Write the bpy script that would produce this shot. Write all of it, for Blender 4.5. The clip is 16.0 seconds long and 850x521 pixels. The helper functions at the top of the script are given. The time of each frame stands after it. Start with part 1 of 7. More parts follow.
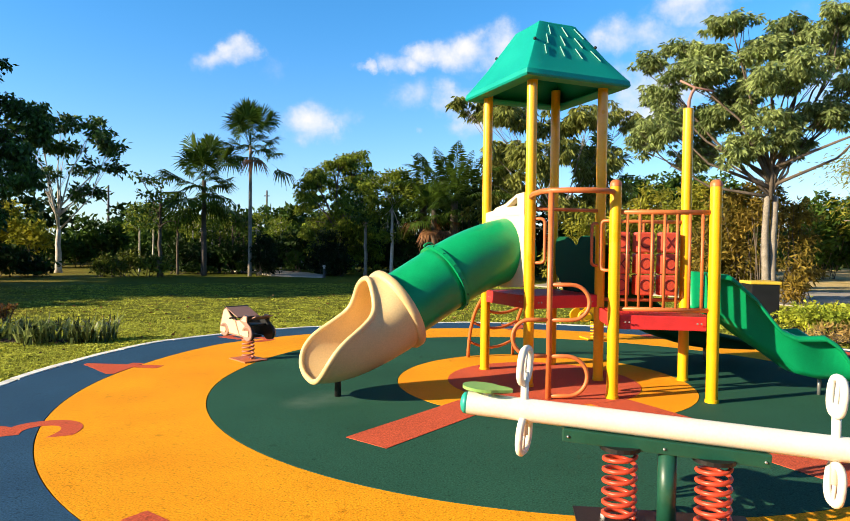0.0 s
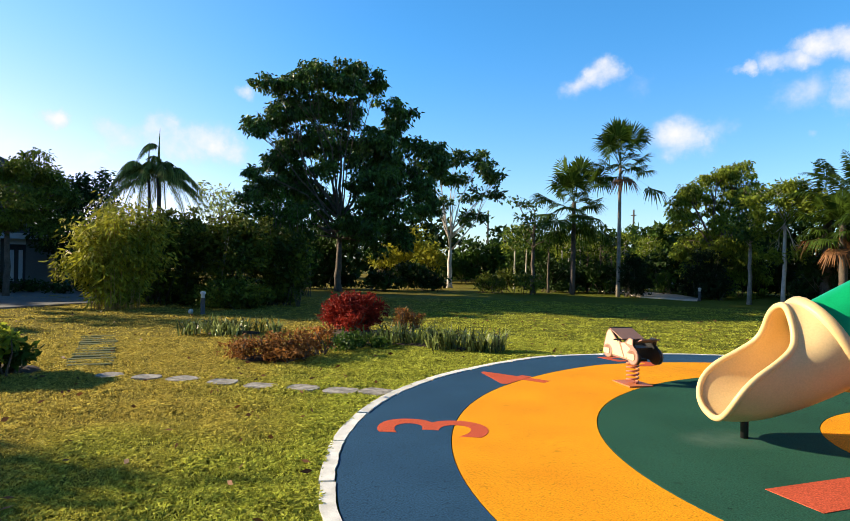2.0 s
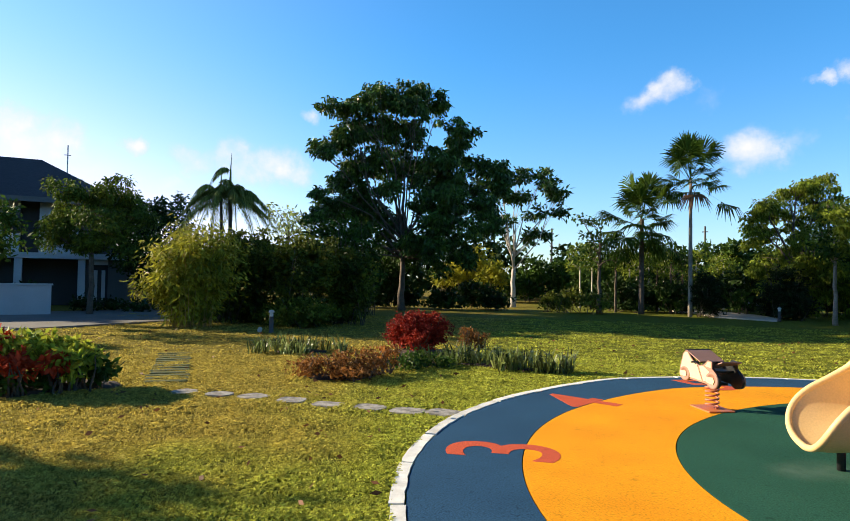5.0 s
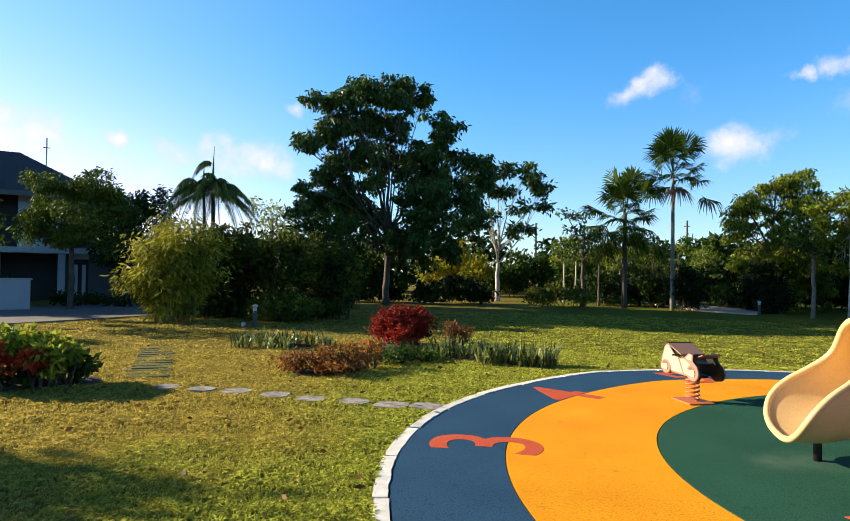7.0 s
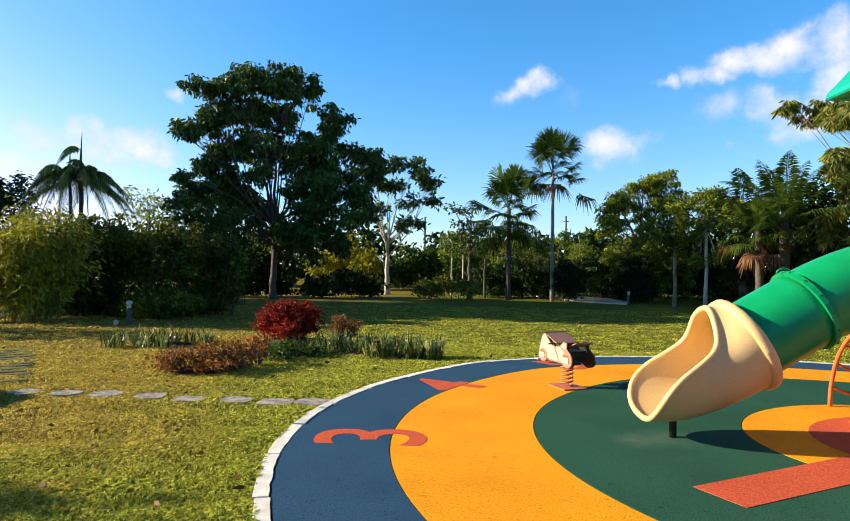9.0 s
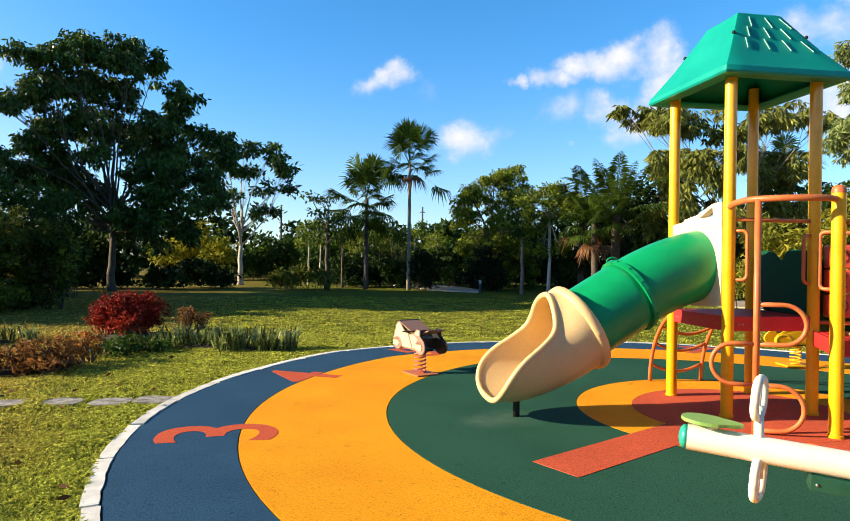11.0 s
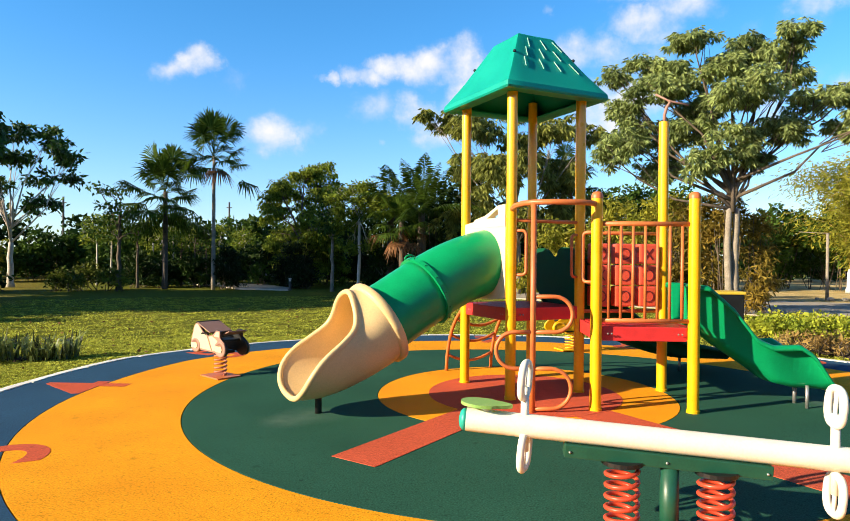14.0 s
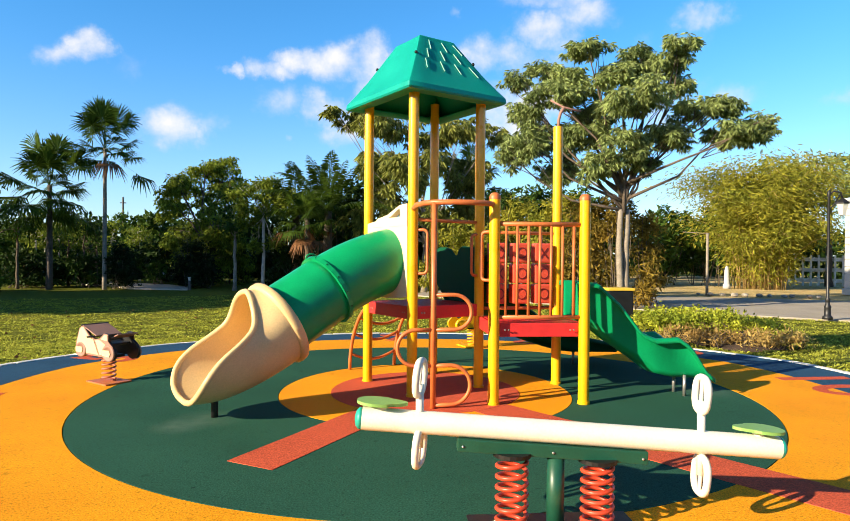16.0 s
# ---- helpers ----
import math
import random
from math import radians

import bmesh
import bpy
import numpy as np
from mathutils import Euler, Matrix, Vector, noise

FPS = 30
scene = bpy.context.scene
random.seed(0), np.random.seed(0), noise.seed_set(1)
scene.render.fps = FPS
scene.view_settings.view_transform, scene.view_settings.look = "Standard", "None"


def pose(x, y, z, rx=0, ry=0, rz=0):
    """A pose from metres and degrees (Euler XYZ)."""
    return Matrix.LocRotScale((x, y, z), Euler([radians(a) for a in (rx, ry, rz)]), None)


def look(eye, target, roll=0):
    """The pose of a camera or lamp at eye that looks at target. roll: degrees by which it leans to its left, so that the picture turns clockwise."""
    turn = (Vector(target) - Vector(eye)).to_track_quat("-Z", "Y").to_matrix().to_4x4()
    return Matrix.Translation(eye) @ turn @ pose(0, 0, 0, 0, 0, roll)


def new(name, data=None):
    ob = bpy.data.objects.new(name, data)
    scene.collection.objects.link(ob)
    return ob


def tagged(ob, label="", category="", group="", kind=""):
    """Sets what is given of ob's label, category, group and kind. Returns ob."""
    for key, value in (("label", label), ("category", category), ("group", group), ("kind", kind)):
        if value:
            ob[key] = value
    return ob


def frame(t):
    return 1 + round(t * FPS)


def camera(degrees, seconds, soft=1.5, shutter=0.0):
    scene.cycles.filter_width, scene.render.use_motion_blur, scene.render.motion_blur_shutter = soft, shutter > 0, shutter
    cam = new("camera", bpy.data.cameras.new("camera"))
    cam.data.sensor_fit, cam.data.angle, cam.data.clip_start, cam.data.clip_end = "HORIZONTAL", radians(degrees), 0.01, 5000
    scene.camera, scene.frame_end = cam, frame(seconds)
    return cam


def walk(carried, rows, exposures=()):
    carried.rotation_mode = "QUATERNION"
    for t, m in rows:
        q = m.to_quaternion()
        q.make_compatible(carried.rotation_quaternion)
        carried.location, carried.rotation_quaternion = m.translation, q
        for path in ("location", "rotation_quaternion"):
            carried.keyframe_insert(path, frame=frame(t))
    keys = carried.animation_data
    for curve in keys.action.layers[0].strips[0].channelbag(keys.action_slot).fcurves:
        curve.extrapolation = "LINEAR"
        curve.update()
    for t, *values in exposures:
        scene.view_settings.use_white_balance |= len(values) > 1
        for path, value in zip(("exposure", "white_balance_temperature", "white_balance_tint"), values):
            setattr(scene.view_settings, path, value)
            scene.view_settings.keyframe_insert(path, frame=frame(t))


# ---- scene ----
cam = camera(68.0, 16.0, soft=0.7)
PATH = [
    (0, (0.866, -0.161, 1.613), (0.617, 1.822, 1.565), 0.7),
    (0.5, (0.778, -0.129, 1.616), (0.285, 1.809, 1.566), 0.9),
    (1, (0.682, -0.115, 1.611), (-0.095, 1.727, 1.578), 1.1),
    (1.5, (0.607, -0.122, 1.609), (-0.4, 1.606, 1.591), 1.1),
    (2, (0.524, -0.127, 1.604), (-0.741, 1.422, 1.602), 1.1),
    (2.5, (0.465, -0.121, 1.601), (-0.926, 1.316, 1.62), 1.1),
    (3, (0.44, -0.121, 1.597), (-0.97, 1.298, 1.625), 1.0),
    (5.5, (0.444, -0.121, 1.607), (-0.965, 1.297, 1.665), 0.9),
    (6, (0.45, -0.122, 1.602), (-0.951, 1.305, 1.652), 0.9),
    (6.5, (0.456, -0.116, 1.605), (-0.935, 1.321, 1.654), 0.9),
    (7, (0.451, -0.115, 1.605), (-0.925, 1.335, 1.642), 0.9),
    (7.5, (0.462, -0.122, 1.612), (-0.882, 1.359, 1.651), 0.8),
    (8, (0.477, -0.122, 1.614), (-0.804, 1.413, 1.653), 0.8),
    (8.5, (0.486, -0.109, 1.616), (-0.719, 1.487, 1.655), 0.7),
    (9, (0.501, -0.091, 1.612), (-0.605, 1.576, 1.633), 0.7),
    (11.5, (0.545, -0.04, 1.603), (-0.077, 1.861, 1.604), 0.7),
    (12, (0.57, -0.055, 1.609), (0.036, 1.873, 1.616), 0.6),
    (12.5, (0.596, -0.06, 1.609), (0.182, 1.897, 1.608), 0.6),
    (13, (0.618, -0.061, 1.609), (0.322, 1.917, 1.607), 0.6),
    (13.5, (0.634, -0.071, 1.615), (0.413, 1.917, 1.617), 0.5),
    (14, (0.658, -0.082, 1.614), (0.524, 1.914, 1.605), 0.5),
    (14.5, (0.673, -0.094, 1.616), (0.614, 1.905, 1.594), 0.5),
    (15, (0.696, -0.098, 1.616), (0.708, 1.902, 1.589), 0.5),
    (15.5, (0.722, -0.099, 1.62), (0.817, 1.898, 1.597), 0.5),
    (16, (0.734, -0.108, 1.626), (0.889, 1.886, 1.613), 0.5),
]
walk(cam, [(t, look(e, a, r)) for t, e, a, r in PATH], [(0, 1.07), (16, 1.07)])

# ---- light ----
SUN_EL, SUN_AZ = radians(20.0), radians(207.0)   # where the sun stands, angle from +x
sun_way = Vector((math.cos(SUN_EL) * math.cos(SUN_AZ), math.cos(SUN_EL) * math.sin(SUN_AZ), math.sin(SUN_EL)))
sun = new("sun", bpy.data.lights.new("sun", "SUN"))
sun.data.energy, sun.data.angle, sun.data.color = 5.0, radians(0.5), (1.0, 0.84, 0.58)
sun.matrix_world = look(sun_way * 50, (0, 0, 0))

world = bpy.data.worlds.new("sky")
scene.world = world
world.use_nodes = True
wn, wl = world.node_tree.nodes, world.node_tree.links
wn.clear()


def wnode(kind, **values):
    n = wn.new(kind)
    for k, v in values.items():
        n.inputs[k].default_value = v
    return n


sky = wn.new("ShaderNodeTexSky")
sky.sky_type, sky.sun_disc = "NISHITA", False
sky.sun_elevation, sky.sun_rotation = SUN_EL, radians(90) - SUN_AZ
sky.air_density, sky.dust_density, sky.ozone_density = 1.0, 0.25, 2.0
coord = wn.new("ShaderNodeTexCoord")


def wmath(op, a, b=None, clamp=False):
    n = wn.new("ShaderNodeMath")
    n.operation, n.use_clamp = op, clamp
    for i, v in enumerate((a, b)):
        if v is None:
            continue
        if isinstance(v, (int, float)):
            n.inputs[i].default_value = v
        else:
            wl.new(v, n.inputs[i])
    return n.outputs[0]


# cumulus banks, each of several lobes: bearing to the left of +y, height over the horizon, half width, half height (degrees), weight
CLOUDS = []
CLOUDS += [(23.7, 16.1, 1.6, 1.1, 1.0), (25.5, 15.3, 1.7, 0.8, 0.7), (21.6, 15.2, 1.6, 0.9, 0.5)]   # lone puff
CLOUDS += [(17.4, 10.5, 2.3, 1.4, 1.0), (15.1, 11.2, 2.0, 0.7, 0.55)]   # low puff over the palms
CLOUDS += [(9.1, 15.9, 2.1, 0.8, 0.9), (6.6, 16.8, 2.1, 1.0, 1.0), (3.5, 16.7, 2.7, 1.4, 1.0), (1.1, 17.1, 2.3, 1.7, 1.0), (0.1, 15.2, 2.0, 2.0, 0.9), (12.3, 15.4, 1.0, 0.4, 0.8)]   # bank beside the tower
CLOUDS += [(8.2, 13.2, 2.2, 1.2, 0.6), (4.9, 12.7, 1.7, 1.4, 0.9), (2.5, 11.5, 2.3, 1.6, 0.9), (0.8, 12.9, 2.0, 1.4, 0.8), (8.3, 9.9, 0.7, 0.4, 0.7)]   # thin bank under it
CLOUDS += [(-15.1, 19.3, 2.8, 1.3, 0.95), (-17.9, 20.5, 2.8, 1.3, 0.8), (-16.2, 21.8, 4.0, 0.8, 0.7), (-11.0, 17.5, 3.4, 1.2, 0.8), (-14.1, 17.0, 3.8, 1.8, 0.7), (-7.0, 20.8, 0.7, 0.6, 0.6)]   # high bank
CLOUDS += [(-12.5, 12.9, 4.3, 2.1, 0.9), (-24.6, 12.7, 3.4, 1.8, 0.7), (-30.5, 13.3, 2.4, 0.9, 0.6)]   # bank behind the tower
CLOUDS += [(-27.9, 19.3, 2.0, 1.0, 0.85), (-26.2, 18.3, 2.9, 1.1, 0.55), (-38.0, 12.1, 2.0, 0.6, 0.6), (-24.1, 14.9, 2.2, 1.0, 0.5)]   # scattered wisps
CLOUDS += [(76.5, 9.9, 2.7, 1.8, 1.0), (78.0, 11.1, 2.1, 1.2, 1.0), (70.2, 10.4, 1.1, 0.7, 0.9), (68.9, 7.5, 4.6, 0.9, 0.75), (75.1, 7.2, 2.6, 1.2, 0.7)]   # western bank
CLOUDS += [(64.6, 9.5, 2.0, 1.2, 0.85), (61.9, 9.8, 2.0, 1.6, 0.95), (58.8, 9.6, 2.3, 1.5, 0.95), (56.7, 8.8, 1.7, 0.9, 0.7), (55.1, 14.2, 0.9, 0.5, 0.85)]   # bank behind the slim palm
CLOUDS += [(-60.0, 20.0, 8.0, 4.0, 0.9), (120.0, 18.0, 9.0, 4.0, 0.8)]
sep = wn.new("ShaderNodeSeparateXYZ")
wl.new(coord.outputs["Generated"], sep.inputs[0])
warp = wnode("ShaderNodeTexNoise", Scale=20.0, Detail=5.0, Roughness=0.55)
wl.new(coord.outputs["Generated"], warp.inputs["Vector"])
azim = wmath("MULTIPLY", wmath("ARCTAN2", wmath("MULTIPLY", sep.outputs[0], -1.0), sep.outputs[1]), 57.2958)
elev = wmath("MULTIPLY", wmath("ARCSINE", sep.outputs[2]), 57.2958)
# ragged outlines: the banks are torn by a coarse noise before they are laid out
tear = wnode("ShaderNodeTexNoise", Scale=16.0, Detail=6.0, Roughness=0.62)
wl.new(coord.outputs["Generated"], tear.inputs["Vector"])
torn = wn.new("ShaderNodeSeparateColor")
wl.new(tear.outputs["Color"], torn.inputs[0])
azim_t = wmath("ADD", azim, wmath("MULTIPLY", wmath("SUBTRACT", torn.outputs[0], 0.5), 5.0))
elev_t = wmath("ADD", elev, wmath("MULTIPLY", wmath("SUBTRACT", torn.outputs[1], 0.5), 3.2))
total = None
for az, el, w, h, weight in CLOUDS:
    dx = wmath("DIVIDE", wmath("SUBTRACT", azim_t, az), w * 1.8)
    dy = wmath("DIVIDE", wmath("SUBTRACT", elev_t, el), h * 1.9)
    d2 = wmath("ADD", wmath("MULTIPLY", dx, dx), wmath("MULTIPLY", dy, dy))
    lobe = wmath("MULTIPLY", wmath("SUBTRACT", 1.0, d2, True), weight)
    total = lobe if total is None else wmath("MAXIMUM", total, lobe)
billow = wmath("SUBTRACT", warp.outputs["Fac"], 0.5)
cover = wmath("ADD", wmath("SUBTRACT", total, 0.5), wmath("MULTIPLY", billow, 1.5))
mask = wnode("ShaderNodeMapRange", **{"From Min": -0.25, "From Max": 0.75})
mask.interpolation_type = "SMOOTHSTEP"
wl.new(cover, mask.inputs[0])
inside = wmath("MULTIPLY", mask.outputs[0], wmath("MULTIPLY", total, 1.5, True))
shade = wnode("ShaderNodeMapRange", **{"From Min": 0.0, "From Max": 0.7, "To Min": 0.0, "To Max": 1.0})
wl.new(cover, shade.inputs[0])
tone = wn.new("ShaderNodeMixRGB")
tone.inputs[1].default_value, tone.inputs[2].default_value = (4.3, 4.6, 5.3, 1), (6.1, 5.95, 5.9, 1)
wl.new(shade.outputs[0], tone.inputs[0])
grade = wn.new("ShaderNodeMixRGB")   # clear tropical air: less red low down
grade.blend_type = "MULTIPLY"
grade.inputs[0].default_value = 1.0
tints = wn.new("ShaderNodeMixRGB")
tints.inputs[1].default_value, tints.inputs[2].default_value = (0.86, 1.06, 1.4, 1), (0.42, 1.08, 1.52, 1)
lift = wnode("ShaderNodeMapRange", **{"From Min": 0.0, "From Max": 22.0})
lift.interpolation_type = "SMOOTHSTEP"
wl.new(sky.outputs[0], grade.inputs[1])
blend = wn.new("ShaderNodeMixRGB")
wl.new(inside, blend.inputs[0])
wl.new(grade.outputs[0], blend.inputs[1])
wl.new(tone.outputs[0], blend.inputs[2])
wl.new(elev, lift.inputs[0])
wl.new(lift.outputs[0], tints.inputs[0])
deep = wn.new("ShaderNodeMixRGB")   # the clear sky deepens towards the zenith
deep.inputs[2].default_value = (0.12, 0.25, 0.36, 1)
climb = wnode("ShaderNodeMapRange", **{"From Min": 24.0, "From Max": 55.0})
climb.interpolation_type = "SMOOTHSTEP"
wl.new(elev, climb.inputs[0])
wl.new(climb.outputs[0], deep.inputs[0])
wl.new(tints.outputs[0], deep.inputs[1])
# paler towards the sun
toward = wn.new("ShaderNodeVectorMath")
toward.operation = "DOT_PRODUCT"
toward.inputs[1].default_value = sun_way
wl.new(coord.outputs["Generated"], toward.inputs[0])
near_sun = wnode("ShaderNodeMapRange", **{"From Min": 0.3, "From Max": 0.9})
near_sun.interpolation_type = "SMOOTHSTEP"
wl.new(toward.outputs["Value"], near_sun.inputs[0])
pale = wn.new("ShaderNodeMixRGB")
pale.inputs[1].default_value, pale.inputs[2].default_value = (1, 1, 1, 1), (2.0, 1.06, 0.98, 1)
wl.new(near_sun.outputs[0], pale.inputs[0])
haze = wn.new("ShaderNodeMixRGB")
haze.blend_type = "MULTIPLY"
haze.inputs[0].default_value = 1.0
wl.new(deep.outputs[0], haze.inputs[1])
wl.new(pale.outputs[0], haze.inputs[2])
wl.new(haze.outputs[0], grade.inputs[2])
back = wnode("ShaderNodeBackground", Strength=0.0845)
wl.new(blend.outputs[0], back.inputs[0])
wout = wn.new("ShaderNodeOutputWorld")
wl.new(back.outputs[0], wout.inputs[0])

# ---- materials ----
def material(name, base, rough=0.6, metal=0.0, vary=0.12, grain=8.0, fine=90.0, bump=0.15, depth=0.004, second=None, spread=0.5, per_object=0.0, per_island=0.0, trans=0.0, coat=0.0, space="Object", spec=0.5):
    """A surface with two scales of colour variation, fine relief and, where asked, a difference from piece to piece."""
    m = bpy.data.materials.new(name)
    m.use_nodes = True
    n, l = m.node_tree.nodes, m.node_tree.links
    p = n["Principled BSDF"]
    tc = n.new("ShaderNodeTexCoord")
    big = n.new("ShaderNodeTexNoise")
    big.inputs["Scale"].default_value, big.inputs["Detail"].default_value = grain, 5.0
    small = n.new("ShaderNodeTexNoise")
    small.inputs["Scale"].default_value, small.inputs["Detail"].default_value = fine, 4.0
    for t in (big, small):
        l.new(tc.outputs[space], t.inputs["Vector"])
    ramp = n.new("ShaderNodeValToRGB")
    other = second or tuple(c * (1 - vary * 2) for c in base)
    ramp.color_ramp.elements[0].position, ramp.color_ramp.elements[1].position = 0.5 - spread / 2, 0.5 + spread / 2
    ramp.color_ramp.elements[0].color, ramp.color_ramp.elements[1].color = (*other, 1), (*base, 1)
    l.new(big.outputs["Fac"], ramp.inputs[0])
    speck = n.new("ShaderNodeMapRange")
    speck.inputs["From Min"].default_value, speck.inputs["From Max"].default_value = 0.3, 0.7
    speck.inputs["To Min"].default_value, speck.inputs["To Max"].default_value = 1 - vary, 1 + vary
    l.new(small.outputs["Fac"], speck.inputs[0])
    value = speck.outputs[0]
    for amount, kind, out in ((per_object, "ShaderNodeObjectInfo", "Random"), (per_island, "ShaderNodeNewGeometry", "Random Per Island")):
        if amount:
            info, spreadn, mul = n.new(kind), n.new("ShaderNodeMapRange"), n.new("ShaderNodeMath")
            spreadn.inputs["To Min"].default_value, spreadn.inputs["To Max"].default_value = 1 - amount, 1 + amount
            mul.operation = "MULTIPLY"
            l.new(info.outputs[out], spreadn.inputs[0])
            l.new(spreadn.outputs[0], mul.inputs[0])
            l.new(value, mul.inputs[1])
            value = mul.outputs[0]
    hsv = n.new("ShaderNodeHueSaturation")
    l.new(ramp.outputs[0], hsv.inputs["Color"])
    l.new(value, hsv.inputs["Value"])
    l.new(hsv.outputs[0], p.inputs["Base Color"])
    rr = n.new("ShaderNodeMapRange")
    rr.inputs["To Min"].default_value, rr.inputs["To Max"].default_value = max(rough - 0.12, 0.02), min(rough + 0.12, 1)
    l.new(big.outputs["Fac"], rr.inputs[0])
    l.new(rr.outputs[0], p.inputs["Roughness"])
    p.inputs["Metallic"].default_value = metal
    p.inputs["Specular IOR Level"].default_value = spec
    if coat:
        p.inputs["Coat Weight"].default_value, p.inputs["Coat Roughness"].default_value = coat, 0.15
    if bump:
        b = n.new("ShaderNodeBump")
        b.inputs["Strength"].default_value, b.inputs["Distance"].default_value = bump, depth
        l.new(small.outputs["Fac"], b.inputs["Height"])
        l.new(b.outputs[0], p.inputs["Normal"])
    if trans:
        out = n["Material Output"]
        tr, mix = n.new("ShaderNodeBsdfTranslucent"), n.new("ShaderNodeMixShader")
        mix.inputs[0].default_value = trans
        l.new(hsv.outputs[0], tr.inputs[0])
        l.new(p.outputs[0], mix.inputs[1])
        l.new(tr.outputs[0], mix.inputs[2])
        l.new(mix.outputs[0], out.inputs["Surface"])
    return m


M = {}
M["rub_blue"] = material("blue rubber", (0.03, 0.088, 0.165), 0.85, vary=0.38, grain=1.6, fine=80, bump=0.55, second=(0.024, 0.07, 0.135), spec=0.08)
M["rub_orange"] = material("orange rubber", (0.93, 0.385, 0.014), 0.85, vary=0.38, grain=1.3, fine=80, bump=0.55, second=(0.88, 0.32, 0.01), spec=0.08)
M["rub_green"] = material("green rubber", (0.028, 0.105, 0.068), 0.85, vary=0.38, grain=1.1, fine=80, bump=0.55, second=(0.022, 0.085, 0.055), spec=0.08)
M["rub_red"] = material("red rubber", (0.62, 0.115, 0.055), 0.85, vary=0.38, grain=1.5, fine=80, bump=0.55, second=(0.55, 0.098, 0.048), spec=0.08)


def scuffed(m, spots, tint):
    """Pale dust worn into a floor round a few spots (x, y, radius), broken up by noise."""
    n, l = m.node_tree.nodes, m.node_tree.links
    p = n["Principled BSDF"]
    colour = p.inputs["Base Color"].links[0].from_socket
    tc = n.new("ShaderNodeTexCoord")
    rag = n.new("ShaderNodeTexNoise")
    rag.inputs["Scale"].default_value, rag.inputs["Detail"].default_value = 7.0, 8.0
    l.new(tc.outputs["Object"], rag.inputs["Vector"])
    for x, y, r in spots:
        gap_, fade, mul, mix = n.new("ShaderNodeVectorMath"), n.new("ShaderNodeMapRange"), n.new("ShaderNodeMath"), n.new("ShaderNodeMixRGB")
        gap_.operation, mul.operation = "DISTANCE", "MULTIPLY"
        gap_.inputs[1].default_value = (x, y, 0.0)
        l.new(tc.outputs["Object"], gap_.inputs[0])
        fade.inputs["From Min"].default_value, fade.inputs["From Max"].default_value = r, 0.0
        l.new(gap_.outputs["Value"], fade.inputs[0])
        l.new(fade.outputs[0], mul.inputs[0])
        l.new(rag.outputs["Fac"], mul.inputs[1])
        l.new(mul.outputs[0], mix.inputs[0])
        l.new(colour, mix.inputs[1])
        mix.inputs[2].default_value = (*tint, 1)
        colour = mix.outputs[0]
    l.new(colour, p.inputs["Base Color"])


def speckled(m, dark=0.62):
    """Pits and dark crumbs in cast rubber granules, and faint wide stains."""
    n, l = m.node_tree.nodes, m.node_tree.links
    p = n["Principled BSDF"]
    colour = p.inputs["Base Color"].links[0].from_socket
    tc = n.new("ShaderNodeTexCoord")
    for scale, low, high, value in ((46.0, 0.6, 0.7, dark), (9.0, 0.66, 0.74, 0.72), (0.9, 0.45, 0.75, 0.86)):
        tex, cut, mix = n.new("ShaderNodeTexNoise"), n.new("ShaderNodeMapRange"), n.new("ShaderNodeMixRGB")
        tex.inputs["Scale"].default_value, tex.inputs["Detail"].default_value = scale, 3.0
        l.new(tc.outputs["Object"], tex.inputs["Vector"])
        cut.inputs["From Min"].default_value, cut.inputs["From Max"].default_value = low, high
        l.new(tex.outputs["Fac"], cut.inputs[0])
        mix.blend_type = "MULTIPLY"
        mix.inputs[2].default_value = (value, value, value, 1)
        l.new(cut.outputs[0], mix.inputs[0])
        l.new(colour, mix.inputs[1])
        colour = mix.outputs[0]
    l.new(colour, p.inputs["Base Color"])


for key in ("rub_blue", "rub_orange", "rub_green", "rub_red"):
    speckled(M[key])
scuffed(M["rub_green"], ((-0.92, 6.2, 0.4), (-1.1, 5.95, 0.3), (4.75, 7.3, 0.45)), (0.1, 0.16, 0.12))
M["kerb"] = material("white painted concrete", (0.88, 0.86, 0.8), 0.75, vary=0.1, grain=7, fine=120, bump=0.4, second=(0.66, 0.64, 0.58), spread=0.3, per_object=0.08)
M["yellow"] = material("yellow enamel", (0.95, 0.5, 0.006), 0.32, vary=0.05, grain=5, fine=60, bump=0.05, second=(0.88, 0.42, 0.006), coat=0.3)
M["copper"] = material("weathered red enamel", (0.62, 0.185, 0.045), 0.45, vary=0.12, grain=9, fine=120, bump=0.08, second=(0.52, 0.13, 0.04))
M["deck_red"] = material("red coated steel", (0.66, 0.03, 0.03), 0.45, vary=0.1, grain=8, fine=100, bump=0.08, second=(0.5, 0.025, 0.025))
M["drum_red"] = material("red plastic", (0.78, 0.1, 0.05), 0.4, vary=0.07, grain=4, fine=80, bump=0.04)
M["plastic_green"] = material("green plastic", (0.003, 0.36, 0.13), 0.34, vary=0.06, grain=3, fine=60, bump=0.03, second=(0.004, 0.27, 0.1), spec=0.35)
M["roof_green"] = material("teal green plastic", (0.003, 0.34, 0.265), 0.42, vary=0.08, grain=3, fine=70, bump=0.05, second=(0.003, 0.29, 0.225), spec=0.35)
M["cream"] = material("cream plastic", (0.8, 0.58, 0.28), 0.42, vary=0.06, grain=3, fine=60, bump=0.04, second=(0.74, 0.51, 0.24), spec=0.35)
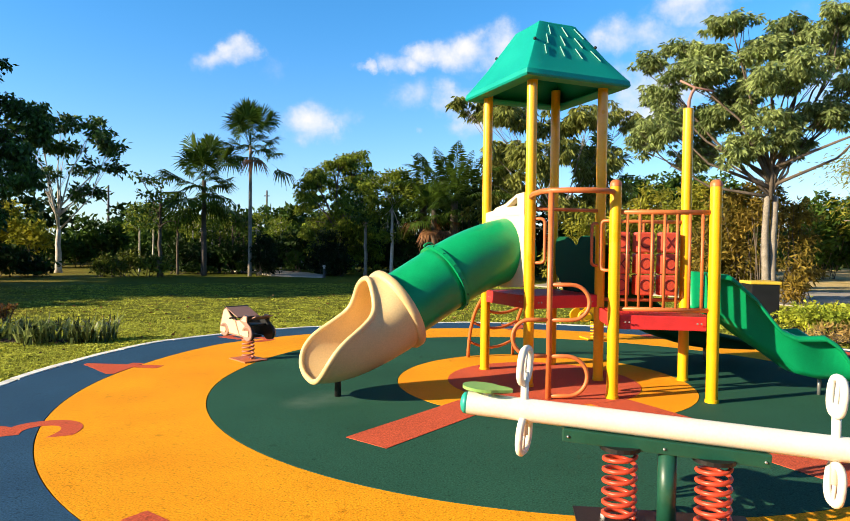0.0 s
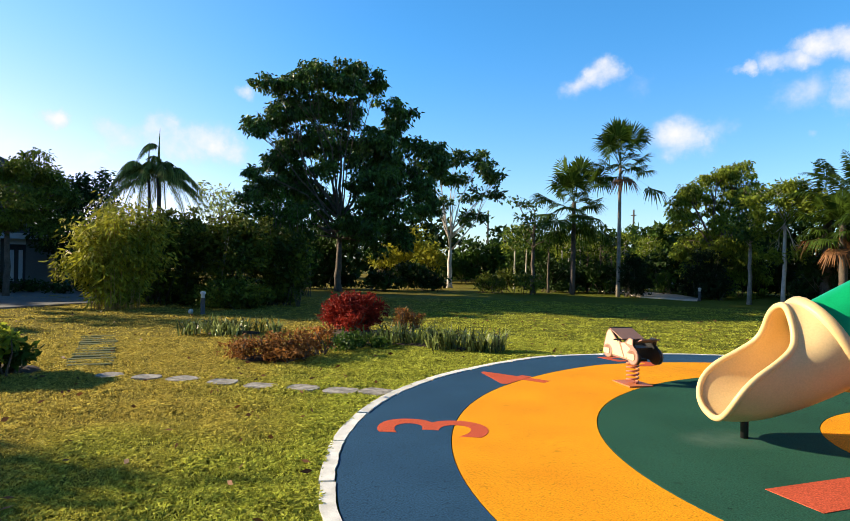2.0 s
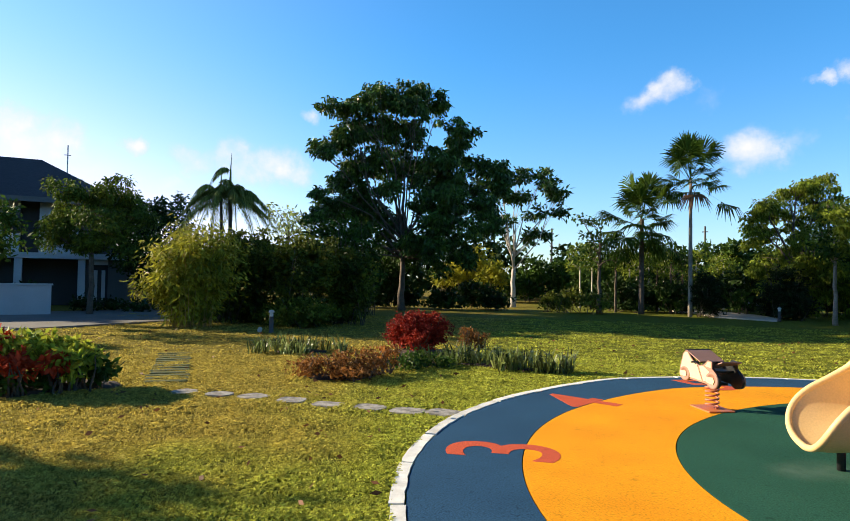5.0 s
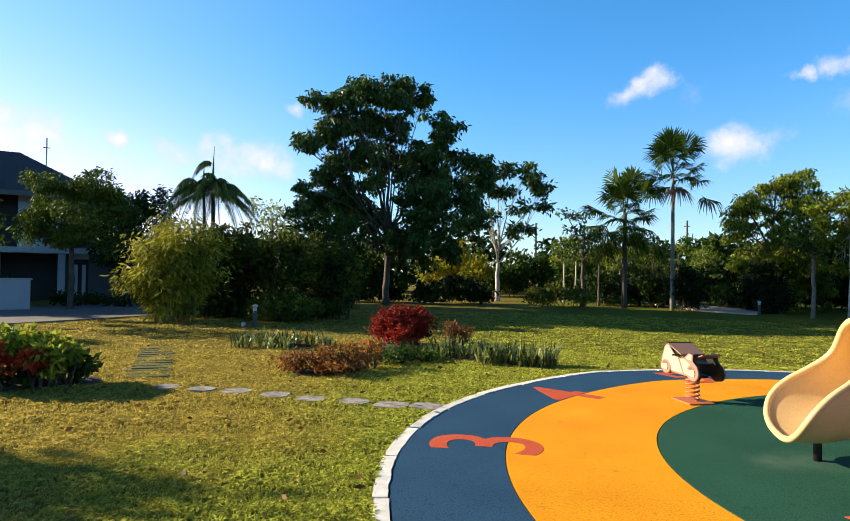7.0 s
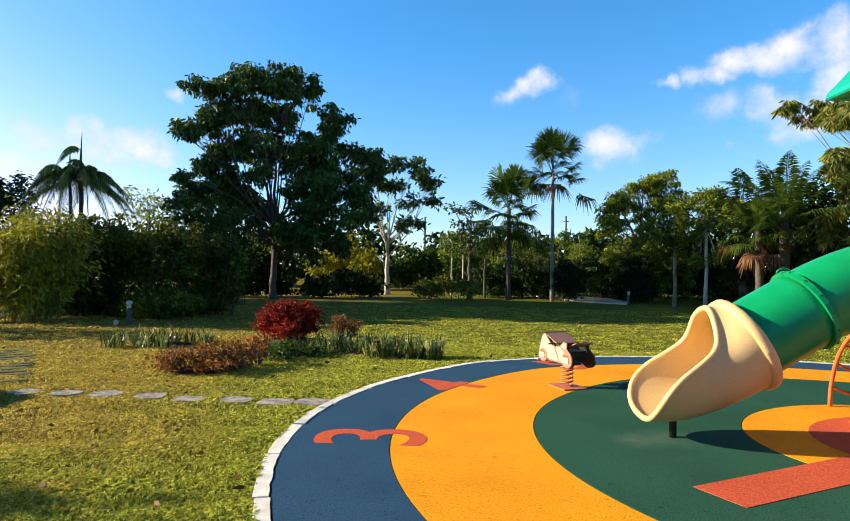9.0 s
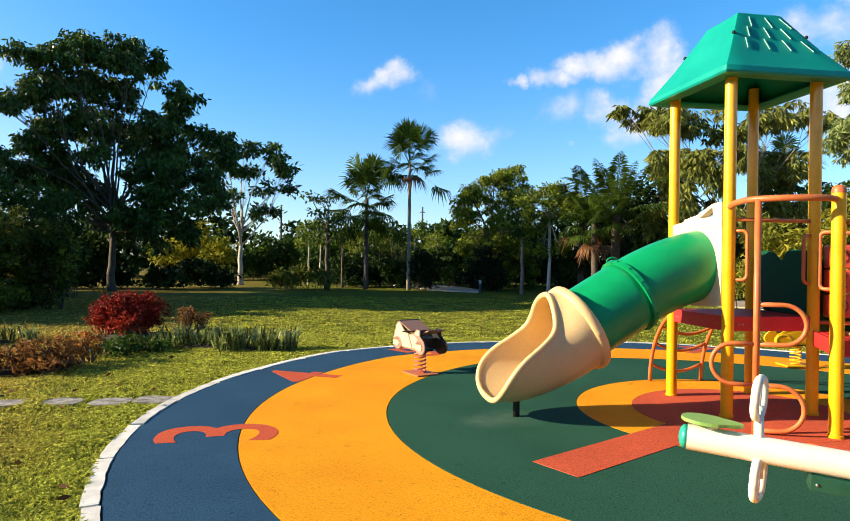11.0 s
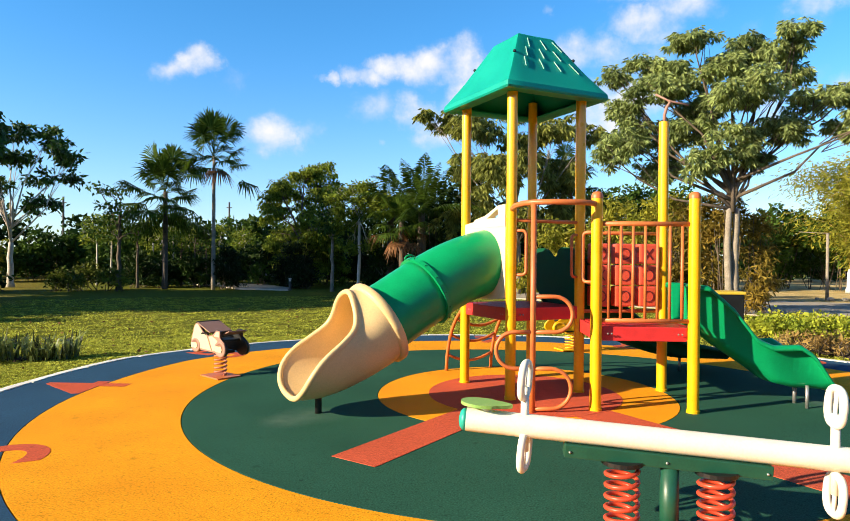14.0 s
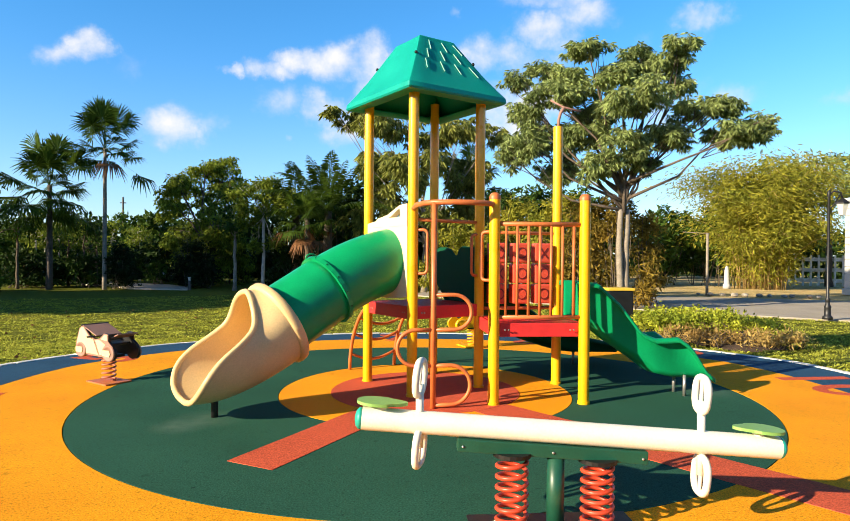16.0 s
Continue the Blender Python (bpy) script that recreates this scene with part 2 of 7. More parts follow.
M["panel_cream"] = material("pale cream plastic", (0.84, 0.71, 0.48), 0.42, vary=0.06, grain=3, fine=60, bump=0.04, spec=0.35)
M["rider_cream"] = material("cream painted board", (0.76, 0.64, 0.37), 0.45, vary=0.06, grain=6, fine=70, bump=0.04)
M["white_en"] = material("cream white enamel", (0.9, 0.86, 0.72), 0.4, vary=0.05, grain=6, fine=70, bump=0.04)
M["green_en"] = material("dark green enamel", (0.012, 0.085, 0.05), 0.4, vary=0.1, grain=8, fine=80, bump=0.06)
M["spring_red"] = material("red spring steel", (0.62, 0.07, 0.03), 0.38, vary=0.1, grain=9, fine=80, bump=0.06)
M["spring_rust"] = material("faded red steel", (0.6, 0.17, 0.08), 0.5, vary=0.2, grain=14, fine=80, bump=0.1, second=(0.42, 0.16, 0.1))
M["teal"] = material("teal plastic", (0.02, 0.38, 0.3), 0.4, vary=0.05)
M["lime"] = material("lime green board", (0.27, 0.5, 0.12), 0.5, vary=0.08, grain=12, fine=100)
M["dark"] = material("black plastic", (0.012, 0.012, 0.013), 0.45, vary=0.2)
M["steel"] = material("galvanised steel", (0.42, 0.42, 0.41), 0.4, metal=0.7, vary=0.1)
M["shingle"] = material("pale groove edge", (0.3, 0.6, 0.5), 0.5, vary=0.1)
M["mark"] = material("dark red mark", (0.2, 0.02, 0.02), 0.5)
M["plastic_dark"] = material("dark green plastic", (0.004, 0.075, 0.035), 0.6, spec=0.15, vary=0.08, grain=3, fine=60, bump=0.03)
M["brown_board"] = material("brown board", (0.36, 0.2, 0.15), 0.6, vary=0.1, grain=12)
M["bin_lid"] = material("yellow lid", (0.75, 0.5, 0.05), 0.5, vary=0.1)
M["soil"] = material("dark soil", (0.09, 0.055, 0.035), 0.95, vary=0.35, grain=5, fine=40, bump=0.9, depth=0.02)
M["road_pale"] = material("pale concrete road", (0.45, 0.39, 0.31), 0.9, vary=0.15, grain=0.8, fine=60, bump=0.4)
M["asphalt"] = material("grey road", (0.19, 0.18, 0.17), 0.9, vary=0.15, grain=0.8, fine=60, bump=0.4)
M["stone"] = material("grey stepping stone", (0.5, 0.46, 0.4), 0.9, vary=0.4, grain=9, fine=70, bump=0.8, depth=0.008, per_object=0.12)
M["path"] = material("pale concrete path", (0.64, 0.56, 0.45), 0.9, vary=0.15, grain=2, fine=40, bump=0.3)
M["straw"] = material("dry straw ground", (0.72, 0.54, 0.27), 0.95, vary=0.3, grain=0.7, fine=18, bump=0.8, depth=0.03, second=(0.4, 0.3, 0.11), spec=0.1)
M["wall_white"] = material("white render", (0.52, 0.52, 0.52), 0.8, vary=0.06, grain=1.2, fine=30, bump=0.2)
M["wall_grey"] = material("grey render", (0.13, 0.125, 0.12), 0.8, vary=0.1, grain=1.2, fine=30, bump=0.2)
# dark joinery; on set-back house walls the colour holds their shade
M["wall_dark"] = material("dark joinery and shaded wall", (0.03, 0.026, 0.024), 0.6, vary=0.2, grain=2, fine=30)
M["roof_tile"] = material("dark slate roof tile", (0.035, 0.036, 0.042), 0.6, vary=0.25, grain=2, fine=12, bump=0.6, depth=0.03)
M["glass"] = material("dark window glass", (0.02, 0.025, 0.03), 0.08, vary=0.05, bump=0)
M["lantern"] = material("frosted lantern glass", (0.6, 0.6, 0.56), 0.35, vary=0.05, bump=0)
M["iron"] = material("black painted iron", (0.018, 0.018, 0.02), 0.45, vary=0.15)
M["fence"] = material("green mesh screen", (0.02, 0.09, 0.075), 0.7, vary=0.15)
M["bollard"] = material("dark grey bollard", (0.07, 0.065, 0.06), 0.6, vary=0.2)
M["bark"] = material("grey brown bark", (0.16, 0.12, 0.085), 0.9, vary=0.3, grain=6, fine=40, bump=0.8, depth=0.02)
M["bark_pale"] = material("pale bark", (0.34, 0.29, 0.23), 0.85, vary=0.25, grain=5, fine=30, bump=0.7, depth=0.015, second=(0.18, 0.15, 0.11))
M["bark_white"] = material("whitish bark", (0.62, 0.57, 0.5), 0.85, vary=0.2, grain=4, fine=30, bump=0.6, depth=0.012, second=(0.4, 0.35, 0.29))
M["cane"] = material("straw bamboo cane", (0.5, 0.34, 0.12), 0.6, vary=0.2, grain=3, fine=20, bump=0.2)
M["bark_palm"] = material("palm trunk bark", (0.13, 0.1, 0.075), 0.9, vary=0.3, grain=4, fine=30, bump=0.7, depth=0.02)


def leafy(name, base, second, trans=0.38, rough=0.62, island=0.35):
    base, second = ((c[0], c[1], c[2] * 0.75) for c in (base, second))
    return material(name, base, rough, vary=0.15, grain=0.9, fine=6, bump=0, second=second, spread=0.35, per_island=island, trans=trans, spec=0.15)


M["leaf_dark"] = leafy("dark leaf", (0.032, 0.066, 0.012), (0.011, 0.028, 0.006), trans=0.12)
M["leaf_tall"] = leafy("glossy green leaf", (0.08, 0.15, 0.028), (0.028, 0.065, 0.014), trans=0.2, rough=0.45, island=0.6)
M["leaf_tall"].node_tree.nodes["Principled BSDF"].inputs["Specular IOR Level"].default_value = 0.3
M["leaf_olive"] = leafy("olive green leaf", (0.29, 0.3, 0.09), (0.12, 0.15, 0.04), trans=0.3, island=0.55)
M["leaf_street"] = leafy("mid green leaf", (0.14, 0.19, 0.03), (0.045, 0.08, 0.015), trans=0.22, island=0.5)
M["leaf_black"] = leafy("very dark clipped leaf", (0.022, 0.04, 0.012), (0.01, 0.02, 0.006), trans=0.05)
M["leaf_mid"] = leafy("green leaf", (0.07, 0.13, 0.02), (0.024, 0.054, 0.01), trans=0.24)
M["leaf_pale"] = leafy("pale green leaf", (0.37, 0.44, 0.215), (0.145, 0.195, 0.082), island=0.55)
M["leaf_warm"] = leafy("yellow green leaf", (0.42, 0.39, 0.042), (0.16, 0.18, 0.022))
M["leaf_clump"] = leafy("fresh bamboo leaf", (0.46, 0.43, 0.055), (0.13, 0.16, 0.022), trans=0.25, island=0.5)
M["leaf_bamboo"] = leafy("straw bamboo leaf", (0.38, 0.34, 0.05), (0.16, 0.19, 0.03))
M["leaf_thicket"] = leafy("brown green thicket leaf", (0.33, 0.22, 0.05), (0.11, 0.095, 0.02), island=0.5)
M["moss_stone"] = material("mossy stone", (0.17, 0.165, 0.09), 0.95, vary=0.3, grain=6, fine=60, bump=0.6, depth=0.006, second=(0.1, 0.12, 0.04), spec=0.1)
M["leaf_hedge"] = leafy("hedge leaf", (0.17, 0.19, 0.026), (0.03, 0.05, 0.009), trans=0.12, island=0.55)
M["leaf_bright"] = leafy("bright green leaf", (0.27, 0.33, 0.045), (0.1, 0.14, 0.02), island=0.5)
M["leaf_palm"] = leafy("palm leaf", (0.075, 0.125, 0.02), (0.03, 0.06, 0.011), rough=0.38)
M["leaf_dead"] = leafy("dead frond", (0.24, 0.11, 0.06), (0.13, 0.06, 0.035), trans=0.1)
M["leaf_red"] = leafy("dark red leaf", (0.42, 0.045, 0.03), (0.15, 0.013, 0.012), trans=0.22)
M["leaf_croton"] = leafy("scarlet croton leaf", (0.62, 0.09, 0.035), (0.34, 0.03, 0.02), trans=0.25)
M["leaf_rust"] = leafy("rust brown leaf", (0.36, 0.15, 0.05), (0.14, 0.07, 0.03), island=0.55)
M["leaf_straw"] = leafy("dry straw leaf", (0.55, 0.4, 0.18), (0.28, 0.17, 0.07))
M["leaf_lily"] = leafy("strap leaf", (0.26, 0.3, 0.12), (0.05, 0.08, 0.03), rough=0.35, island=0.85)
M["leaf_lily"].node_tree.nodes["Principled BSDF"].inputs["Specular IOR Level"].default_value = 0.35
M["leaf_lime"] = leafy("lime yellow leaf", (0.56, 0.56, 0.075), (0.2, 0.27, 0.04), island=0.5)
M["grass"] = material("grass blade", (0.44, 0.355, 0.075), 0.75, vary=0.3, grain=0.5, fine=11, bump=0, second=(0.385, 0.405, 0.06), spread=0.34, per_island=0.5, trans=0.42, spec=0.08)


def lawn_material():
    m = material("lawn", (0.2, 0.16, 0.03), 0.95, vary=0.4, grain=0.5, fine=22, bump=1.0, depth=0.04, second=(0.14, 0.15, 0.02), spread=0.4, spec=0.05)
    return m


M["lawn"] = lawn_material()


def dry_side(m):
    """The lawn is parched on its open western side and greener by the playground."""
    n, l = m.node_tree.nodes, m.node_tree.links
    ramp = next(x for x in n if x.type == "VALTORGB")
    big = ramp.inputs[0].links[0].from_socket
    tc = next(x for x in n if x.type == "TEX_COORD")
    dot, spread, off, add = n.new("ShaderNodeVectorMath"), n.new("ShaderNodeMapRange"), n.new("ShaderNodeMath"), n.new("ShaderNodeMath")
    dot.operation, off.operation = "DOT_PRODUCT", "ADD"
    dot.inputs[1].default_value = (-0.85, -0.5, 0)
    l.new(tc.outputs["Object"], dot.inputs[0])
    spread.inputs["From Min"].default_value, spread.inputs["From Max"].default_value = 0.5, 5.0
    spread.inputs["To Min"].default_value, spread.inputs["To Max"].default_value = -0.3, 0.3
    spread.interpolation_type = "SMOOTHSTEP"
    l.new(dot.outputs["Value"], spread.inputs[0])
    l.new(big, add.inputs[0])
    l.new(spread.outputs[0], add.inputs[1])
    l.new(add.outputs[0], ramp.inputs[0])


dry_side(M["lawn"])
dry_side(M["grass"])


# ---- mesh helpers ----
def link_mesh(name, mesh, mat, parent=None, label="", smooth=False):
    mesh.materials.append(mat)
    if smooth:
        mesh.shade_smooth()
    ob = new(name, mesh)
    ob.parent = parent
    if label:
        ob["label"] = label
    return ob


def part(name, bm, mat, parent=None, label="", smooth=False):
    mesh = bpy.data.meshes.new(name)
    bm.to_mesh(mesh)
    bm.free()
    return link_mesh(name, mesh, mat, parent, label, smooth)


def thing(name, label, category, at=(0, 0, 0), group="", kind=""):
    ob = new(name)
    ob.empty_display_size = 0.1
    ob.matrix_basis = at if isinstance(at, Matrix) else Matrix.Translation(at)
    return tagged(ob, label, category, group, kind)


def box(bm, size, m=None, bevel=0.0):
    made = bmesh.ops.create_cube(bm, size=1.0, matrix=(m or Matrix()) @ Matrix.Diagonal((*size, 1)))
    if bevel:
        edges = list({e for v in made["verts"] for e in v.link_edges})
        bmesh.ops.bevel(bm, geom=edges, offset=bevel, segments=2, affect="EDGES", profile=0.6)
    return bm


def tube(bm, points, radius, sides=12, closed=False, caps=True):
    """A round bar through the points; radius may be one number or one for each point."""
    pts = [Vector(p) for p in points]
    n = len(pts)
    radii = radius if isinstance(radius, (list, tuple)) else [radius] * n
    side = None
    rings = []
    for i, p in enumerate(pts):
        a, b = pts[(i - 1) % n if closed else max(i - 1, 0)], pts[(i + 1) % n if closed else min(i + 1, n - 1)]
        way = (b - a).normalized() if (b - a).length > 1e-9 else Vector((0, 0, 1))
        if side is None:
            side = way.orthogonal().normalized()
        side = (side - way * side.dot(way))
        side = side.normalized() if side.length > 1e-6 else way.orthogonal().normalized()
        up = way.cross(side)
        rings.append([bm.verts.new(p + (side * math.cos(k * math.tau / sides) + up * math.sin(k * math.tau / sides)) * radii[i]) for k in range(sides)])
    for i in range(n if closed else n - 1):
        r0, r1 = rings[i], rings[(i + 1) % n]
        for k in range(sides):
            bm.faces.new((r0[k], r0[(k + 1) % sides], r1[(k + 1) % sides], r1[k]))
    if caps and not closed:
        bm.faces.new(list(reversed(rings[0])))
        bm.faces.new(rings[-1])
    return bm


def lathe(bm, profile, sides=24, m=None, start=0.0, sweep=math.tau):
    """Turns (radius, height) pairs about z."""
    m = m or Matrix()
    whole = abs(sweep - math.tau) < 1e-6
    cols = [[bm.verts.new(m @ Vector((r * math.cos(start + sweep * k / sides), r * math.sin(start + sweep * k / sides), z))) for r, z in profile] for k in range(sides if whole else sides + 1)]
    for k in range(sides):
        a, b = cols[k], cols[(k + 1) % len(cols)]
        for i in range(len(profile) - 1):
            bm.faces.new((a[i], b[i], b[i + 1], a[i + 1]))
    return bm


def ring_slab(name, inner, outer, top, bottom, mat, parent, cx, cy, sides=192, label=""):
    bm = bmesh.new()
    steps = 7
    prof = [(inner, bottom), (outer, bottom)] + [(outer + (inner - outer) * k / steps, top) for k in range(steps + 1)] + ([(inner, bottom)] if inner else [])
    lathe(bm, prof, sides, Matrix.Translation((cx, cy, 0)))
    for v in bm.verts:
        v.co.z += crown(v.co.y)
    bmesh.ops.remove_doubles(bm, verts=bm.verts, dist=1e-5)
    bmesh.ops.recalc_face_normals(bm, faces=bm.faces)
    return part(name, bm, mat, parent, label)


def prism(bm, outline, low, high, m=None):
    """An upright slab over an outline of (x, y)."""
    m = m or Matrix()
    a = [bm.verts.new(m @ Vector((x, y, low))) for x, y in outline]
    b = [bm.verts.new(m @ Vector((x, y, high))) for x, y in outline]
    bm.faces.new(list(reversed(a)))
    bm.faces.new(b)
    for i in range(len(a)):
        j = (i + 1) % len(a)
        bm.faces.new((a[i], a[j], b[j], b[i]))
    return bm


def quads(name, verts, mat, parent=None, label="", corners=4):
    """One mesh of loose faces from an array of corners (faces x corners x 3)."""
    v = np.ascontiguousarray(np.asarray(verts, dtype=np.float32).reshape(-1, 3))
    count = len(v) // corners
    mesh = bpy.data.meshes.new(name)
    mesh.vertices.add(len(v))
    mesh.vertices.foreach_set("co", v.ravel())
    mesh.loops.add(len(v))
    mesh.loops.foreach_set("vertex_index", np.arange(len(v), dtype=np.int32))
    mesh.polygons.add(count)
    mesh.polygons.foreach_set("loop_start", np.arange(count, dtype=np.int32) * corners)
    mesh.update(calc_edges=True)
    return link_mesh(name, mesh, mat, parent, label)


def text_mesh(name, body, size, thick, m, mat, parent):
    curve = bpy.data.curves.new(name, "FONT")
    curve.body, curve.size, curve.extrude, curve.align_x, curve.align_y = body, size, thick, "CENTER", "CENTER"
    curve.offset = 0.014
    ob = bpy.data.objects.new(name, curve)
    scene.collection.objects.link(ob)
    mesh = bpy.data.meshes.new_from_object(ob.evaluated_get(bpy.context.evaluated_depsgraph_get()))
    bpy.data.objects.remove(ob)
    bpy.data.curves.remove(curve)
    mesh.transform(m)
    mesh.name = name
    mesh.materials.clear()
    return link_mesh(name, mesh, mat, parent)

# ---- ground and playground floor ----
CX, CY = 1.336, 7.43      # middle of the round floor


def crown(y):
    """Height of the ground: the floor is slightly domed past its middle and falls away to the far lawn."""
    return float(np.interp(y - CY, (0.0, 1.72, 3.78, 5.15, 6.2), (0.0, 0.025, -0.025, -0.05, -0.057)))


bm = bmesh.new()
bmesh.ops.create_grid(bm, x_segments=160, y_segments=160, size=1.0, matrix=Matrix.Translation((0, 0, -0.012)) @ Matrix.Diagonal((1, 1, 1, 1)))
for v in bm.verts:
    # close squares near the playground, wide ones towards the horizon
    for axis in (0, 1):
        c = v.co[axis]
        v.co[axis] = math.copysign(70 * abs(c) + 1700 * max(abs(c) - 0.7, 0) ** 2 * 10, c)
    away = math.hypot(v.co.x - CX, v.co.y - CY)
    v.co.z = -0.012 + (noise.noise(Vector((v.co.x * 0.12, v.co.y * 0.12, 3))) * 0.02 if 8 < away < 200 else 0.0) + crown(v.co.y)
ground = part("ground", bm, M["lawn"])
tagged(ground, "sunlit lawn of short yellowing green grass", "lawn", kind="structure")

floor = tagged(new("playground_floor"), "round rubber playground floor painted as a clock face", "floor", kind="structure")
TOP = 0.012
ring_slab("core_disc", 0, 1.716, TOP, -0.1, M["rub_orange"], floor, CX, CY, label="orange rubber disc under the tower")
ring_slab("green_ring", 1.724, 3.775, TOP, -0.1, M["rub_green"], floor, CX, CY, label="dark green rubber ring")
ring_slab("orange_ring", 3.785, 5.145, TOP, -0.1, M["rub_orange"], floor, CX, CY, label="orange rubber ring")
ring_slab("blue_ring", 5.155, 6.07, TOP, -0.1, M["rub_blue"], floor, CX, CY, label="blue rubber ring")
ring_slab("hub_disc", 0, 1.12, TOP + 0.004, -0.05, M["rub_red"], floor, CX, CY, label="red rubber hub of the clock")


def clock_hand(angle, start, end, width):
    bm = bmesh.new()
    a = radians(angle)
    m = Matrix.Translation((CX, CY, 0)) @ Matrix.Rotation(a, 4, "Z")
    prism(bm, [(start, -width / 2), (end, -width / 2), (end, width / 2), (start, width / 2)], -0.03, TOP + 0.004, m)
    part("clock_hand", bm, M["rub_red"], floor, "red rubber clock hand")


clock_hand(239.4, 1.11, 3.06, 0.45)
clock_hand(305.5, 1.11, 4.62, 0.5)
for hour in range(1, 13):
    a = radians(302 - 30 * hour)
    m = Matrix.Translation((CX + 5.28 * math.cos(a), CY + 5.28 * math.sin(a), TOP + 0.001)) @ Matrix.Rotation(a - math.pi / 2, 4, "Z")
    numeral = text_mesh("clock_numeral", str(hour), 1.46, 0.001, m, M["rub_red"], floor)
    for v in numeral.data.vertices:
        v.co.z += crown(v.co.y) + 0.0005

kerb = tagged(new("kerb"), "white painted concrete kerb round the playground", "kerb", kind="structure")
N_KERB = 38
for i in range(N_KERB):
    a0, a1 = math.tau * (i + 0.012) / N_KERB, math.tau * (i + 0.988 - random.uniform(0, 0.01)) / N_KERB
    bm = bmesh.new()
    outline = []
    for inner, start, end in ((True, a0, a1), (False, a1, a0)):
        for k in range(9):
            r, a = (6.08 if inner else 6.19) + random.uniform(-0.008, 0.008), start + (end - start) * k / 8
            outline.append((r * math.cos(a), r * math.sin(a)))
    lift = random.uniform(-0.004, 0.005)
    prism(bm, outline, -0.2, 0.019 + lift, Matrix.Translation((CX, CY, 0)))
    for v in bm.verts:
        v.co.z += crown(v.co.y)
    part("kerb_stone", bm, M["kerb"], kerb)

# ---- play tower ----
POST = {"A": (2.023, 6.689), "B": (3.033, 6.693), "C": (3.034, 7.774), "D": (2.006, 7.598), "E": (0.636, 7.998), "F": (1.155, 7.118), "G": (1.521, 8.483)}
POST_R = 0.06
TC = Vector((1.321, 7.798, 0))          # middle of the roofed tower
DECK_HIGH, DECK_LOW = 1.05, 0.90
tower = thing("play_tower", "yellow post play tower with red decks and green roof", "play structure", (TC.x, TC.y, 0))
shift = Matrix.Translation(-TC)


def tpart(name, bm, mat, label="", smooth=False, parent=None):
    if parent is None:
        bmesh.ops.transform(bm, matrix=shift, verts=bm.verts)
    return part(name, bm, mat, parent or tower, label, smooth)


def local(p):
    return Vector(p) - TC


def round_post(key, top, cap=True):
    x, y = POST[key]
    bm = bmesh.new()
    if cap:
        lathe(bm, [(0, 0), (POST_R, 0), (POST_R, top - 0.07)], 24, Matrix.Translation((x, y, 0)))
    else:
        lathe(bm, [(0, 0), (POST_R, 0), (POST_R, top), (0, top)], 24, Matrix.Translation((x, y, 0)))
    bmesh.ops.remove_doubles(bm, verts=bm.verts, dist=1e-5)
    bmesh.ops.recalc_face_normals(bm, faces=bm.faces)
    post = tpart("post", bm, M["yellow"], "yellow enamelled round steel post")
    post.data.shade_smooth()
    post.modifiers.new("edges", "EDGE_SPLIT").split_angle = radians(40)
    if cap:
        bm = bmesh.new()
        lathe(bm, [(POST_R + 0.002, top - 0.075), (POST_R + 0.002, top - 0.05), (0.053, top - 0.02), (0.03, top - 0.003), (0, top)], 24, Matrix.Translation((x, y, 0)) @ shift)
        part("post_cap", bm, M["copper"], post, "faded red post cap", True)
    bm = bmesh.new()
    lathe(bm, [(POST_R + 0.008, 0), (POST_R + 0.008, 0.03), (POST_R, 0.032)], 24, Matrix.Translation((x, y, TOP)) @ shift)
    part("post_collar", bm, M["yellow"], post)


for key in "AB":
    round_post(key, 2.33)
round_post("C", 3.29, cap=False)
for key in "DEFG":
    round_post(key, 3.7, cap=False)

# bent pipe on the single tall post
bm = bmesh.new()
cx, cy = POST["C"]
tube(bm, [(cx, cy, 3.2), (cx + 0.005, cy, 3.38), (cx + 0.03, cy, 3.47), (cx + 0.07, cy, 3.53), (cx + 0.05, cy, 3.55)], 0.02, 10)
tube(bm, [(cx - 0.09, cy + 0.05, 3.64), (cx + 0.06, cy, 3.545), (cx + 0.27, cy - 0.06, 3.48)], 0.013, 10)
tpart("pipe_arm", bm, M["brown_board"], "bent faded brown pipe", True)


def deck(corners, z, thick=0.15):
    """Red steel deck: a perforated tread plate of slats in a folded rim."""
    c = [Vector((*POST[k], 0)) for k in corners]
    mid = sum(c, Vector()) / 4
    u, w = (c[1] - c[0]).normalized(), (c[3] - c[0]).normalized()
    lu, lw = (c[1] - c[0]).length, (c[3] - c[0]).length
    m = Matrix((( u.x, w.x, 0, mid.x), (u.y, w.y, 0, mid.y), (0, 0, 1, 0), (0, 0, 0, 1)))
    for s in (-1, 1):
        tpart("deck_rim", box(bmesh.new(), (lu - 0.13, 0.035, thick), m @ Matrix.Translation((0, s * lw / 2, z - thick / 2)), 0.008), M["deck_red"], "red steel deck rim")
        tpart("deck_rim", box(bmesh.new(), (0.035, lw - 0.13, thick), m @ Matrix.Translation((s * lu / 2, 0, z - thick / 2)), 0.008), M["deck_red"], "red steel deck rim")
    n = 16
    for i in range(n):
        x = -lu / 2 + 0.04 + (lu - 0.08) * (i + 0.5) / n
        plate = box(bmesh.new(), ((lu - 0.08) / n - 0.012, lw - 0.04, 0.02), m @ Matrix.Translation((x, 0, z - 0.012)))
        tpart("deck_slat", plate, M["deck_red"])


deck("EFDG", DECK_HIGH)
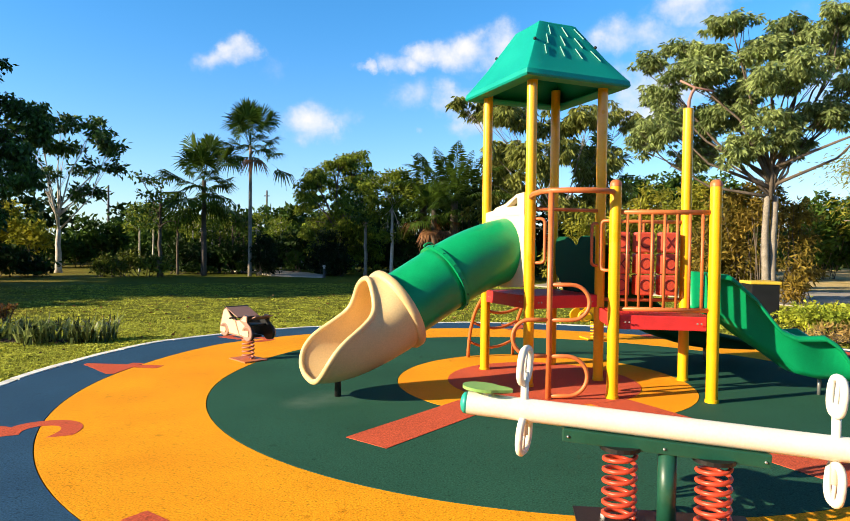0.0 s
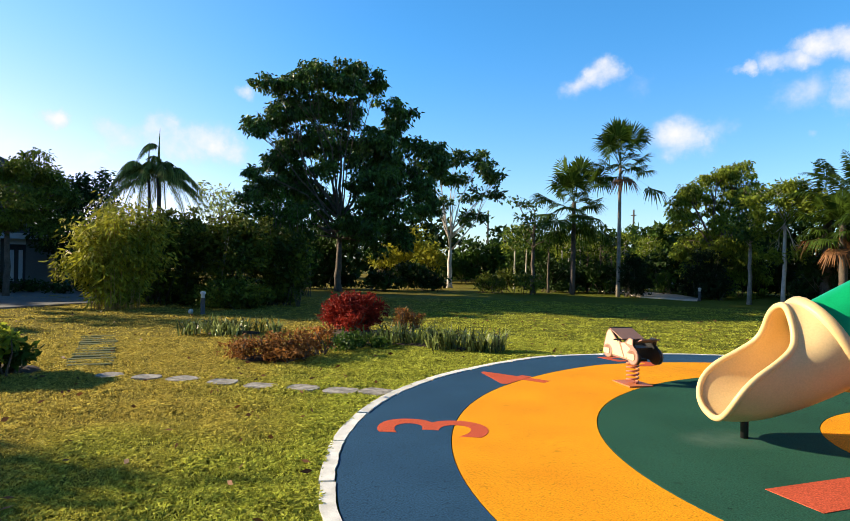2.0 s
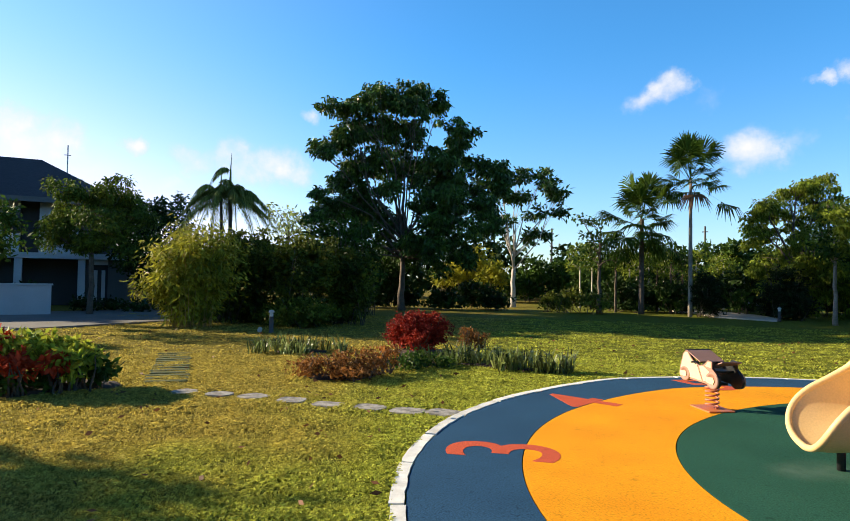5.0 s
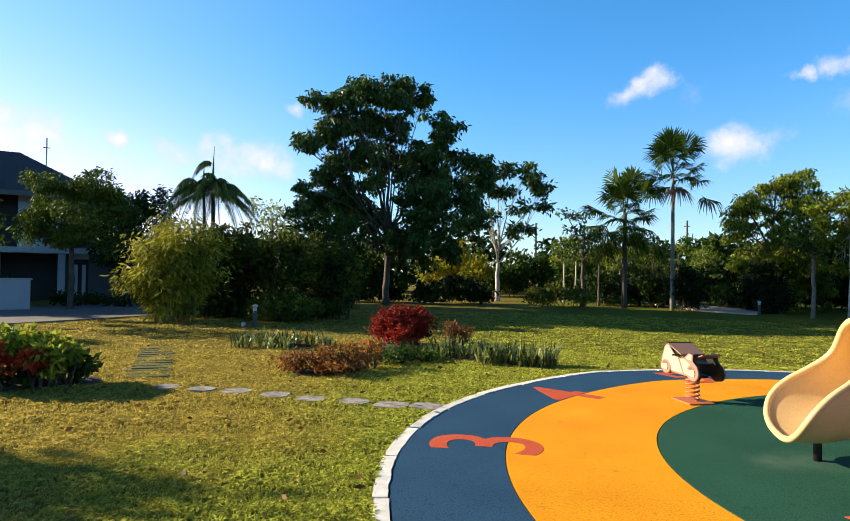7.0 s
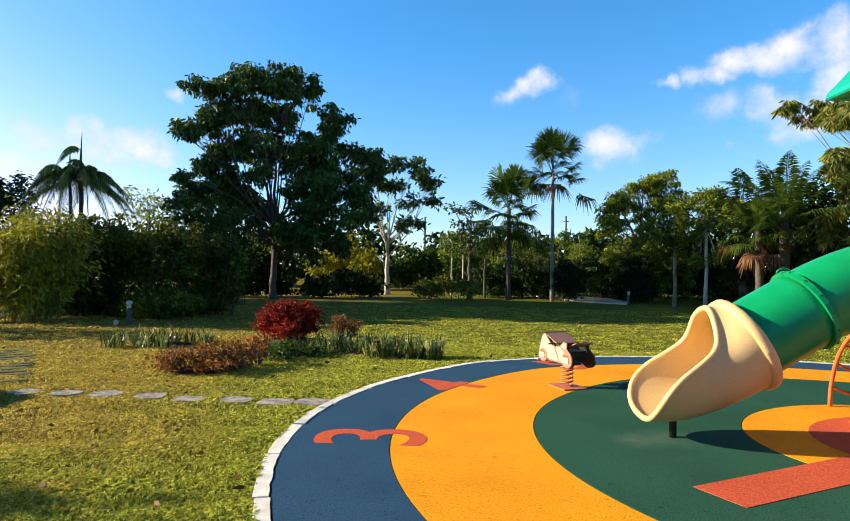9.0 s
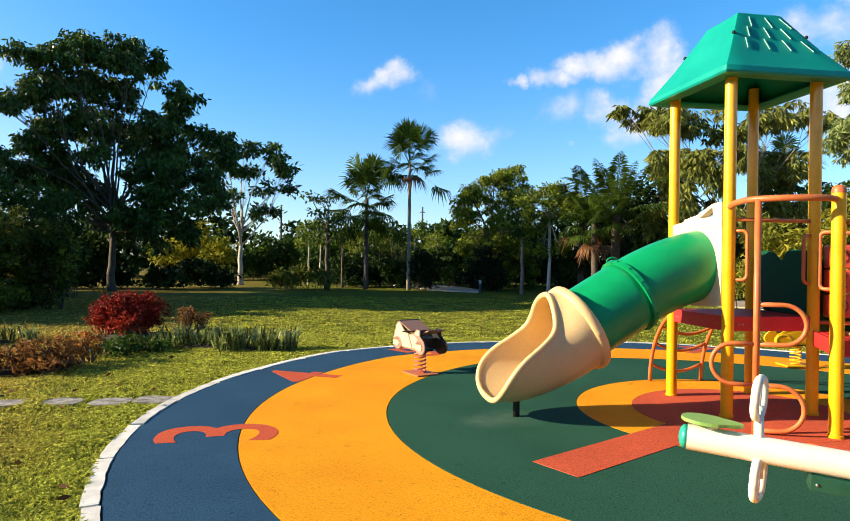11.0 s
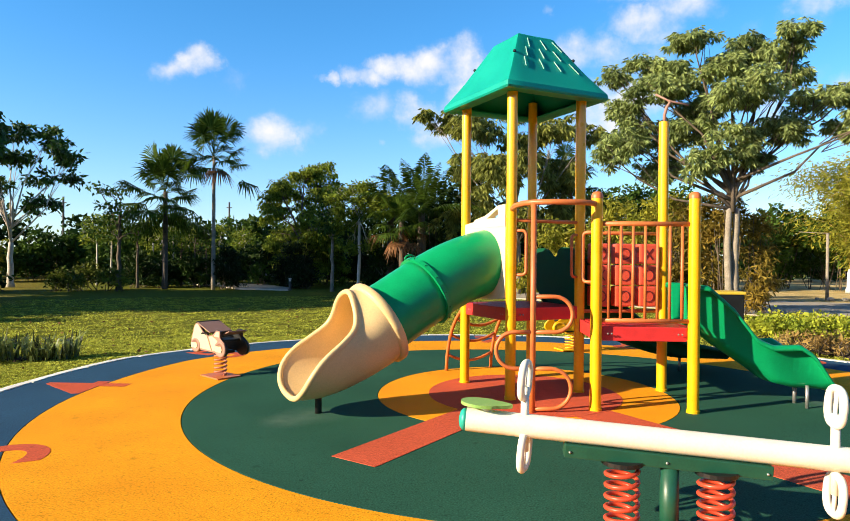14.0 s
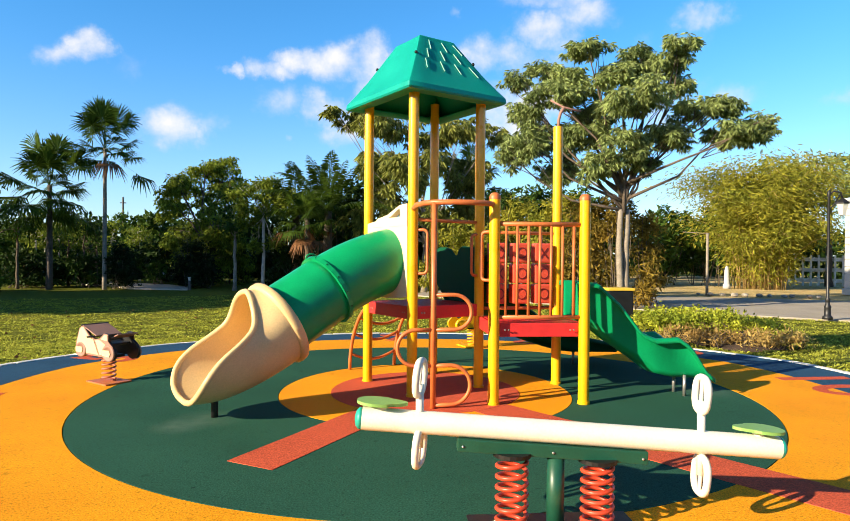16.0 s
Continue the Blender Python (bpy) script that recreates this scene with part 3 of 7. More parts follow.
deck("ABCD", DECK_LOW)

# bolts on the deck rims
for (a, b, z) in (("F", "D", 0.97), ("A", "B", 0.83), ("E", "F", 0.97)):
    pa, pb = Vector((*POST[a], z)), Vector((*POST[b], z))
    out = (pb - pa).cross(Vector((0, 0, 1))).normalized()
    for f in (0.12, 0.16, 0.84, 0.88):
        bm = bmesh.new()
        q = pa.lerp(pb, f) + out * 0.018
        bmesh.ops.create_uvsphere(bm, u_segments=8, v_segments=5, radius=0.011, matrix=Matrix.Translation(q))
        tpart("bolt", bm, M["steel"])

# green roof, a hipped hood with a rolled eave
roof_dir = [(Vector((*POST[k], 0)) - TC) for k in "EFDG"]
prof = [(1.05, 3.50), (1.43, 3.49), (1.46, 3.51), (1.44, 3.565), (1.34, 3.63), (1.05, 3.84), (0.82, 4.03), (0.58, 4.23), (0.53, 4.275), (0.47, 4.295), (0.0, 4.30)]
bm = bmesh.new()
rows = []
ALONG = (0.0, 0.025, 0.15, 0.32, 0.5, 0.68, 0.85, 0.975)
for r, z in prof:
    ring = []
    for i in range(4):
        a, b = roof_dir[i] * r, roof_dir[(i + 1) % 4] * r
        for f in ALONG:
            # narrow chamfers on the hips, faces slightly hollow
            p = a.lerp(b, f)
            p *= 1 - 0.03 * math.sin(f * math.pi) * (1 if 3.62 < z < 4.3 else 0) - (0.012 if f == 0 else 0)
            ring.append(bm.verts.new((p.x, p.y, z)))
    rows.append(ring)
for r0, r1 in zip(rows, rows[1:]):
    for k in range(32):
        q = (r0[k], r0[(k + 1) % 32], r1[(k + 1) % 32], r1[k])
        bm.faces.new(q)
bmesh.ops.remove_doubles(bm, verts=bm.verts, dist=1e-4)
bmesh.ops.recalc_face_normals(bm, faces=bm.faces)
for e in bm.edges:
    e.smooth = e.is_boundary or e.calc_face_angle(0.0) < radians(24)
roof = part("roof", bm, M["roof_green"], tower, "teal green moulded plastic hip roof", True)
solid = roof.modifiers.new("thickness", "SOLIDIFY")
solid.thickness, solid.offset = 0.02, -1
# pressed shingle marks, slanting dashes in three rows on two slopes
for side in (1, 3):
    a, b = roof_dir[side], roof_dir[(side + 1) % 4]
    for r, places in ((0.66, (0.26, 0.6, 0.9)), (0.84, (0.2, 0.47, 0.74)), (1.04, (0.17, 0.4, 0.63, 0.86))):
        for f in places:
            bm = bmesh.new()
            pts = []
            for dr in (-0.085, 0.085):
                rr = r + dr
                z = 3.63 + (1.34 - rr) * (4.23 - 3.63) / (1.34 - 0.58)
                ff = f + dr * 0.12
                p = a.lerp(b, ff) * rr * (1 - 0.03 * math.sin(ff * math.pi))
                pts.append(Vector((p.x, p.y, z + 0.004)))
            tube(bm, pts, 0.006, 6)
            part("shingle_mark", bm, M["shingle"], roof)
# corner bolts on the hips
for i in range(4):
    bm = bmesh.new()
    p = roof_dir[i] * 0.86
    bmesh.ops.create_uvsphere(bm, u_segments=8, v_segments=6, radius=0.02, matrix=Matrix.Translation((p.x, p.y, 4.0)))
    part("roof_knob", bm, M["dark"], roof)

# railing on the near side of the low deck
ax, ay = POST["A"]
bx, by = POST["B"]
bm = bmesh.new()
tube(bm, [(ax, ay, 1.99), (bx, by, 1.99)], 0.026, 12)
tpart("top_rail", bm, M["copper"], "faded red top rail", True)
bm = bmesh.new()
tube(bm, [(ax, ay, 0.97), (bx, by, 0.97)], 0.024, 12)
tpart("bottom_rail", bm, M["copper"], "faded red bottom rail", True)
for i in range(7):
    f = (i + 1) / 8
    bm = bmesh.new()
    tube(bm, [(ax + (bx - ax) * f, ay, 0.98), (ax + (bx - ax) * f, ay, 1.97)], 0.016, 10)
    tpart("baluster", bm, M["copper"], "", True)

# rails on the far side of the low deck and its tic-tac-toe drums
dx, dy = POST["D"]
cx, cy = POST["C"]
for z in (1.93, 0.99):
    bm = bmesh.new()
    tube(bm, [(dx, dy, z), (cx, cy, z)], 0.022, 10)
    tpart("back_rail", bm, M["copper"], "", True)
for col in range(3):
    f = 0.22 + 0.285 * col
    px, py = dx + (cx - dx) * f, dy + (cy - dy) * f
    bm = bmesh.new()
    tube(bm, [(px, py, 0.99), (px, py, 1.93)], 0.014, 8)
    tpart("drum_axle", bm, M["copper"], "", True)
    for row in range(3):
        z = 1.17 + 0.255 * row
        bm = bmesh.new()
        box(bm, (0.215, 0.17, 0.245), Matrix.Translation((px, py, z)) @ Matrix.Rotation(math.atan2(cy - dy, cx - dx), 4, "Z"), 0.02)
        drum = tpart("drum", bm, M["drum_red"], "red tic-tac-toe drum")
        mark = bmesh.new()
        face = Matrix.Translation(local((px, py, z))) @ Matrix.Rotation(math.atan2(cy - dy, cx - dx), 4, "Z") @ Matrix.Translation((0, -0.088, 0)) @ Matrix.Rotation(math.pi / 2, 4, "X")
        if (row, col) in ((2, 2), (1, 0)):
            for s in (-1, 1):
                box(mark, (0.16, 0.013, 0.008), face @ Matrix.Rotation(s * radians(52), 4, "Z"))
        else:
            lathe(mark, [(0.058, -0.004), (0.07, -0.004), (0.07, 0.004), (0.058, 0.004), (0.058, -0.004)], 20, face)
        part("drum_mark", mark, M["mark"], drum, "dark painted mark")

# hooped entrance on the near side: bowed top bar, ladder pole with alternating loops
fx, fy = POST["F"]
bm = bmesh.new()
pole = Vector((1.345, 6.528, 0))
arc = [(fx - 0.0, fy, 2.17), (fx + 0.02, fy - 0.25, 2.19), (fx + 0.09, fy - 0.45, 2.2), (pole.x, pole.y, 2.2), (1.55, 6.47, 2.2), (1.78, 6.49, 2.2), (1.93, 6.58, 2.2), (ax, ay, 2.2)]
tube(bm, arc, 0.03, 12)
tpart("bowed_bar", bm, M["copper"], "bowed orange bar", True)
bm = bmesh.new()
tube(bm, [(fx, fy, 2.05), (dx, dy, 2.05)], 0.022, 10)
tpart("cross_bar", bm, M["copper"], "", True)
bm = bmesh.new()
tube(bm, [pole + Vector((0, 0, 0)), pole + Vector((0, 0, 2.2))], 0.03, 12)
tpart("ladder_pole", bm, M["copper"], "orange steel ladder pole", True)


def half_loop(z0, z1, reach, way):
    n, pts = 14, []
    r = (z1 - z0) / 2
    straight = reach - r
    pts.append(pole + Vector((0, 0, z0)))
    for k in range(n + 1):
        a = -math.pi / 2 + math.pi * k / n
        pts.append(pole + Vector((way * (straight + r * math.cos(a)), 0.02 * way, (z0 + z1) / 2 + r * math.sin(a))))
    pts.append(pole + Vector((0, 0, z1)))
    bm = bmesh.new()
    tube(bm, pts, 0.022, 10)
    tpart("climbing_loop", bm, M["copper"], "orange steel climbing loop", True)


half_loop(0.05, 0.47, 0.40, 1)
half_loop(0.47, 0.85, 0.38, -1)
half_loop(0.85, 1.22, 0.41, 1)


def grab_handle(x, y, ux, uy, z0, z1, reach=0.1):
    pts = [(x, y, z0)]
    for k in range(7):
        a = -math.pi / 2 + (math.pi / 2) * k / 6
        pts.append((x + ux * (reach - 0.05 + 0.05 * math.cos(a)), y + uy * (reach - 0.05 + 0.05 * math.cos(a)), z0 + 0.05 + 0.05 * math.sin(a)))
    for k in range(7):
        a = (math.pi / 2) * k / 6
        pts.append((x + ux * (reach - 0.05 + 0.05 * math.cos(a)), y + uy * (reach - 0.05 + 0.05 * math.cos(a)), z1 - 0.05 + 0.05 * math.sin(a)))
    pts.append((x, y, z1))
    bm = bmesh.new()
    tube(bm, pts, 0.018, 10)
    tpart("grab_handle", bm, M["copper"], "orange grab handle", True)


grab_handle(fx, fy, 0.96, -0.28, 1.43, 1.93, 0.17)
grab_handle(dx, dy, -0.75, -0.66, 1.40, 1.90, 0.15)
grab_handle(ax, ay, -0.8, 0.6, 1.37, 1.9, 0.16)

# arched ladder on the far side of the roofed tower
ex, ey = POST["E"]
gx, gy = POST["G"]
side_u = Vector((gx - ex, gy - ey, 0)).normalized()
outw = Vector((-side_u.y, side_u.x, 0))
mid_eg = Vector(((ex + gx) / 2, (ey + gy) / 2, 0))


def ladder_point(s, f):
    """s: across, f: from the ground (0) to the deck (1)."""
    a = f * math.pi / 2
    return mid_eg + side_u * s + outw * (0.78 * math.cos(a) + 0.02) + Vector((0, 0, TOP + 1.0 * math.sin(a) ** 1.0))


for s in (-0.36, 0.36):
    bm = bmesh.new()
    tube(bm, [ladder_point(s, k / 12) for k in range(13)], 0.024, 10)
    tpart("ladder_rail", bm, M["copper"], "arched orange ladder rail", True)
for f in (0.16, 0.36, 0.56, 0.78):
    bm = bmesh.new()
    tube(bm, [ladder_point(-0.36 + 0.72 * k / 8, f) - Vector((0, 0, 0.1 * math.sin(math.pi * k / 8))) for k in range(9)], 0.02, 10)
    tpart("ladder_rung", bm, M["copper"], "sagging orange rung", True)

# dark two-lobed guard panel between the far posts of the high deck
panel_a, panel_b = Vector((gx, gy, DECK_HIGH)), Vector((dx, dy, DECK_HIGH))
panel_u = (panel_b - panel_a).normalized()
panel_m = Matrix(((panel_u.x, 0, panel_u.y, panel_a.x), (panel_u.y, 0, -panel_u.x, panel_a.y), (0, 1, 0, panel_a.z), (0, 0, 0, 1)))
panel_w = (panel_b - panel_a).length
bm = bmesh.new()
prism(bm, [(f * panel_w, z) for f, z in ((0.075, 0.34), (0.1, 0.2), (0.25, 0.06), (0.5, 0.0), (0.93, 0.0), (0.93, 0.66), (0.88, 0.7), (0.66, 0.71), (0.6, 0.68), (0.56, 0.6), (0.52, 0.58), (0.47, 0.61), (0.4, 0.67), (0.3, 0.7), (0.16, 0.7), (0.1, 0.67), (0.075, 0.6))], -0.02, 0.02, panel_m)
bmesh.ops.recalc_face_normals(bm, faces=bm.faces)
bmesh.ops.bevel(bm, geom=list(bm.edges), offset=0.008, segments=1, affect="EDGES")
tpart("guard_panel", bm, M["plastic_dark"], "dark green two-lobed plastic panel")

# ---- slides of the tower ----
def shell_between(rows, thickness=0.02):
    """A skin over rows of points, all with the same count."""
    bm = bmesh.new()
    made = [[bm.verts.new(p) for p in row] for row in rows]
    for r0, r1 in zip(made, made[1:]):
        for k in range(len(r0) - 1):
            bm.faces.new((r0[k], r0[k + 1], r1[k + 1], r1[k]))
    return bm


TUBE_R = 0.382
head = radians(216.0)
t_dir = Vector((math.cos(head), math.sin(head), 0))
t_side = Vector((-t_dir.y, t_dir.x, 0))
T0 = Vector((0.878, 7.556, 0))


def tube_frame(s):
    """Middle line of the tube slide: height over the ground at s metres from the tower."""
    return s, 1.57 + (-0.213 * s - 0.197 * s * s if s < 0.88 else -0.34 - 0.56 * (s - 0.88))


def tube_ring(s, r, n=28, start=0.0, end=math.tau):
    a, b = tube_frame(s - 0.02), tube_frame(s + 0.02)
    slope = math.atan2(b[1] - a[1], 0.04)
    up = Vector((-t_dir.x * math.sin(slope), -t_dir.y * math.sin(slope), math.cos(slope)))
    c = T0 + t_dir * s + Vector((0, 0, tube_frame(s)[1]))
    return [c + (t_side * math.cos(start + (end - start) * k / n) + up * math.sin(start + (end - start) * k / n)) * r for k in range(n + 1)]


def tube_section(name, s0, s1, r, steps, mat, label):
    bm = shell_between([tube_ring(s0 + (s1 - s0) * k / steps, r) for k in range(steps + 1)])
    bmesh.ops.remove_doubles(bm, verts=bm.verts, dist=1e-4)
    bmesh.ops.recalc_face_normals(bm, faces=bm.faces)
    ob = tpart(name, bm, mat, label, True)
    mod = ob.modifiers.new("wall", "SOLIDIFY")
    mod.thickness, mod.offset = 0.015, -1
    return ob


upper = tube_section("tube_upper", -0.17, 0.86, TUBE_R, 14, M["plastic_green"], "green plastic tube elbow")
tube_section("mouth_sleeve", 1.0, 1.5, 0.362, 5, M["cream"], "cream inner sleeve of the slide mouth")
lower = tube_section("tube_lower", 0.86, 1.5, TUBE_R, 8, M["plastic_green"], "green plastic straight tube")
for s, r, wide in ((0.86, TUBE_R + 0.035, 0.022),):
    bm = shell_between([tube_ring(s - wide, TUBE_R), tube_ring(s - wide, r), tube_ring(s + wide, r), tube_ring(s + wide, TUBE_R)])
    part("flange", (bmesh.ops.transform(bm, matrix=shift, verts=bm.verts), bm)[1], M["plastic_green"], upper, "green bolted flange", False)
    for k in range(14):
        ring = tube_ring(s, r + 0.004, 14)
        bm = bmesh.new()
        bmesh.ops.create_uvsphere(bm, u_segments=6, v_segments=4, radius=0.009, matrix=Matrix.Translation(ring[k] - TC))
        part("flange_bolt", bm, M["plastic_dark"], upper)
# small lifting eye on top of the flange
bm = bmesh.new()
eye = tube_ring(0.86, TUBE_R + 0.03, 28)[7]
tube(bm, [eye + t_dir * (0.07 * math.cos(math.pi * k / 8)) + Vector((0, 0, 0.05 * math.sin(math.pi * k / 8) - 0.01)) for k in range(9)], 0.01, 8)
tpart("lifting_eye", bm, M["plastic_green"], "", True)

# cream mouth at the foot of the tube: a narrow hood that opens in an S-line into a broad scoop
# its rim as (share of the way round, distance from the tower, height, half width)
RIM = [(0.0, 1.825, 1.25, 0.0), (0.05, 1.835, 1.232, 0.105), (0.12, 1.85, 1.152, 0.201), (0.22, 1.85, 1.012, 0.277), (0.33, 1.89, 0.882, 0.339), (0.45, 2.05, 0.757, 0.387), (0.58, 2.25, 0.627, 0.425), (0.69, 2.37, 0.492, 0.43), (0.79, 2.425, 0.362, 0.377), (0.88, 2.445, 0.257, 0.267), (0.95, 2.435, 0.207, 0.134), (1.0, 2.43, 0.192, 0.0)]


def smooth_curve(q, column):
    """A soft line through one column of RIM: straight pieces averaged over a short stretch."""
    qs = np.clip(q + np.linspace(-0.05, 0.05, 9) * min(1.0, q * 12, (1 - q) * 12), 0, 1)
    return float(np.mean([np.interp(v, [r[0] for r in RIM], [r[column] for r in RIM]) for v in qs]))


def rim_point(q, side):
    return T0 + t_dir * smooth_curve(q, 1) + t_side * smooth_curve(q, 3) * side + Vector((0, 0, smooth_curve(q, 2)))


n_around, n_along = 40, 16
slope = math.atan(0.56)
down = t_dir * math.cos(slope) - Vector((0, 0, math.sin(slope)))
across_up = t_dir * math.sin(slope) + Vector((0, 0, math.cos(slope)))
ring_mid = T0 + t_dir * 1.47 + Vector((0, 0, 0.90))
columns, edge = [], []
for k in range(2 * n_around):
    q, side = (k / n_around, 1) if k <= n_around else (2 - k / n_around, -1)
    a = math.pi / 2 - math.pi * q ** 0.88
    p0 = ring_mid + (t_side * math.cos(a) * side + across_up * math.sin(a)) * 0.43
    p1 = rim_point(q, side)
    edge.append(p1)
    gap_ = (p1 - p0).length
    # leaves along the tube, arrives level and slightly spreading
    t0 = down * gap_ * 1.15
    t1 = (t_dir * 0.9 + Vector((0, 0, -0.1 + 0.28 * q ** 3)) + t_side * side * 0.25 * math.sin(math.pi * q)) * gap_
    line = []
    for i in range(n_along + 1):
        f = i / n_along
        line.append(p0 * (2 * f ** 3 - 3 * f ** 2 + 1) + t0 * (f ** 3 - 2 * f ** 2 + f) + p1 * (3 * f ** 2 - 2 * f ** 3) + t1 * (f ** 3 - f ** 2))
    columns.append(line)
bm = shell_between([[columns[k % len(columns)][i] for k in range(len(columns) + 1)] for i in range(n_along + 1)])
bmesh.ops.remove_doubles(bm, verts=bm.verts, dist=1e-5)
bmesh.ops.recalc_face_normals(bm, faces=bm.faces)
bell = tpart("slide_mouth", bm, M["cream"], "cream plastic slide mouth", True)
mod = bell.modifiers.new("wall", "SOLIDIFY")
mod.thickness, mod.offset = 0.03, 0
# rolled rim along the opening
bm = bmesh.new()
tube(bm, [p - TC for p in edge], 0.03, 12, closed=True)
part("rolled_rim", bm, M["cream"], bell, "pale rolled rim", True)
bm = shell_between([tube_ring(1.45, TUBE_R - 0.005), tube_ring(1.43, TUBE_R + 0.085), tube_ring(1.44, TUBE_R + 0.1), tube_ring(1.49, TUBE_R + 0.1), tube_ring(1.51, TUBE_R + 0.085), tube_ring(1.52, TUBE_R + 0.04)])
part("mouth_flange", (bmesh.ops.transform(bm, matrix=shift, verts=bm.verts), bm)[1], M["cream"], bell, "", True)
bm = bmesh.new()
tube(bm, [(-0.853, 6.285, 0), (-0.853, 6.285, 0.3)], 0.035, 12)
tpart("slide_leg", bm, M["iron"], "dark steel slide leg", True)

# cream entry panel behind the tube, between two tower posts
pe, pf = Vector((*POST["E"], 0)), Vector((*POST["F"], 0))
u = (pf - pe).normalized()
nrm = Vector((u.y, -u.x, 0))
outline_n = 40
bm = bmesh.new()
inner_r, rows = TUBE_R - 0.02, []
half_w = (pf - pe).length / 2 - 0.055
mid = (pe + pf) / 2
for depth in (0.045, -0.03):
    for kind in (0, 1):
        row = []
        for k in range(outline_n + 1):
            a = math.tau * k / outline_n
            if kind == 0:
                x, z = inner_r * math.cos(a), 1.57 + inner_r * math.sin(a)
            else:
                # rounded block, higher towards the near post
                c, s_ = math.cos(a), math.sin(a)
                f = max(abs(c), abs(s_)) ** -0.75
                x = max(-half_w, min(half_w, c * f * 0.5))
                z = 1.60 + s_ * f * (0.47 if s_ > 0 else 0.48)
            row.append(mid + u * x + nrm * depth + Vector((0, 0, z)))
        rows.append(row)
bm = shell_between([rows[0], rows[1], rows[3], rows[2], rows[0]])
bmesh.ops.recalc_face_normals(bm, faces=bm.faces)
tpart("entry_panel", bm, M["panel_cream"], "cream plastic tube entry panel", True).modifiers.new("edges", "EDGE_SPLIT").split_angle = radians(45)

# raised horn with a three-cornered slot on top of the entry panel
bm = bmesh.new()
outer = [(-0.36, 1.98), (half_w, 1.98), (half_w, 2.235), (0.3, 2.225), (0.02, 2.12), (-0.2, 2.085)]
hole = [(0.06, 2.085), (0.3, 2.085), (0.31, 2.12), (0.3, 2.185), (0.26, 2.175), (0.1, 2.1)]
loops = []
for depth in (0.05, -0.035):
    for ring_ in (hole, outer):
        # start both rings at the same side
        pts_ = ring_ if ring_ is outer else [hole[0], hole[1], hole[2], hole[3], hole[4], hole[5]]
        loops.append([mid + u * x + nrm * depth + Vector((0, 0, z)) for x, z in pts_ + pts_[:1]])
bm = shell_between([loops[0], loops[1], loops[3], loops[2], loops[0]])
bmesh.ops.remove_doubles(bm, verts=bm.verts, dist=1e-5)
bmesh.ops.recalc_face_normals(bm, faces=bm.faces)
tpart("panel_horn", bm, M["panel_cream"], "cream horn with a three-cornered slot")


def open_slide(name, start, heading, floor_line, wall_line, half, label, legs, mat="plastic_green"):
    """A moulded chute: floor heights and wall heights given as (distance, z) pairs."""
    d = Vector((math.cos(heading), math.sin(heading), 0))
    w = Vector((-d.y, d.x, 0))
    ss = [floor_line[0][0] + (floor_line[-1][0] - floor_line[0][0]) * k / 30 for k in range(31)]
    rows = []
    for s in ss:
        zf = float(np.interp(s, [p[0] for p in floor_line], [p[1] for p in floor_line]))
        zw = float(np.interp(s, [p[0] for p in wall_line], [p[1] for p in wall_line]))
        zw = max(zw, zf + 0.02)
        c = start + d * s
        prof = [(half + 0.05, zw - 0.04), (half + 0.045, zw), (half, zw + 0.012), (half - 0.035, zw - 0.01), (half - 0.05, zf + 0.06), (half - 0.11, zf), (0, zf - 0.01)]
        full = prof + [(-a, b) for a, b in reversed(prof[:-1])]
        rows.append([c + w * a + Vector((0, 0, b)) for a, b in full])
    bm = shell_between(rows)
    bmesh.ops.recalc_face_normals(bm, faces=bm.faces)
    ob = tpart(name, bm, M[mat], label, True)
    mod = ob.modifiers.new("wall", "SOLIDIFY")
    mod.thickness, mod.offset = 0.018, 0
    for s, side, top in legs:
        bm = bmesh.new()
        q = start + d * s + w * side
        tube(bm, [(q.x, q.y, 0), (q.x, q.y, top)], 0.02, 10)
        tpart("slide_leg", bm, M["steel"], "thin grey steel slide leg", True)
    return ob


open_slide("wave_slide", Vector((3.02, 7.23, 0)), radians(2), [(0, 0.9), (0.2, 0.87), (0.45, 0.66), (0.8, 0.43), (1.0, 0.28), (1.2, 0.235), (1.45, 0.225), (1.66, 0.2)],
           [(0, 1.33), (0.24, 1.32), (0.50, 1.09), (0.76, 0.76), (0.93, 0.68), (1.08, 0.68), (1.22, 0.69), (1.36, 0.6), (1.46, 0.46), (1.56, 0.3), (1.66, 0.22)], 0.29, "green plastic wave slide", [(1.33, 0.0, 0.24), (1.33, -0.25, 0.26)])
open_slide("rear_slide", Vector((1.76, 8.04, 0)), radians(29), [(0, 1.05), (0.3, 1.02), (0.7, 0.76), (1.3, 0.46), (1.9, 0.28), (2.4, 0.24), (2.9, 0.2)],
           [(-0.02, 1.45), (0.05, 1.58), (0.16, 1.65), (0.28, 1.62), (0.38, 1.5), (0.5, 1.25), (0.8, 1.05), (1.2, 0.78), (1.9, 0.5), (2.5, 0.38), (2.9, 0.3)], 0.33, "dark green plastic chute slide", [(2.2, 0.0, 0.25)], "plastic_dark")

# ---- spring seesaw ----
B0, B1 = Vector((0.66, 3.616, 0.67)), Vector((3.13, 3.468, 0.505))
seesaw = thing("spring_seesaw", "cream seesaw beam on two red coil springs", "seesaw", (1.81, 3.55, 0))
sorg = Vector((1.81, 3.55, 0))
bdir = (B1 - B0).normalized()
b_up = Vector((0, 0, 1)) - bdir * bdir.z
b_up.normalize()
b_side = bdir.cross(b_up)


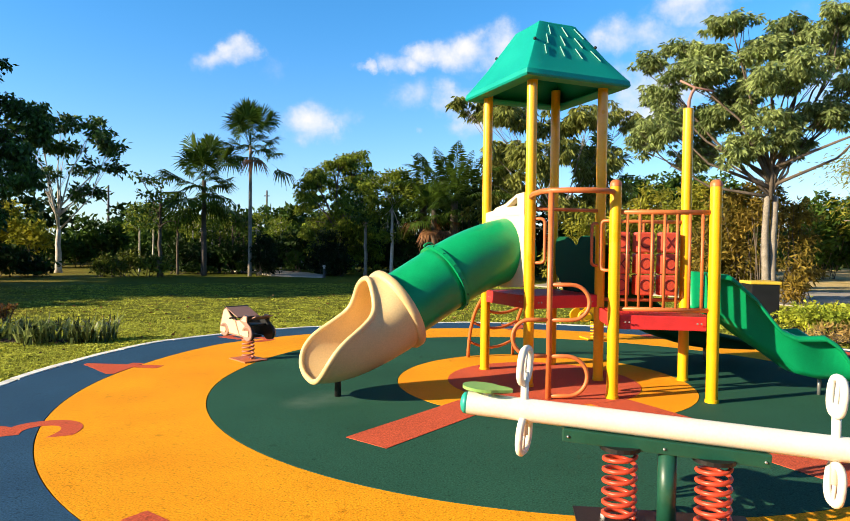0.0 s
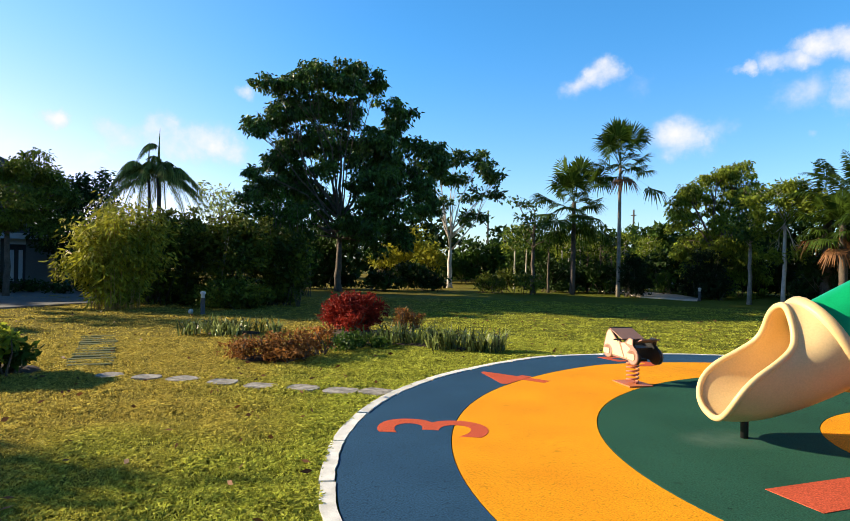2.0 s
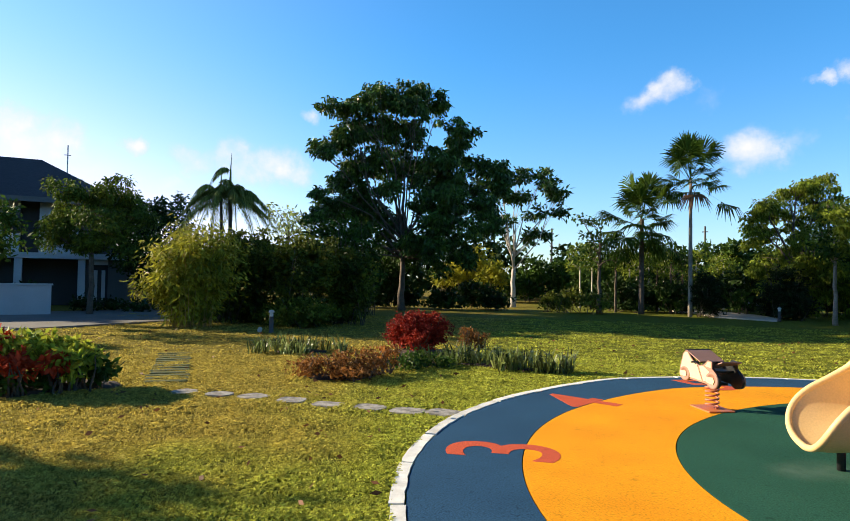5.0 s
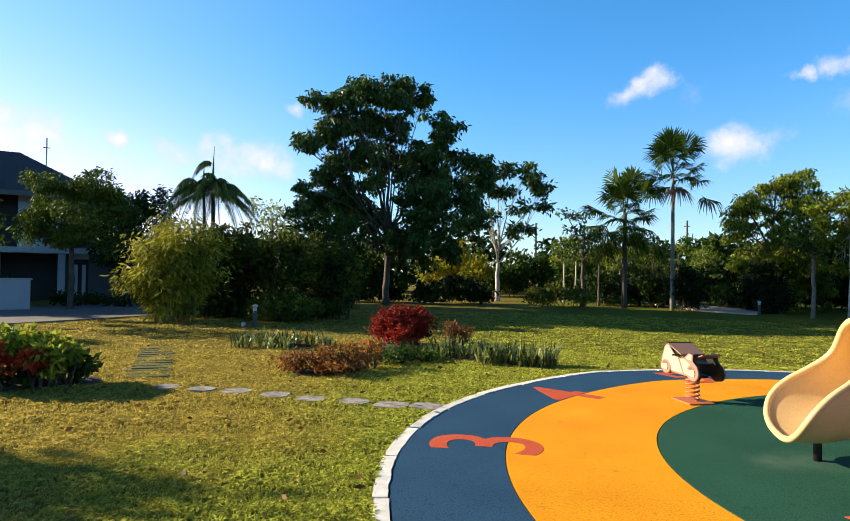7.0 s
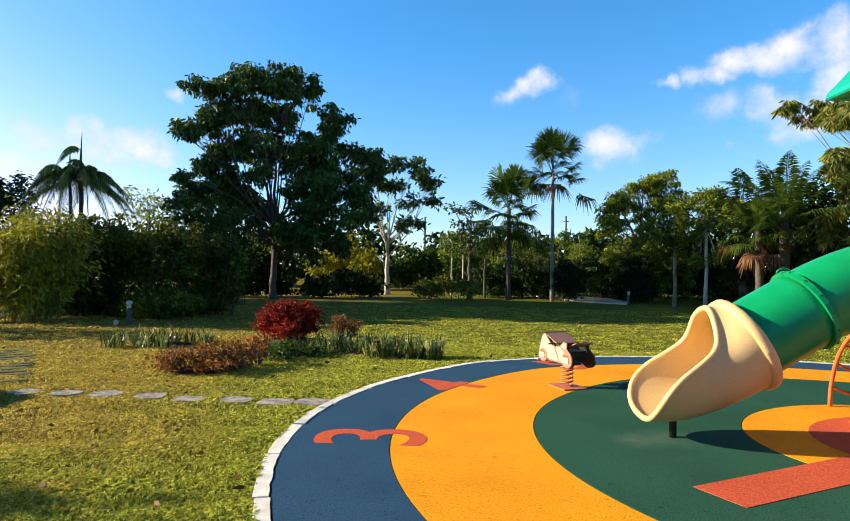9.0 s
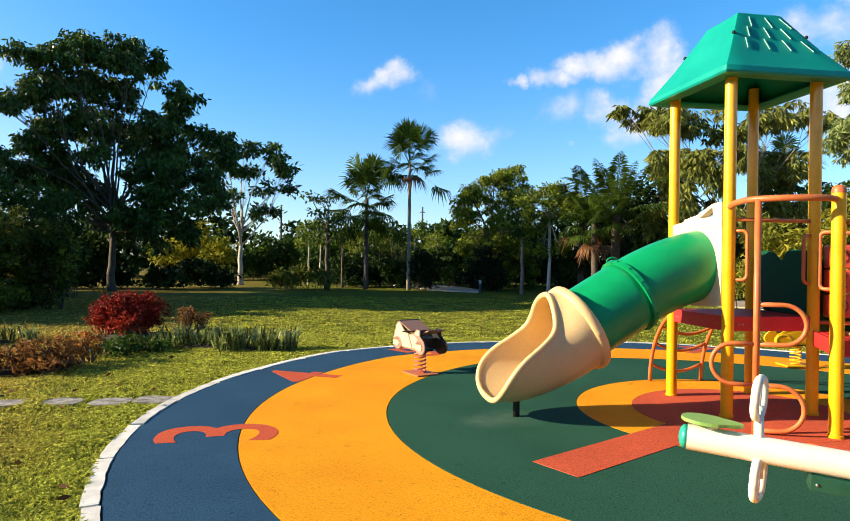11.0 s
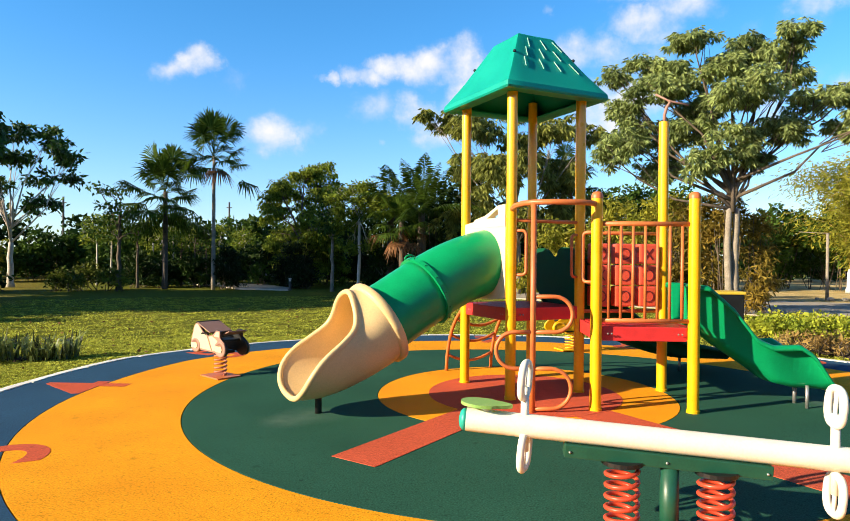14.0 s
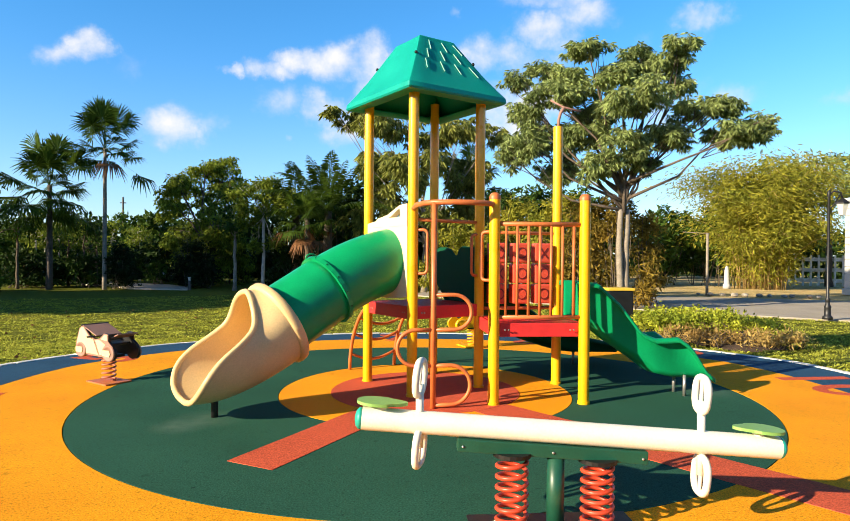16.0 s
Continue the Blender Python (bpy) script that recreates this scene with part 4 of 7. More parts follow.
def spart(name, bm, mat, label="", smooth=False, parent=None):
    bmesh.ops.transform(bm, matrix=Matrix.Translation(-sorg), verts=bm.verts)
    return part(name, bm, mat, parent or seesaw, label, smooth)


bm = bmesh.new()
tube(bm, [B0, B1], 0.068, 24, caps=True)
beam = spart("beam", bm, M["white_en"], "cream white steel beam", True)
beam.modifiers.new("edges", "EDGE_SPLIT").split_angle = radians(40)
for end, way in ((B0, -1), (B1, 1)):
    bm = bmesh.new()
    tube(bm, [end, end + bdir * way * 0.02, end + bdir * way * 0.035, end + bdir * way * 0.042], [0.066, 0.062, 0.045, 0.015], 20)
    spart("end_cap", bm, M["teal"], "teal plastic end cap", True, beam)


def on_beam(s):
    return B0 + bdir * s


frame_m = Matrix((bdir, b_side, b_up)).transposed().to_4x4()
bm = bmesh.new()
box(bm, (1.12, 0.11, 0.075), Matrix.Translation(on_beam(1.13) - b_up * 0.105) @ frame_m, 0.006)
bracket = spart("bracket", bm, M["green_en"], "dark green steel bracket")
for s in (0.60, 1.13, 1.66):
    bm = bmesh.new()
    q = on_beam(s) - b_up * 0.11 + b_side * 0.058
    bmesh.ops.create_uvsphere(bm, u_segments=8, v_segments=6, radius=0.008, matrix=Matrix.Translation(q))
    spart("bolt", bm, M["steel"], "", True, bracket)
bm = bmesh.new()
c = on_beam(1.15)
tube(bm, [(c.x, c.y, 0.0), (c.x, c.y, c.z - 0.14)], 0.052, 20)
spart("centre_post", bm, M["green_en"], "dark green centre post", True)
for s in (0.89, 1.40):
    q = on_beam(s)
    top = q.z - 0.145
    turns, pts = 6.5, []
    for k in range(int(turns * 20) + 1):
        a = k / 20 * math.tau
        f = k / (turns * 20)
        pts.append((q.x + 0.088 * math.cos(a), q.y + 0.088 * math.sin(a), 0.045 + (top - 0.055) * f))
    bm = bmesh.new()
    tube(bm, pts, 0.0135, 10)
    spring = spart("spring", bm, M["spring_red"], "red coil spring", True)
    bm = bmesh.new()
    lathe(bm, [(0, top - 0.012), (0.115, top - 0.012), (0.115, top + 0.012), (0, top + 0.012)], 20, Matrix.Translation((q.x, q.y, 0)))
    spart("spring_plate", bm, M["dark"], "", False, spring)
    for k in range(3):
        bm = bmesh.new()
        a = k * 2.1 + 0.4
        box(bm, (0.03, 0.05, 0.035), Matrix.Translation((q.x + 0.09 * math.cos(a), q.y + 0.09 * math.sin(a), 0.035)) @ Matrix.Rotation(a, 4, "Z"), 0.004)
        spart("spring_clamp", bm, M["steel"], "", False, spring)
bm = bmesh.new()
box(bm, (1.0, 0.42, 0.016), Matrix.Translation((c.x, c.y, TOP + 0.008)), 0.004)
spart("base_plate", bm, M["dark"], "dark steel base plate")


def handle_loop(centre, tall, wide, turn, name, label):
    """A rounded loop with a bar through its middle, square to the beam."""
    turned = Matrix.Rotation(radians(turn), 3, "Z") @ b_side
    bm = bmesh.new()
    pts = []
    for k in range(28):
        a = math.tau * k / 28
        cx_, cz_ = math.cos(a), math.sin(a)
        f = (abs(cx_) ** 2.6 + abs(cz_) ** 2.6) ** (-1 / 2.6)
        pts.append(centre + turned * (wide * f * cx_) + b_up * (tall * f * cz_))
    tube(bm, pts, 0.022, 10, closed=True)
    tube(bm, [centre - b_up * tall, centre + b_up * tall], 0.012, 10)
    return spart(name, bm, M["white_en"], label, True)


for s, low, high, turn in ((0.34, 0.52, 0.97, -17), (2.02, 0.36, 0.88, -1)):
    q = on_beam(s)
    bm = bmesh.new()
    tube(bm, [(q.x, q.y, low - 0.02), (q.x, q.y, high - 0.1)], 0.024, 12)
    spart("handle_stem", bm, M["white_en"], "white steel handle stem", True)
    handle_loop(Vector((q.x, q.y, high - 0.06)), 0.1, 0.085, turn, "hand_grip", "white hand grip loop")
    handle_loop(Vector((q.x, q.y, low - 0.02)), 0.105, 0.088, turn, "foot_rest", "white foot rest loop")

for s, z, way in ((0.12, 0.765, 1), (2.36, 0.615, -1)):
    q = on_beam(s)
    bm = bmesh.new()
    pts = []
    for k in range(32):
        a = math.tau * k / 32
        x = 0.15 * math.cos(a)
        # wide at the back, drawn in towards the handle
        y = 0.125 * math.sin(a) * (0.62 + 0.38 * (1 - math.cos(a)) / 2) * (1.0 if math.cos(a) < 0.3 else 0.82)
        pts.append((x * way, y * way))
    prism(bm, pts, -0.009, 0.009, Matrix.Translation((q.x, q.y, z)) @ frame_m)
    bmesh.ops.recalc_face_normals(bm, faces=bm.faces)
    seat = spart("seat", bm, M["lime"], "lime green seat board")
    bm = bmesh.new()
    tube(bm, [(q.x, q.y, q.z + 0.05), (q.x, q.y, z - 0.01)], 0.03, 12)
    spart("seat_bracket", bm, M["white_en"], "", True, seat)

# ---- spring riders ----
def spring_rider(label, x, y, heading, board, trim, group):
    """A car-shaped rocker: two side boards, seat and dash between them, on one coil spring."""
    t = thing("spring_rider", label, "spring rider", Matrix.Translation((x, y, TOP)) @ Matrix.Rotation(heading, 4, "Z"), group)
    bm = bmesh.new()
    box(bm, (0.44, 0.34, 0.025), Matrix.Translation((0, 0, 0.0125)), 0.005)
    part("base_plate", bm, M["yellow" if board == "yellow" else "copper"], t, "yellow base plate" if board == "yellow" else "faded red base plate")
    pts = [(0.075 * math.cos(k / 16 * math.tau), 0.075 * math.sin(k / 16 * math.tau), 0.035 + 0.29 * k / 88) for k in range(89)]
    bm = bmesh.new()
    tube(bm, pts, 0.013, 8)
    part("spring", bm, M["yellow" if board == "yellow" else "spring_rust"], t, "yellow coil spring" if board == "yellow" else "faded red coil spring", True)
    bm = bmesh.new()
    box(bm, (0.3, 0.24, 0.03), Matrix.Translation((0, 0, 0.34)), 0.006)
    part("spring_head", bm, M["dark"], t)
    shape = [(-0.34, 0.36), (-0.42, 0.42), (-0.43, 0.5), (-0.39, 0.62), (-0.36, 0.72), (-0.31, 0.77), (-0.26, 0.775), (-0.14, 0.65), (-0.02, 0.6), (0.08, 0.62), (0.17, 0.7), (0.25, 0.69), (0.25, 0.59), (0.34, 0.52), (0.37, 0.42), (0.28, 0.35)]
    stand = Matrix.Rotation(math.pi / 2, 4, "X")
    wheels = ((-0.31, 0.11), (0.26, 0.12))
    for s in (-1, 1):
        bm = bmesh.new()
        prism(bm, shape, -0.014, 0.014, Matrix.Translation((0, s * 0.15, 0)) @ stand)
        for wx, r in wheels:
            prism(bm, [(wx + r * math.cos(k * math.tau / 24), 0.42 + r * math.sin(k * math.tau / 24)) for k in range(24)], -0.015, 0.015, Matrix.Translation((0, s * 0.15, 0)) @ stand)
        bmesh.ops.recalc_face_normals(bm, faces=bm.faces)
        side = part("side_board", bm, M["dark" if trim == "brown_board" else trim], t, "dark backed side board")
        bm = bmesh.new()
        prism(bm, shape, -0.003, 0.003, Matrix.Translation((0, s * 0.167, 0)) @ stand)
        bmesh.ops.recalc_face_normals(bm, faces=bm.faces)
        part("outline_layer", bm, M[trim], side, "brown outline layer")
        # cream fields divided by a brown line
        for cut, field in (("rear", [(-0.33, 0.39), (-0.4, 0.45), (-0.4, 0.5), (-0.365, 0.62), (-0.335, 0.71), (-0.3, 0.75), (-0.26, 0.755), (-0.15, 0.64), (-0.05, 0.6), (0.06, 0.38)]), ("front", [(0.0, 0.585), (0.08, 0.6), (0.2, 0.54), (0.16, 0.4), (0.09, 0.38)]), ("tab", [(0.12, 0.61), (0.18, 0.68), (0.235, 0.675), (0.235, 0.6)])):
            bm = bmesh.new()
            prism(bm, field, -0.003, 0.003, Matrix.Translation((0, s * 0.173, 0)) @ stand)
            bmesh.ops.recalc_face_normals(bm, faces=bm.faces)
            part("painted_field", bm, M[board], side, "cream painted field")
        for wx, r in wheels:
            m_wheel = Matrix.Translation((wx, s * 0.165, 0.42)) @ Matrix.Rotation(-s * math.pi / 2, 4, "X")
            bm = bmesh.new()
            lathe(bm, [(0, 0.012), (r * 0.7, 0.012), (r * 0.72, 0.016), (r, 0.016), (r, 0.0)], 28, m_wheel)
            wheel = part("wheel", bm, M[trim], side, "brown ringed wheel", True)
            bm = bmesh.new()
            prism(bm, [(-r * 0.9, -r * 0.32), (r * 0.25, -r * 0.4), (r * 0.45, 0), (r * 0.25, r * 0.4), (-r * 0.9, r * 0.32)], 0.0165, 0.0205, m_wheel)
            bmesh.ops.recalc_face_normals(bm, faces=bm.faces)
            part("fender", bm, M[board], side, "cream fender")
    bm = bmesh.new()
    box(bm, (0.33, 0.33, 0.016), Matrix.Translation((-0.15, 0, 0.715)) @ Matrix.Rotation(radians(24), 4, "Y"), 0.005)
    part("bonnet_board", bm, M[trim], t, "brown sloping board")
    bm = bmesh.new()
    tube(bm, [(-0.3, -0.17, 0.785), (-0.3, 0.17, 0.785)], 0.012, 8)
    part("roof_bar", bm, M["dark"], t, "", True)
    bm = bmesh.new()
    box(bm, (0.24, 0.29, 0.03), Matrix.Translation((0.1, 0, 0.54)), 0.01)
    part("seat", bm, M["dark"], t, "black seat")
    bm = bmesh.new()
    box(bm, (0.18, 0.26, 0.018), Matrix.Translation((0.27, 0.02, 0.66)) @ Matrix.Rotation(radians(-24), 4, "Y"), 0.006)
    part("tail_board", bm, M[trim], t, "brown raised tail board")
    bm = bmesh.new()
    tube(bm, [(-0.1, -0.22, 0.63), (-0.1, 0.22, 0.63)], 0.014, 10)
    part("hand_bar", bm, M["dark"], t, "", True)
    # the body sits low and long on its spring
    for child in t.children_recursive:
        if child.name.split(".")[0] not in ("base_plate", "spring", "spring_head"):
            for v in child.data.vertices:
                v.co.x *= 1.08
                v.co.z = 0.34 + (v.co.z - 0.34) * 0.84
    return t


spring_rider("cream and brown car spring rider on red coil", -2.59, 8.06, radians(-38), "rider_cream", "brown_board", "spring riders")
spring_rider("yellow spring rider on a coil spring", 2.475, 11.2, radians(200), "yellow", "yellow", "spring riders")

# ---- plants ----
def rows_of(rng, n):
    v = rng.normal(size=(n, 3))
    return v / np.linalg.norm(v, axis=1, keepdims=True)


def leaf_faces(rng, at, way, length, width, vary=0.35):
    """Pointed leaves: base, side, tip, side."""
    n = len(at)
    way = way / np.maximum(np.linalg.norm(way, axis=1, keepdims=True), 1e-6)
    side = np.cross(way, rows_of(rng, n))
    side /= np.maximum(np.linalg.norm(side, axis=1, keepdims=True), 1e-6)
    ln = (length * (1 + vary * rng.uniform(-1, 1, n)))[:, None]
    wd = (width * (1 + vary * rng.uniform(-1, 1, n)))[:, None]
    mid = at + way * ln * 0.45
    return np.stack([at, mid + side * wd / 2, at + way * ln, mid - side * wd / 2], axis=1)


def leaf_cloud(rng, clumps, per_area, length, width, droop=0.3, puff=0.38, flat=1.0, tuft=0):
    """clumps: (x, y, z, rx, ry, rz). Leaves sit in small puffs spread through each clump, so the outline is ragged and has gaps.
    tuft: leaves that spring from one twig end, hanging outwards round it."""
    out = []
    for x, y, z, rx, ry, rz in clumps:
        r = np.array([rx, ry, rz])
        area = (rx * ry + rx * rz + ry * rz) / 3 * 12.6
        n = max(int(per_area * area), 40)
        k = max(int(area / (puff * puff * 3.0)), 5) if not tuft else max(n // tuft, 4)
        centres = rows_of(rng, k) * (rng.uniform(0.25, 1.0, k) ** 0.5)[:, None] * r
        pick = rng.integers(0, k, n)
        if tuft:
            spray = rows_of(rng, n) * np.array([1, 1, 0.6])
            at = np.array([x, y, z]) + centres[pick] + spray * length * 0.12
            way = spray + centres[pick] / r * 0.45 + np.array([0, 0, -droop])
        else:
            off = rows_of(rng, n) * (rng.uniform(0, 1, n) ** 0.5)[:, None] * puff * np.array([1, 1, 0.62 * flat]) * rng.uniform(0.6, 1.3, k)[pick][:, None]
            at = np.array([x, y, z]) + centres[pick] + off
            way = rows_of(rng, n) * 0.75 + off / puff * 0.6 + np.array([0, 0, -droop])
        out.append(leaf_faces(rng, at, way, length, width))
    return np.concatenate(out)


def split_pads(rng, solid, m, size=0.41):
    """Breaks each leaf mass into overlapping smaller ones."""
    pads = []
    for x, y, z, rx, ry, rz in solid:
        for d in rows_of(rng, m):
            f = rng.uniform(0.45, 0.95)
            s = rng.uniform(0.73, 1.27) * size
            pads.append((x + d[0] * rx * f, y + d[1] * ry * f, z + d[2] * rz * f, rx * s, ry * s, max(rz * s * 1.5, rx * s * 0.45)))
    return pads


def wobble_line(rng, a, b, n, amount):
    a, b = Vector(a), Vector(b)
    pts = []
    for k in range(n + 1):
        f = k / n
        p = a.lerp(b, f)
        w = amount * math.sin(f * math.pi)
        pts.append(p + Vector(rng.uniform(-1, 1, 3)) * w)
    return pts


def plant_axes(x, y, bearing):
    """Axes at a plant: across, away and up, for a bearing to the left of +y."""
    a = radians(bearing)
    right, away = Vector((math.cos(a), math.sin(a), 0)), Vector((-math.sin(a), math.cos(a), 0))
    return right, away


def tree(name, label, x, y, bearing, clumps, seed, bark="bark", leaf="leaf_mid", trunk_r=0.2, fork=0.45, density=42, length=0.26, width=0.1, droop=0.3, puff=0.42, lean=0.0, twin=False, flat=1.0, category="tree", base=0.0, split_z=None, gap=0.16, leader_r=0.72, limb=0.42, limb_bark=None, pads=0, tuft=0, pad_size=0.41):
    """clumps: (across, away, height, half width, half height) round the foot of the trunk."""
    rng = np.random.default_rng(seed)
    right, away = plant_axes(x, y, bearing)
    t = thing(name, label, category, (x, y, base))
    solid = [(right.x * u + away.x * d, right.y * u + away.y * d, z, ru, ru, rz) for u, d, z, ru, rz in clumps]
    top = max(c[2] for c in solid)
    low = min(c[2] - c[5] for c in solid)
    fz = split_z or max(low * 1.0, top * fork * 0.6)
    bm = bmesh.new()
    split = Vector((right.x * lean, right.y * lean, fz))
    for k in range(2 if twin else 1):
        off = right * (gap * (k * 2 - 1) if twin else 0) + away * (0.1 * k)
        line = wobble_line(rng, off - Vector((0, 0, 0.15)), split + off * 1.3, 6, trunk_r * 0.35)
        tube(bm, line, [trunk_r * (1.35 - 0.6 * i / 6) if i == 0 else trunk_r * (1.05 - 0.35 * i / 6) for i in range(7)], 10)
    if limb_bark:
        part("trunk", bm, M[bark], t, smooth=True)
        bm = bmesh.new()
    leader = Vector((split.x * 1.2, split.y * 1.2, fz + 0.55 * max(top - fz, 0)))
    tube(bm, wobble_line(rng, split - Vector((0, 0, 0.1)), leader, 5, trunk_r * 0.8), [trunk_r * leader_r * (1 - 0.14 * i) for i in range(6)], 8)
    for cx_, cy_, cz_, rx, ry, rz in solid:
        tip = Vector((cx_, cy_, cz_))
        rise = rng.uniform(0.0, 0.4) * max(min(cz_ - split.z, leader.z - split.z), 0)
        start = split.lerp(leader, min(rise / max(leader.z - split.z, 0.1), 0.9)) - Vector((0, 0, 0.05))
        bend = start.lerp(tip, 0.5) + Vector((0, 0, rng.uniform(-0.12, 0.1) * (tip - start).length)) + Vector(rng.uniform(-0.3, 0.3, 3))
        line = [start, start.lerp(bend, 0.5), bend, bend.lerp(tip, 0.55) + Vector(rng.uniform(-0.15, 0.15, 3)), tip]
        r0 = trunk_r * limb
        tube(bm, line, [r0, r0 * 0.8, r0 * 0.6, r0 * 0.42, r0 * 0.15], 7)
        for j in range(5):
            w = Vector(rows_of(rng, 1)[0])
            w = Vector((w.x * rx, w.y * ry, abs(w.z) * rz)) * 0.85
            s = line[2].lerp(tip, rng.uniform(0.1, 0.9))
            tube(bm, [s, s.lerp(tip + w, 0.5) + Vector(rng.uniform(-0.1, 0.1, 3)), tip + w], [r0 * 0.3, r0 * 0.2, r0 * 0.07], 5)
    part("branch_frame" if limb_bark else "trunk", bm, M[limb_bark or bark], t, smooth=True)
    masses = split_pads(rng, solid, pads, pad_size) if pads else solid
    quads("crown", leaf_cloud(rng, masses, density, length, width, droop, puff, flat, tuft), M[leaf], t)
    return t


def bush(name, label, x, y, bearing, clumps, seed, leaf="leaf_dark", density=60, length=0.2, width=0.09, droop=0.1, puff=0.3, stems=8, bark="bark", category="shrub", base=0.0):
    rng = np.random.default_rng(seed)
    right, away = plant_axes(x, y, bearing)
    t = thing(name, label, category, (x, y, base))
    solid = [(right.x * u + away.x * d, right.y * u + away.y * d, z, ru, ru * 0.8, rz) for u, d, z, ru, rz in clumps]
    bm = bmesh.new()
    for cx_, cy_, cz_, rx, ry, rz in solid:
        for j in range(stems):
            f = Vector((cx_ + rng.uniform(-0.6, 0.6) * rx, cy_ + rng.uniform(-0.6, 0.6) * ry, -0.08))
            tip = Vector((cx_ + rng.uniform(-0.8, 0.8) * rx, cy_ + rng.uniform(-0.8, 0.8) * ry, cz_ + rng.uniform(-0.2, 0.8) * rz))
            tube(bm, wobble_line(rng, f, tip, 3, 0.05), [0.02, 0.016, 0.012, 0.005], 5)
    part("stem_mass", bm, M[bark], t, smooth=True)["kind"] = "stuff"
    leaves = leaf_cloud(rng, solid, density, length, width, droop, puff)
    leaves = leaves[leaves[:, :, 2].min(axis=1) > 0.0]
    # a closed mass of larger leaves within
    inner = leaf_cloud(rng, [(a, b, c, d * 0.6, e * 0.6, f * 0.66) for a, b, c, d, e, f in solid], density * 0.5, length * 1.35, width * 1.9, 0.0, puff)
    inner = inner[inner[:, :, 2].min(axis=1) > 0.0]
    quads("leaves", np.concatenate([leaves, inner]), M[leaf], t)["kind"] = "stuff"
    return t


def fan_leaf(rng, foot, way, petiole, radius, blades=28, sag=0.35):
    """One fan palm leaf: pleated blades spread from the end of its stalk, their tips bent down."""
    way = way.normalized()
    side = way.cross(Vector((0, 0, 1)))
    side = side.normalized() if side.length > 0.05 else Vector((1, 0, 0))
    up = side.cross(way)
    hub = foot + way * petiole + Vector((0, 0, -0.06 * petiole))
    faces = []
    for k in range(blades):
        a = radians(-112 + 224 * k / (blades - 1)) + rng.uniform(-0.04, 0.04)
        d = way * math.cos(a) + side * math.sin(a) + up * 0.22 * math.cos(a * 2)
        d.normalize()
        ln = radius * (0.74 + 0.26 * math.cos(a * 0.7)) * rng.uniform(0.88, 1.1)
        mid = hub + d * ln * 0.58
        tip = hub + d * ln * 0.92 + Vector((0, 0, -sag * ln * rng.uniform(0.35, 1.1)))
        across = d.cross(up).normalized() * ln * 0.042
        faces.append([hub, mid + across, mid + (tip - mid) * 0.1, mid - across])
        faces.append([mid + across, tip + across * 0.12, tip - across * 0.12, mid - across])
    faces.append([foot - side * 0.02, hub - side * 0.014, hub + side * 0.014, foot + side * 0.02])
    return faces


def feather_leaf(rng, foot, way, length, sag, leaflet=0.45, count=26, hang=0.45):
    """One arching feather palm frond with hanging leaflets."""
    way = way.normalized()
    side = way.cross(Vector((0, 0, 1)))
    side = side.normalized() if side.length > 0.05 else Vector((1, 0, 0))
    pts = [foot + way * length * f + Vector((0, 0, -sag * length * f * f)) for f in np.linspace(0, 1, 9)]
    faces = []
    for a, b in zip(pts, pts[1:]):
        faces.append([a - side * 0.02, b - side * 0.015, b + side * 0.015, a + side * 0.02])
    for k in range(count):
        f = 0.12 + 0.88 * k / count
        i = min(int(f * 8), 7)
        p = pts[i].lerp(pts[i + 1], f * 8 - i)
        along = (pts[i + 1] - pts[i]).normalized()
        ln = leaflet * math.sin(math.pi * min(0.25 + f * 0.72, 1.0)) * rng.uniform(0.85, 1.15)
        for s in (-1, 1):
            d = (side * s * 0.75 + along * 0.6 + Vector((0, 0, -hang + rng.uniform(-0.2, 0.2)))).normalized()
            tip = p + d * ln + Vector((0, 0, -0.25 * ln))
            mid = p + d * ln * 0.5
            w = along * ln * 0.055
            faces.append([p, mid + w, tip, mid - w])
    return faces


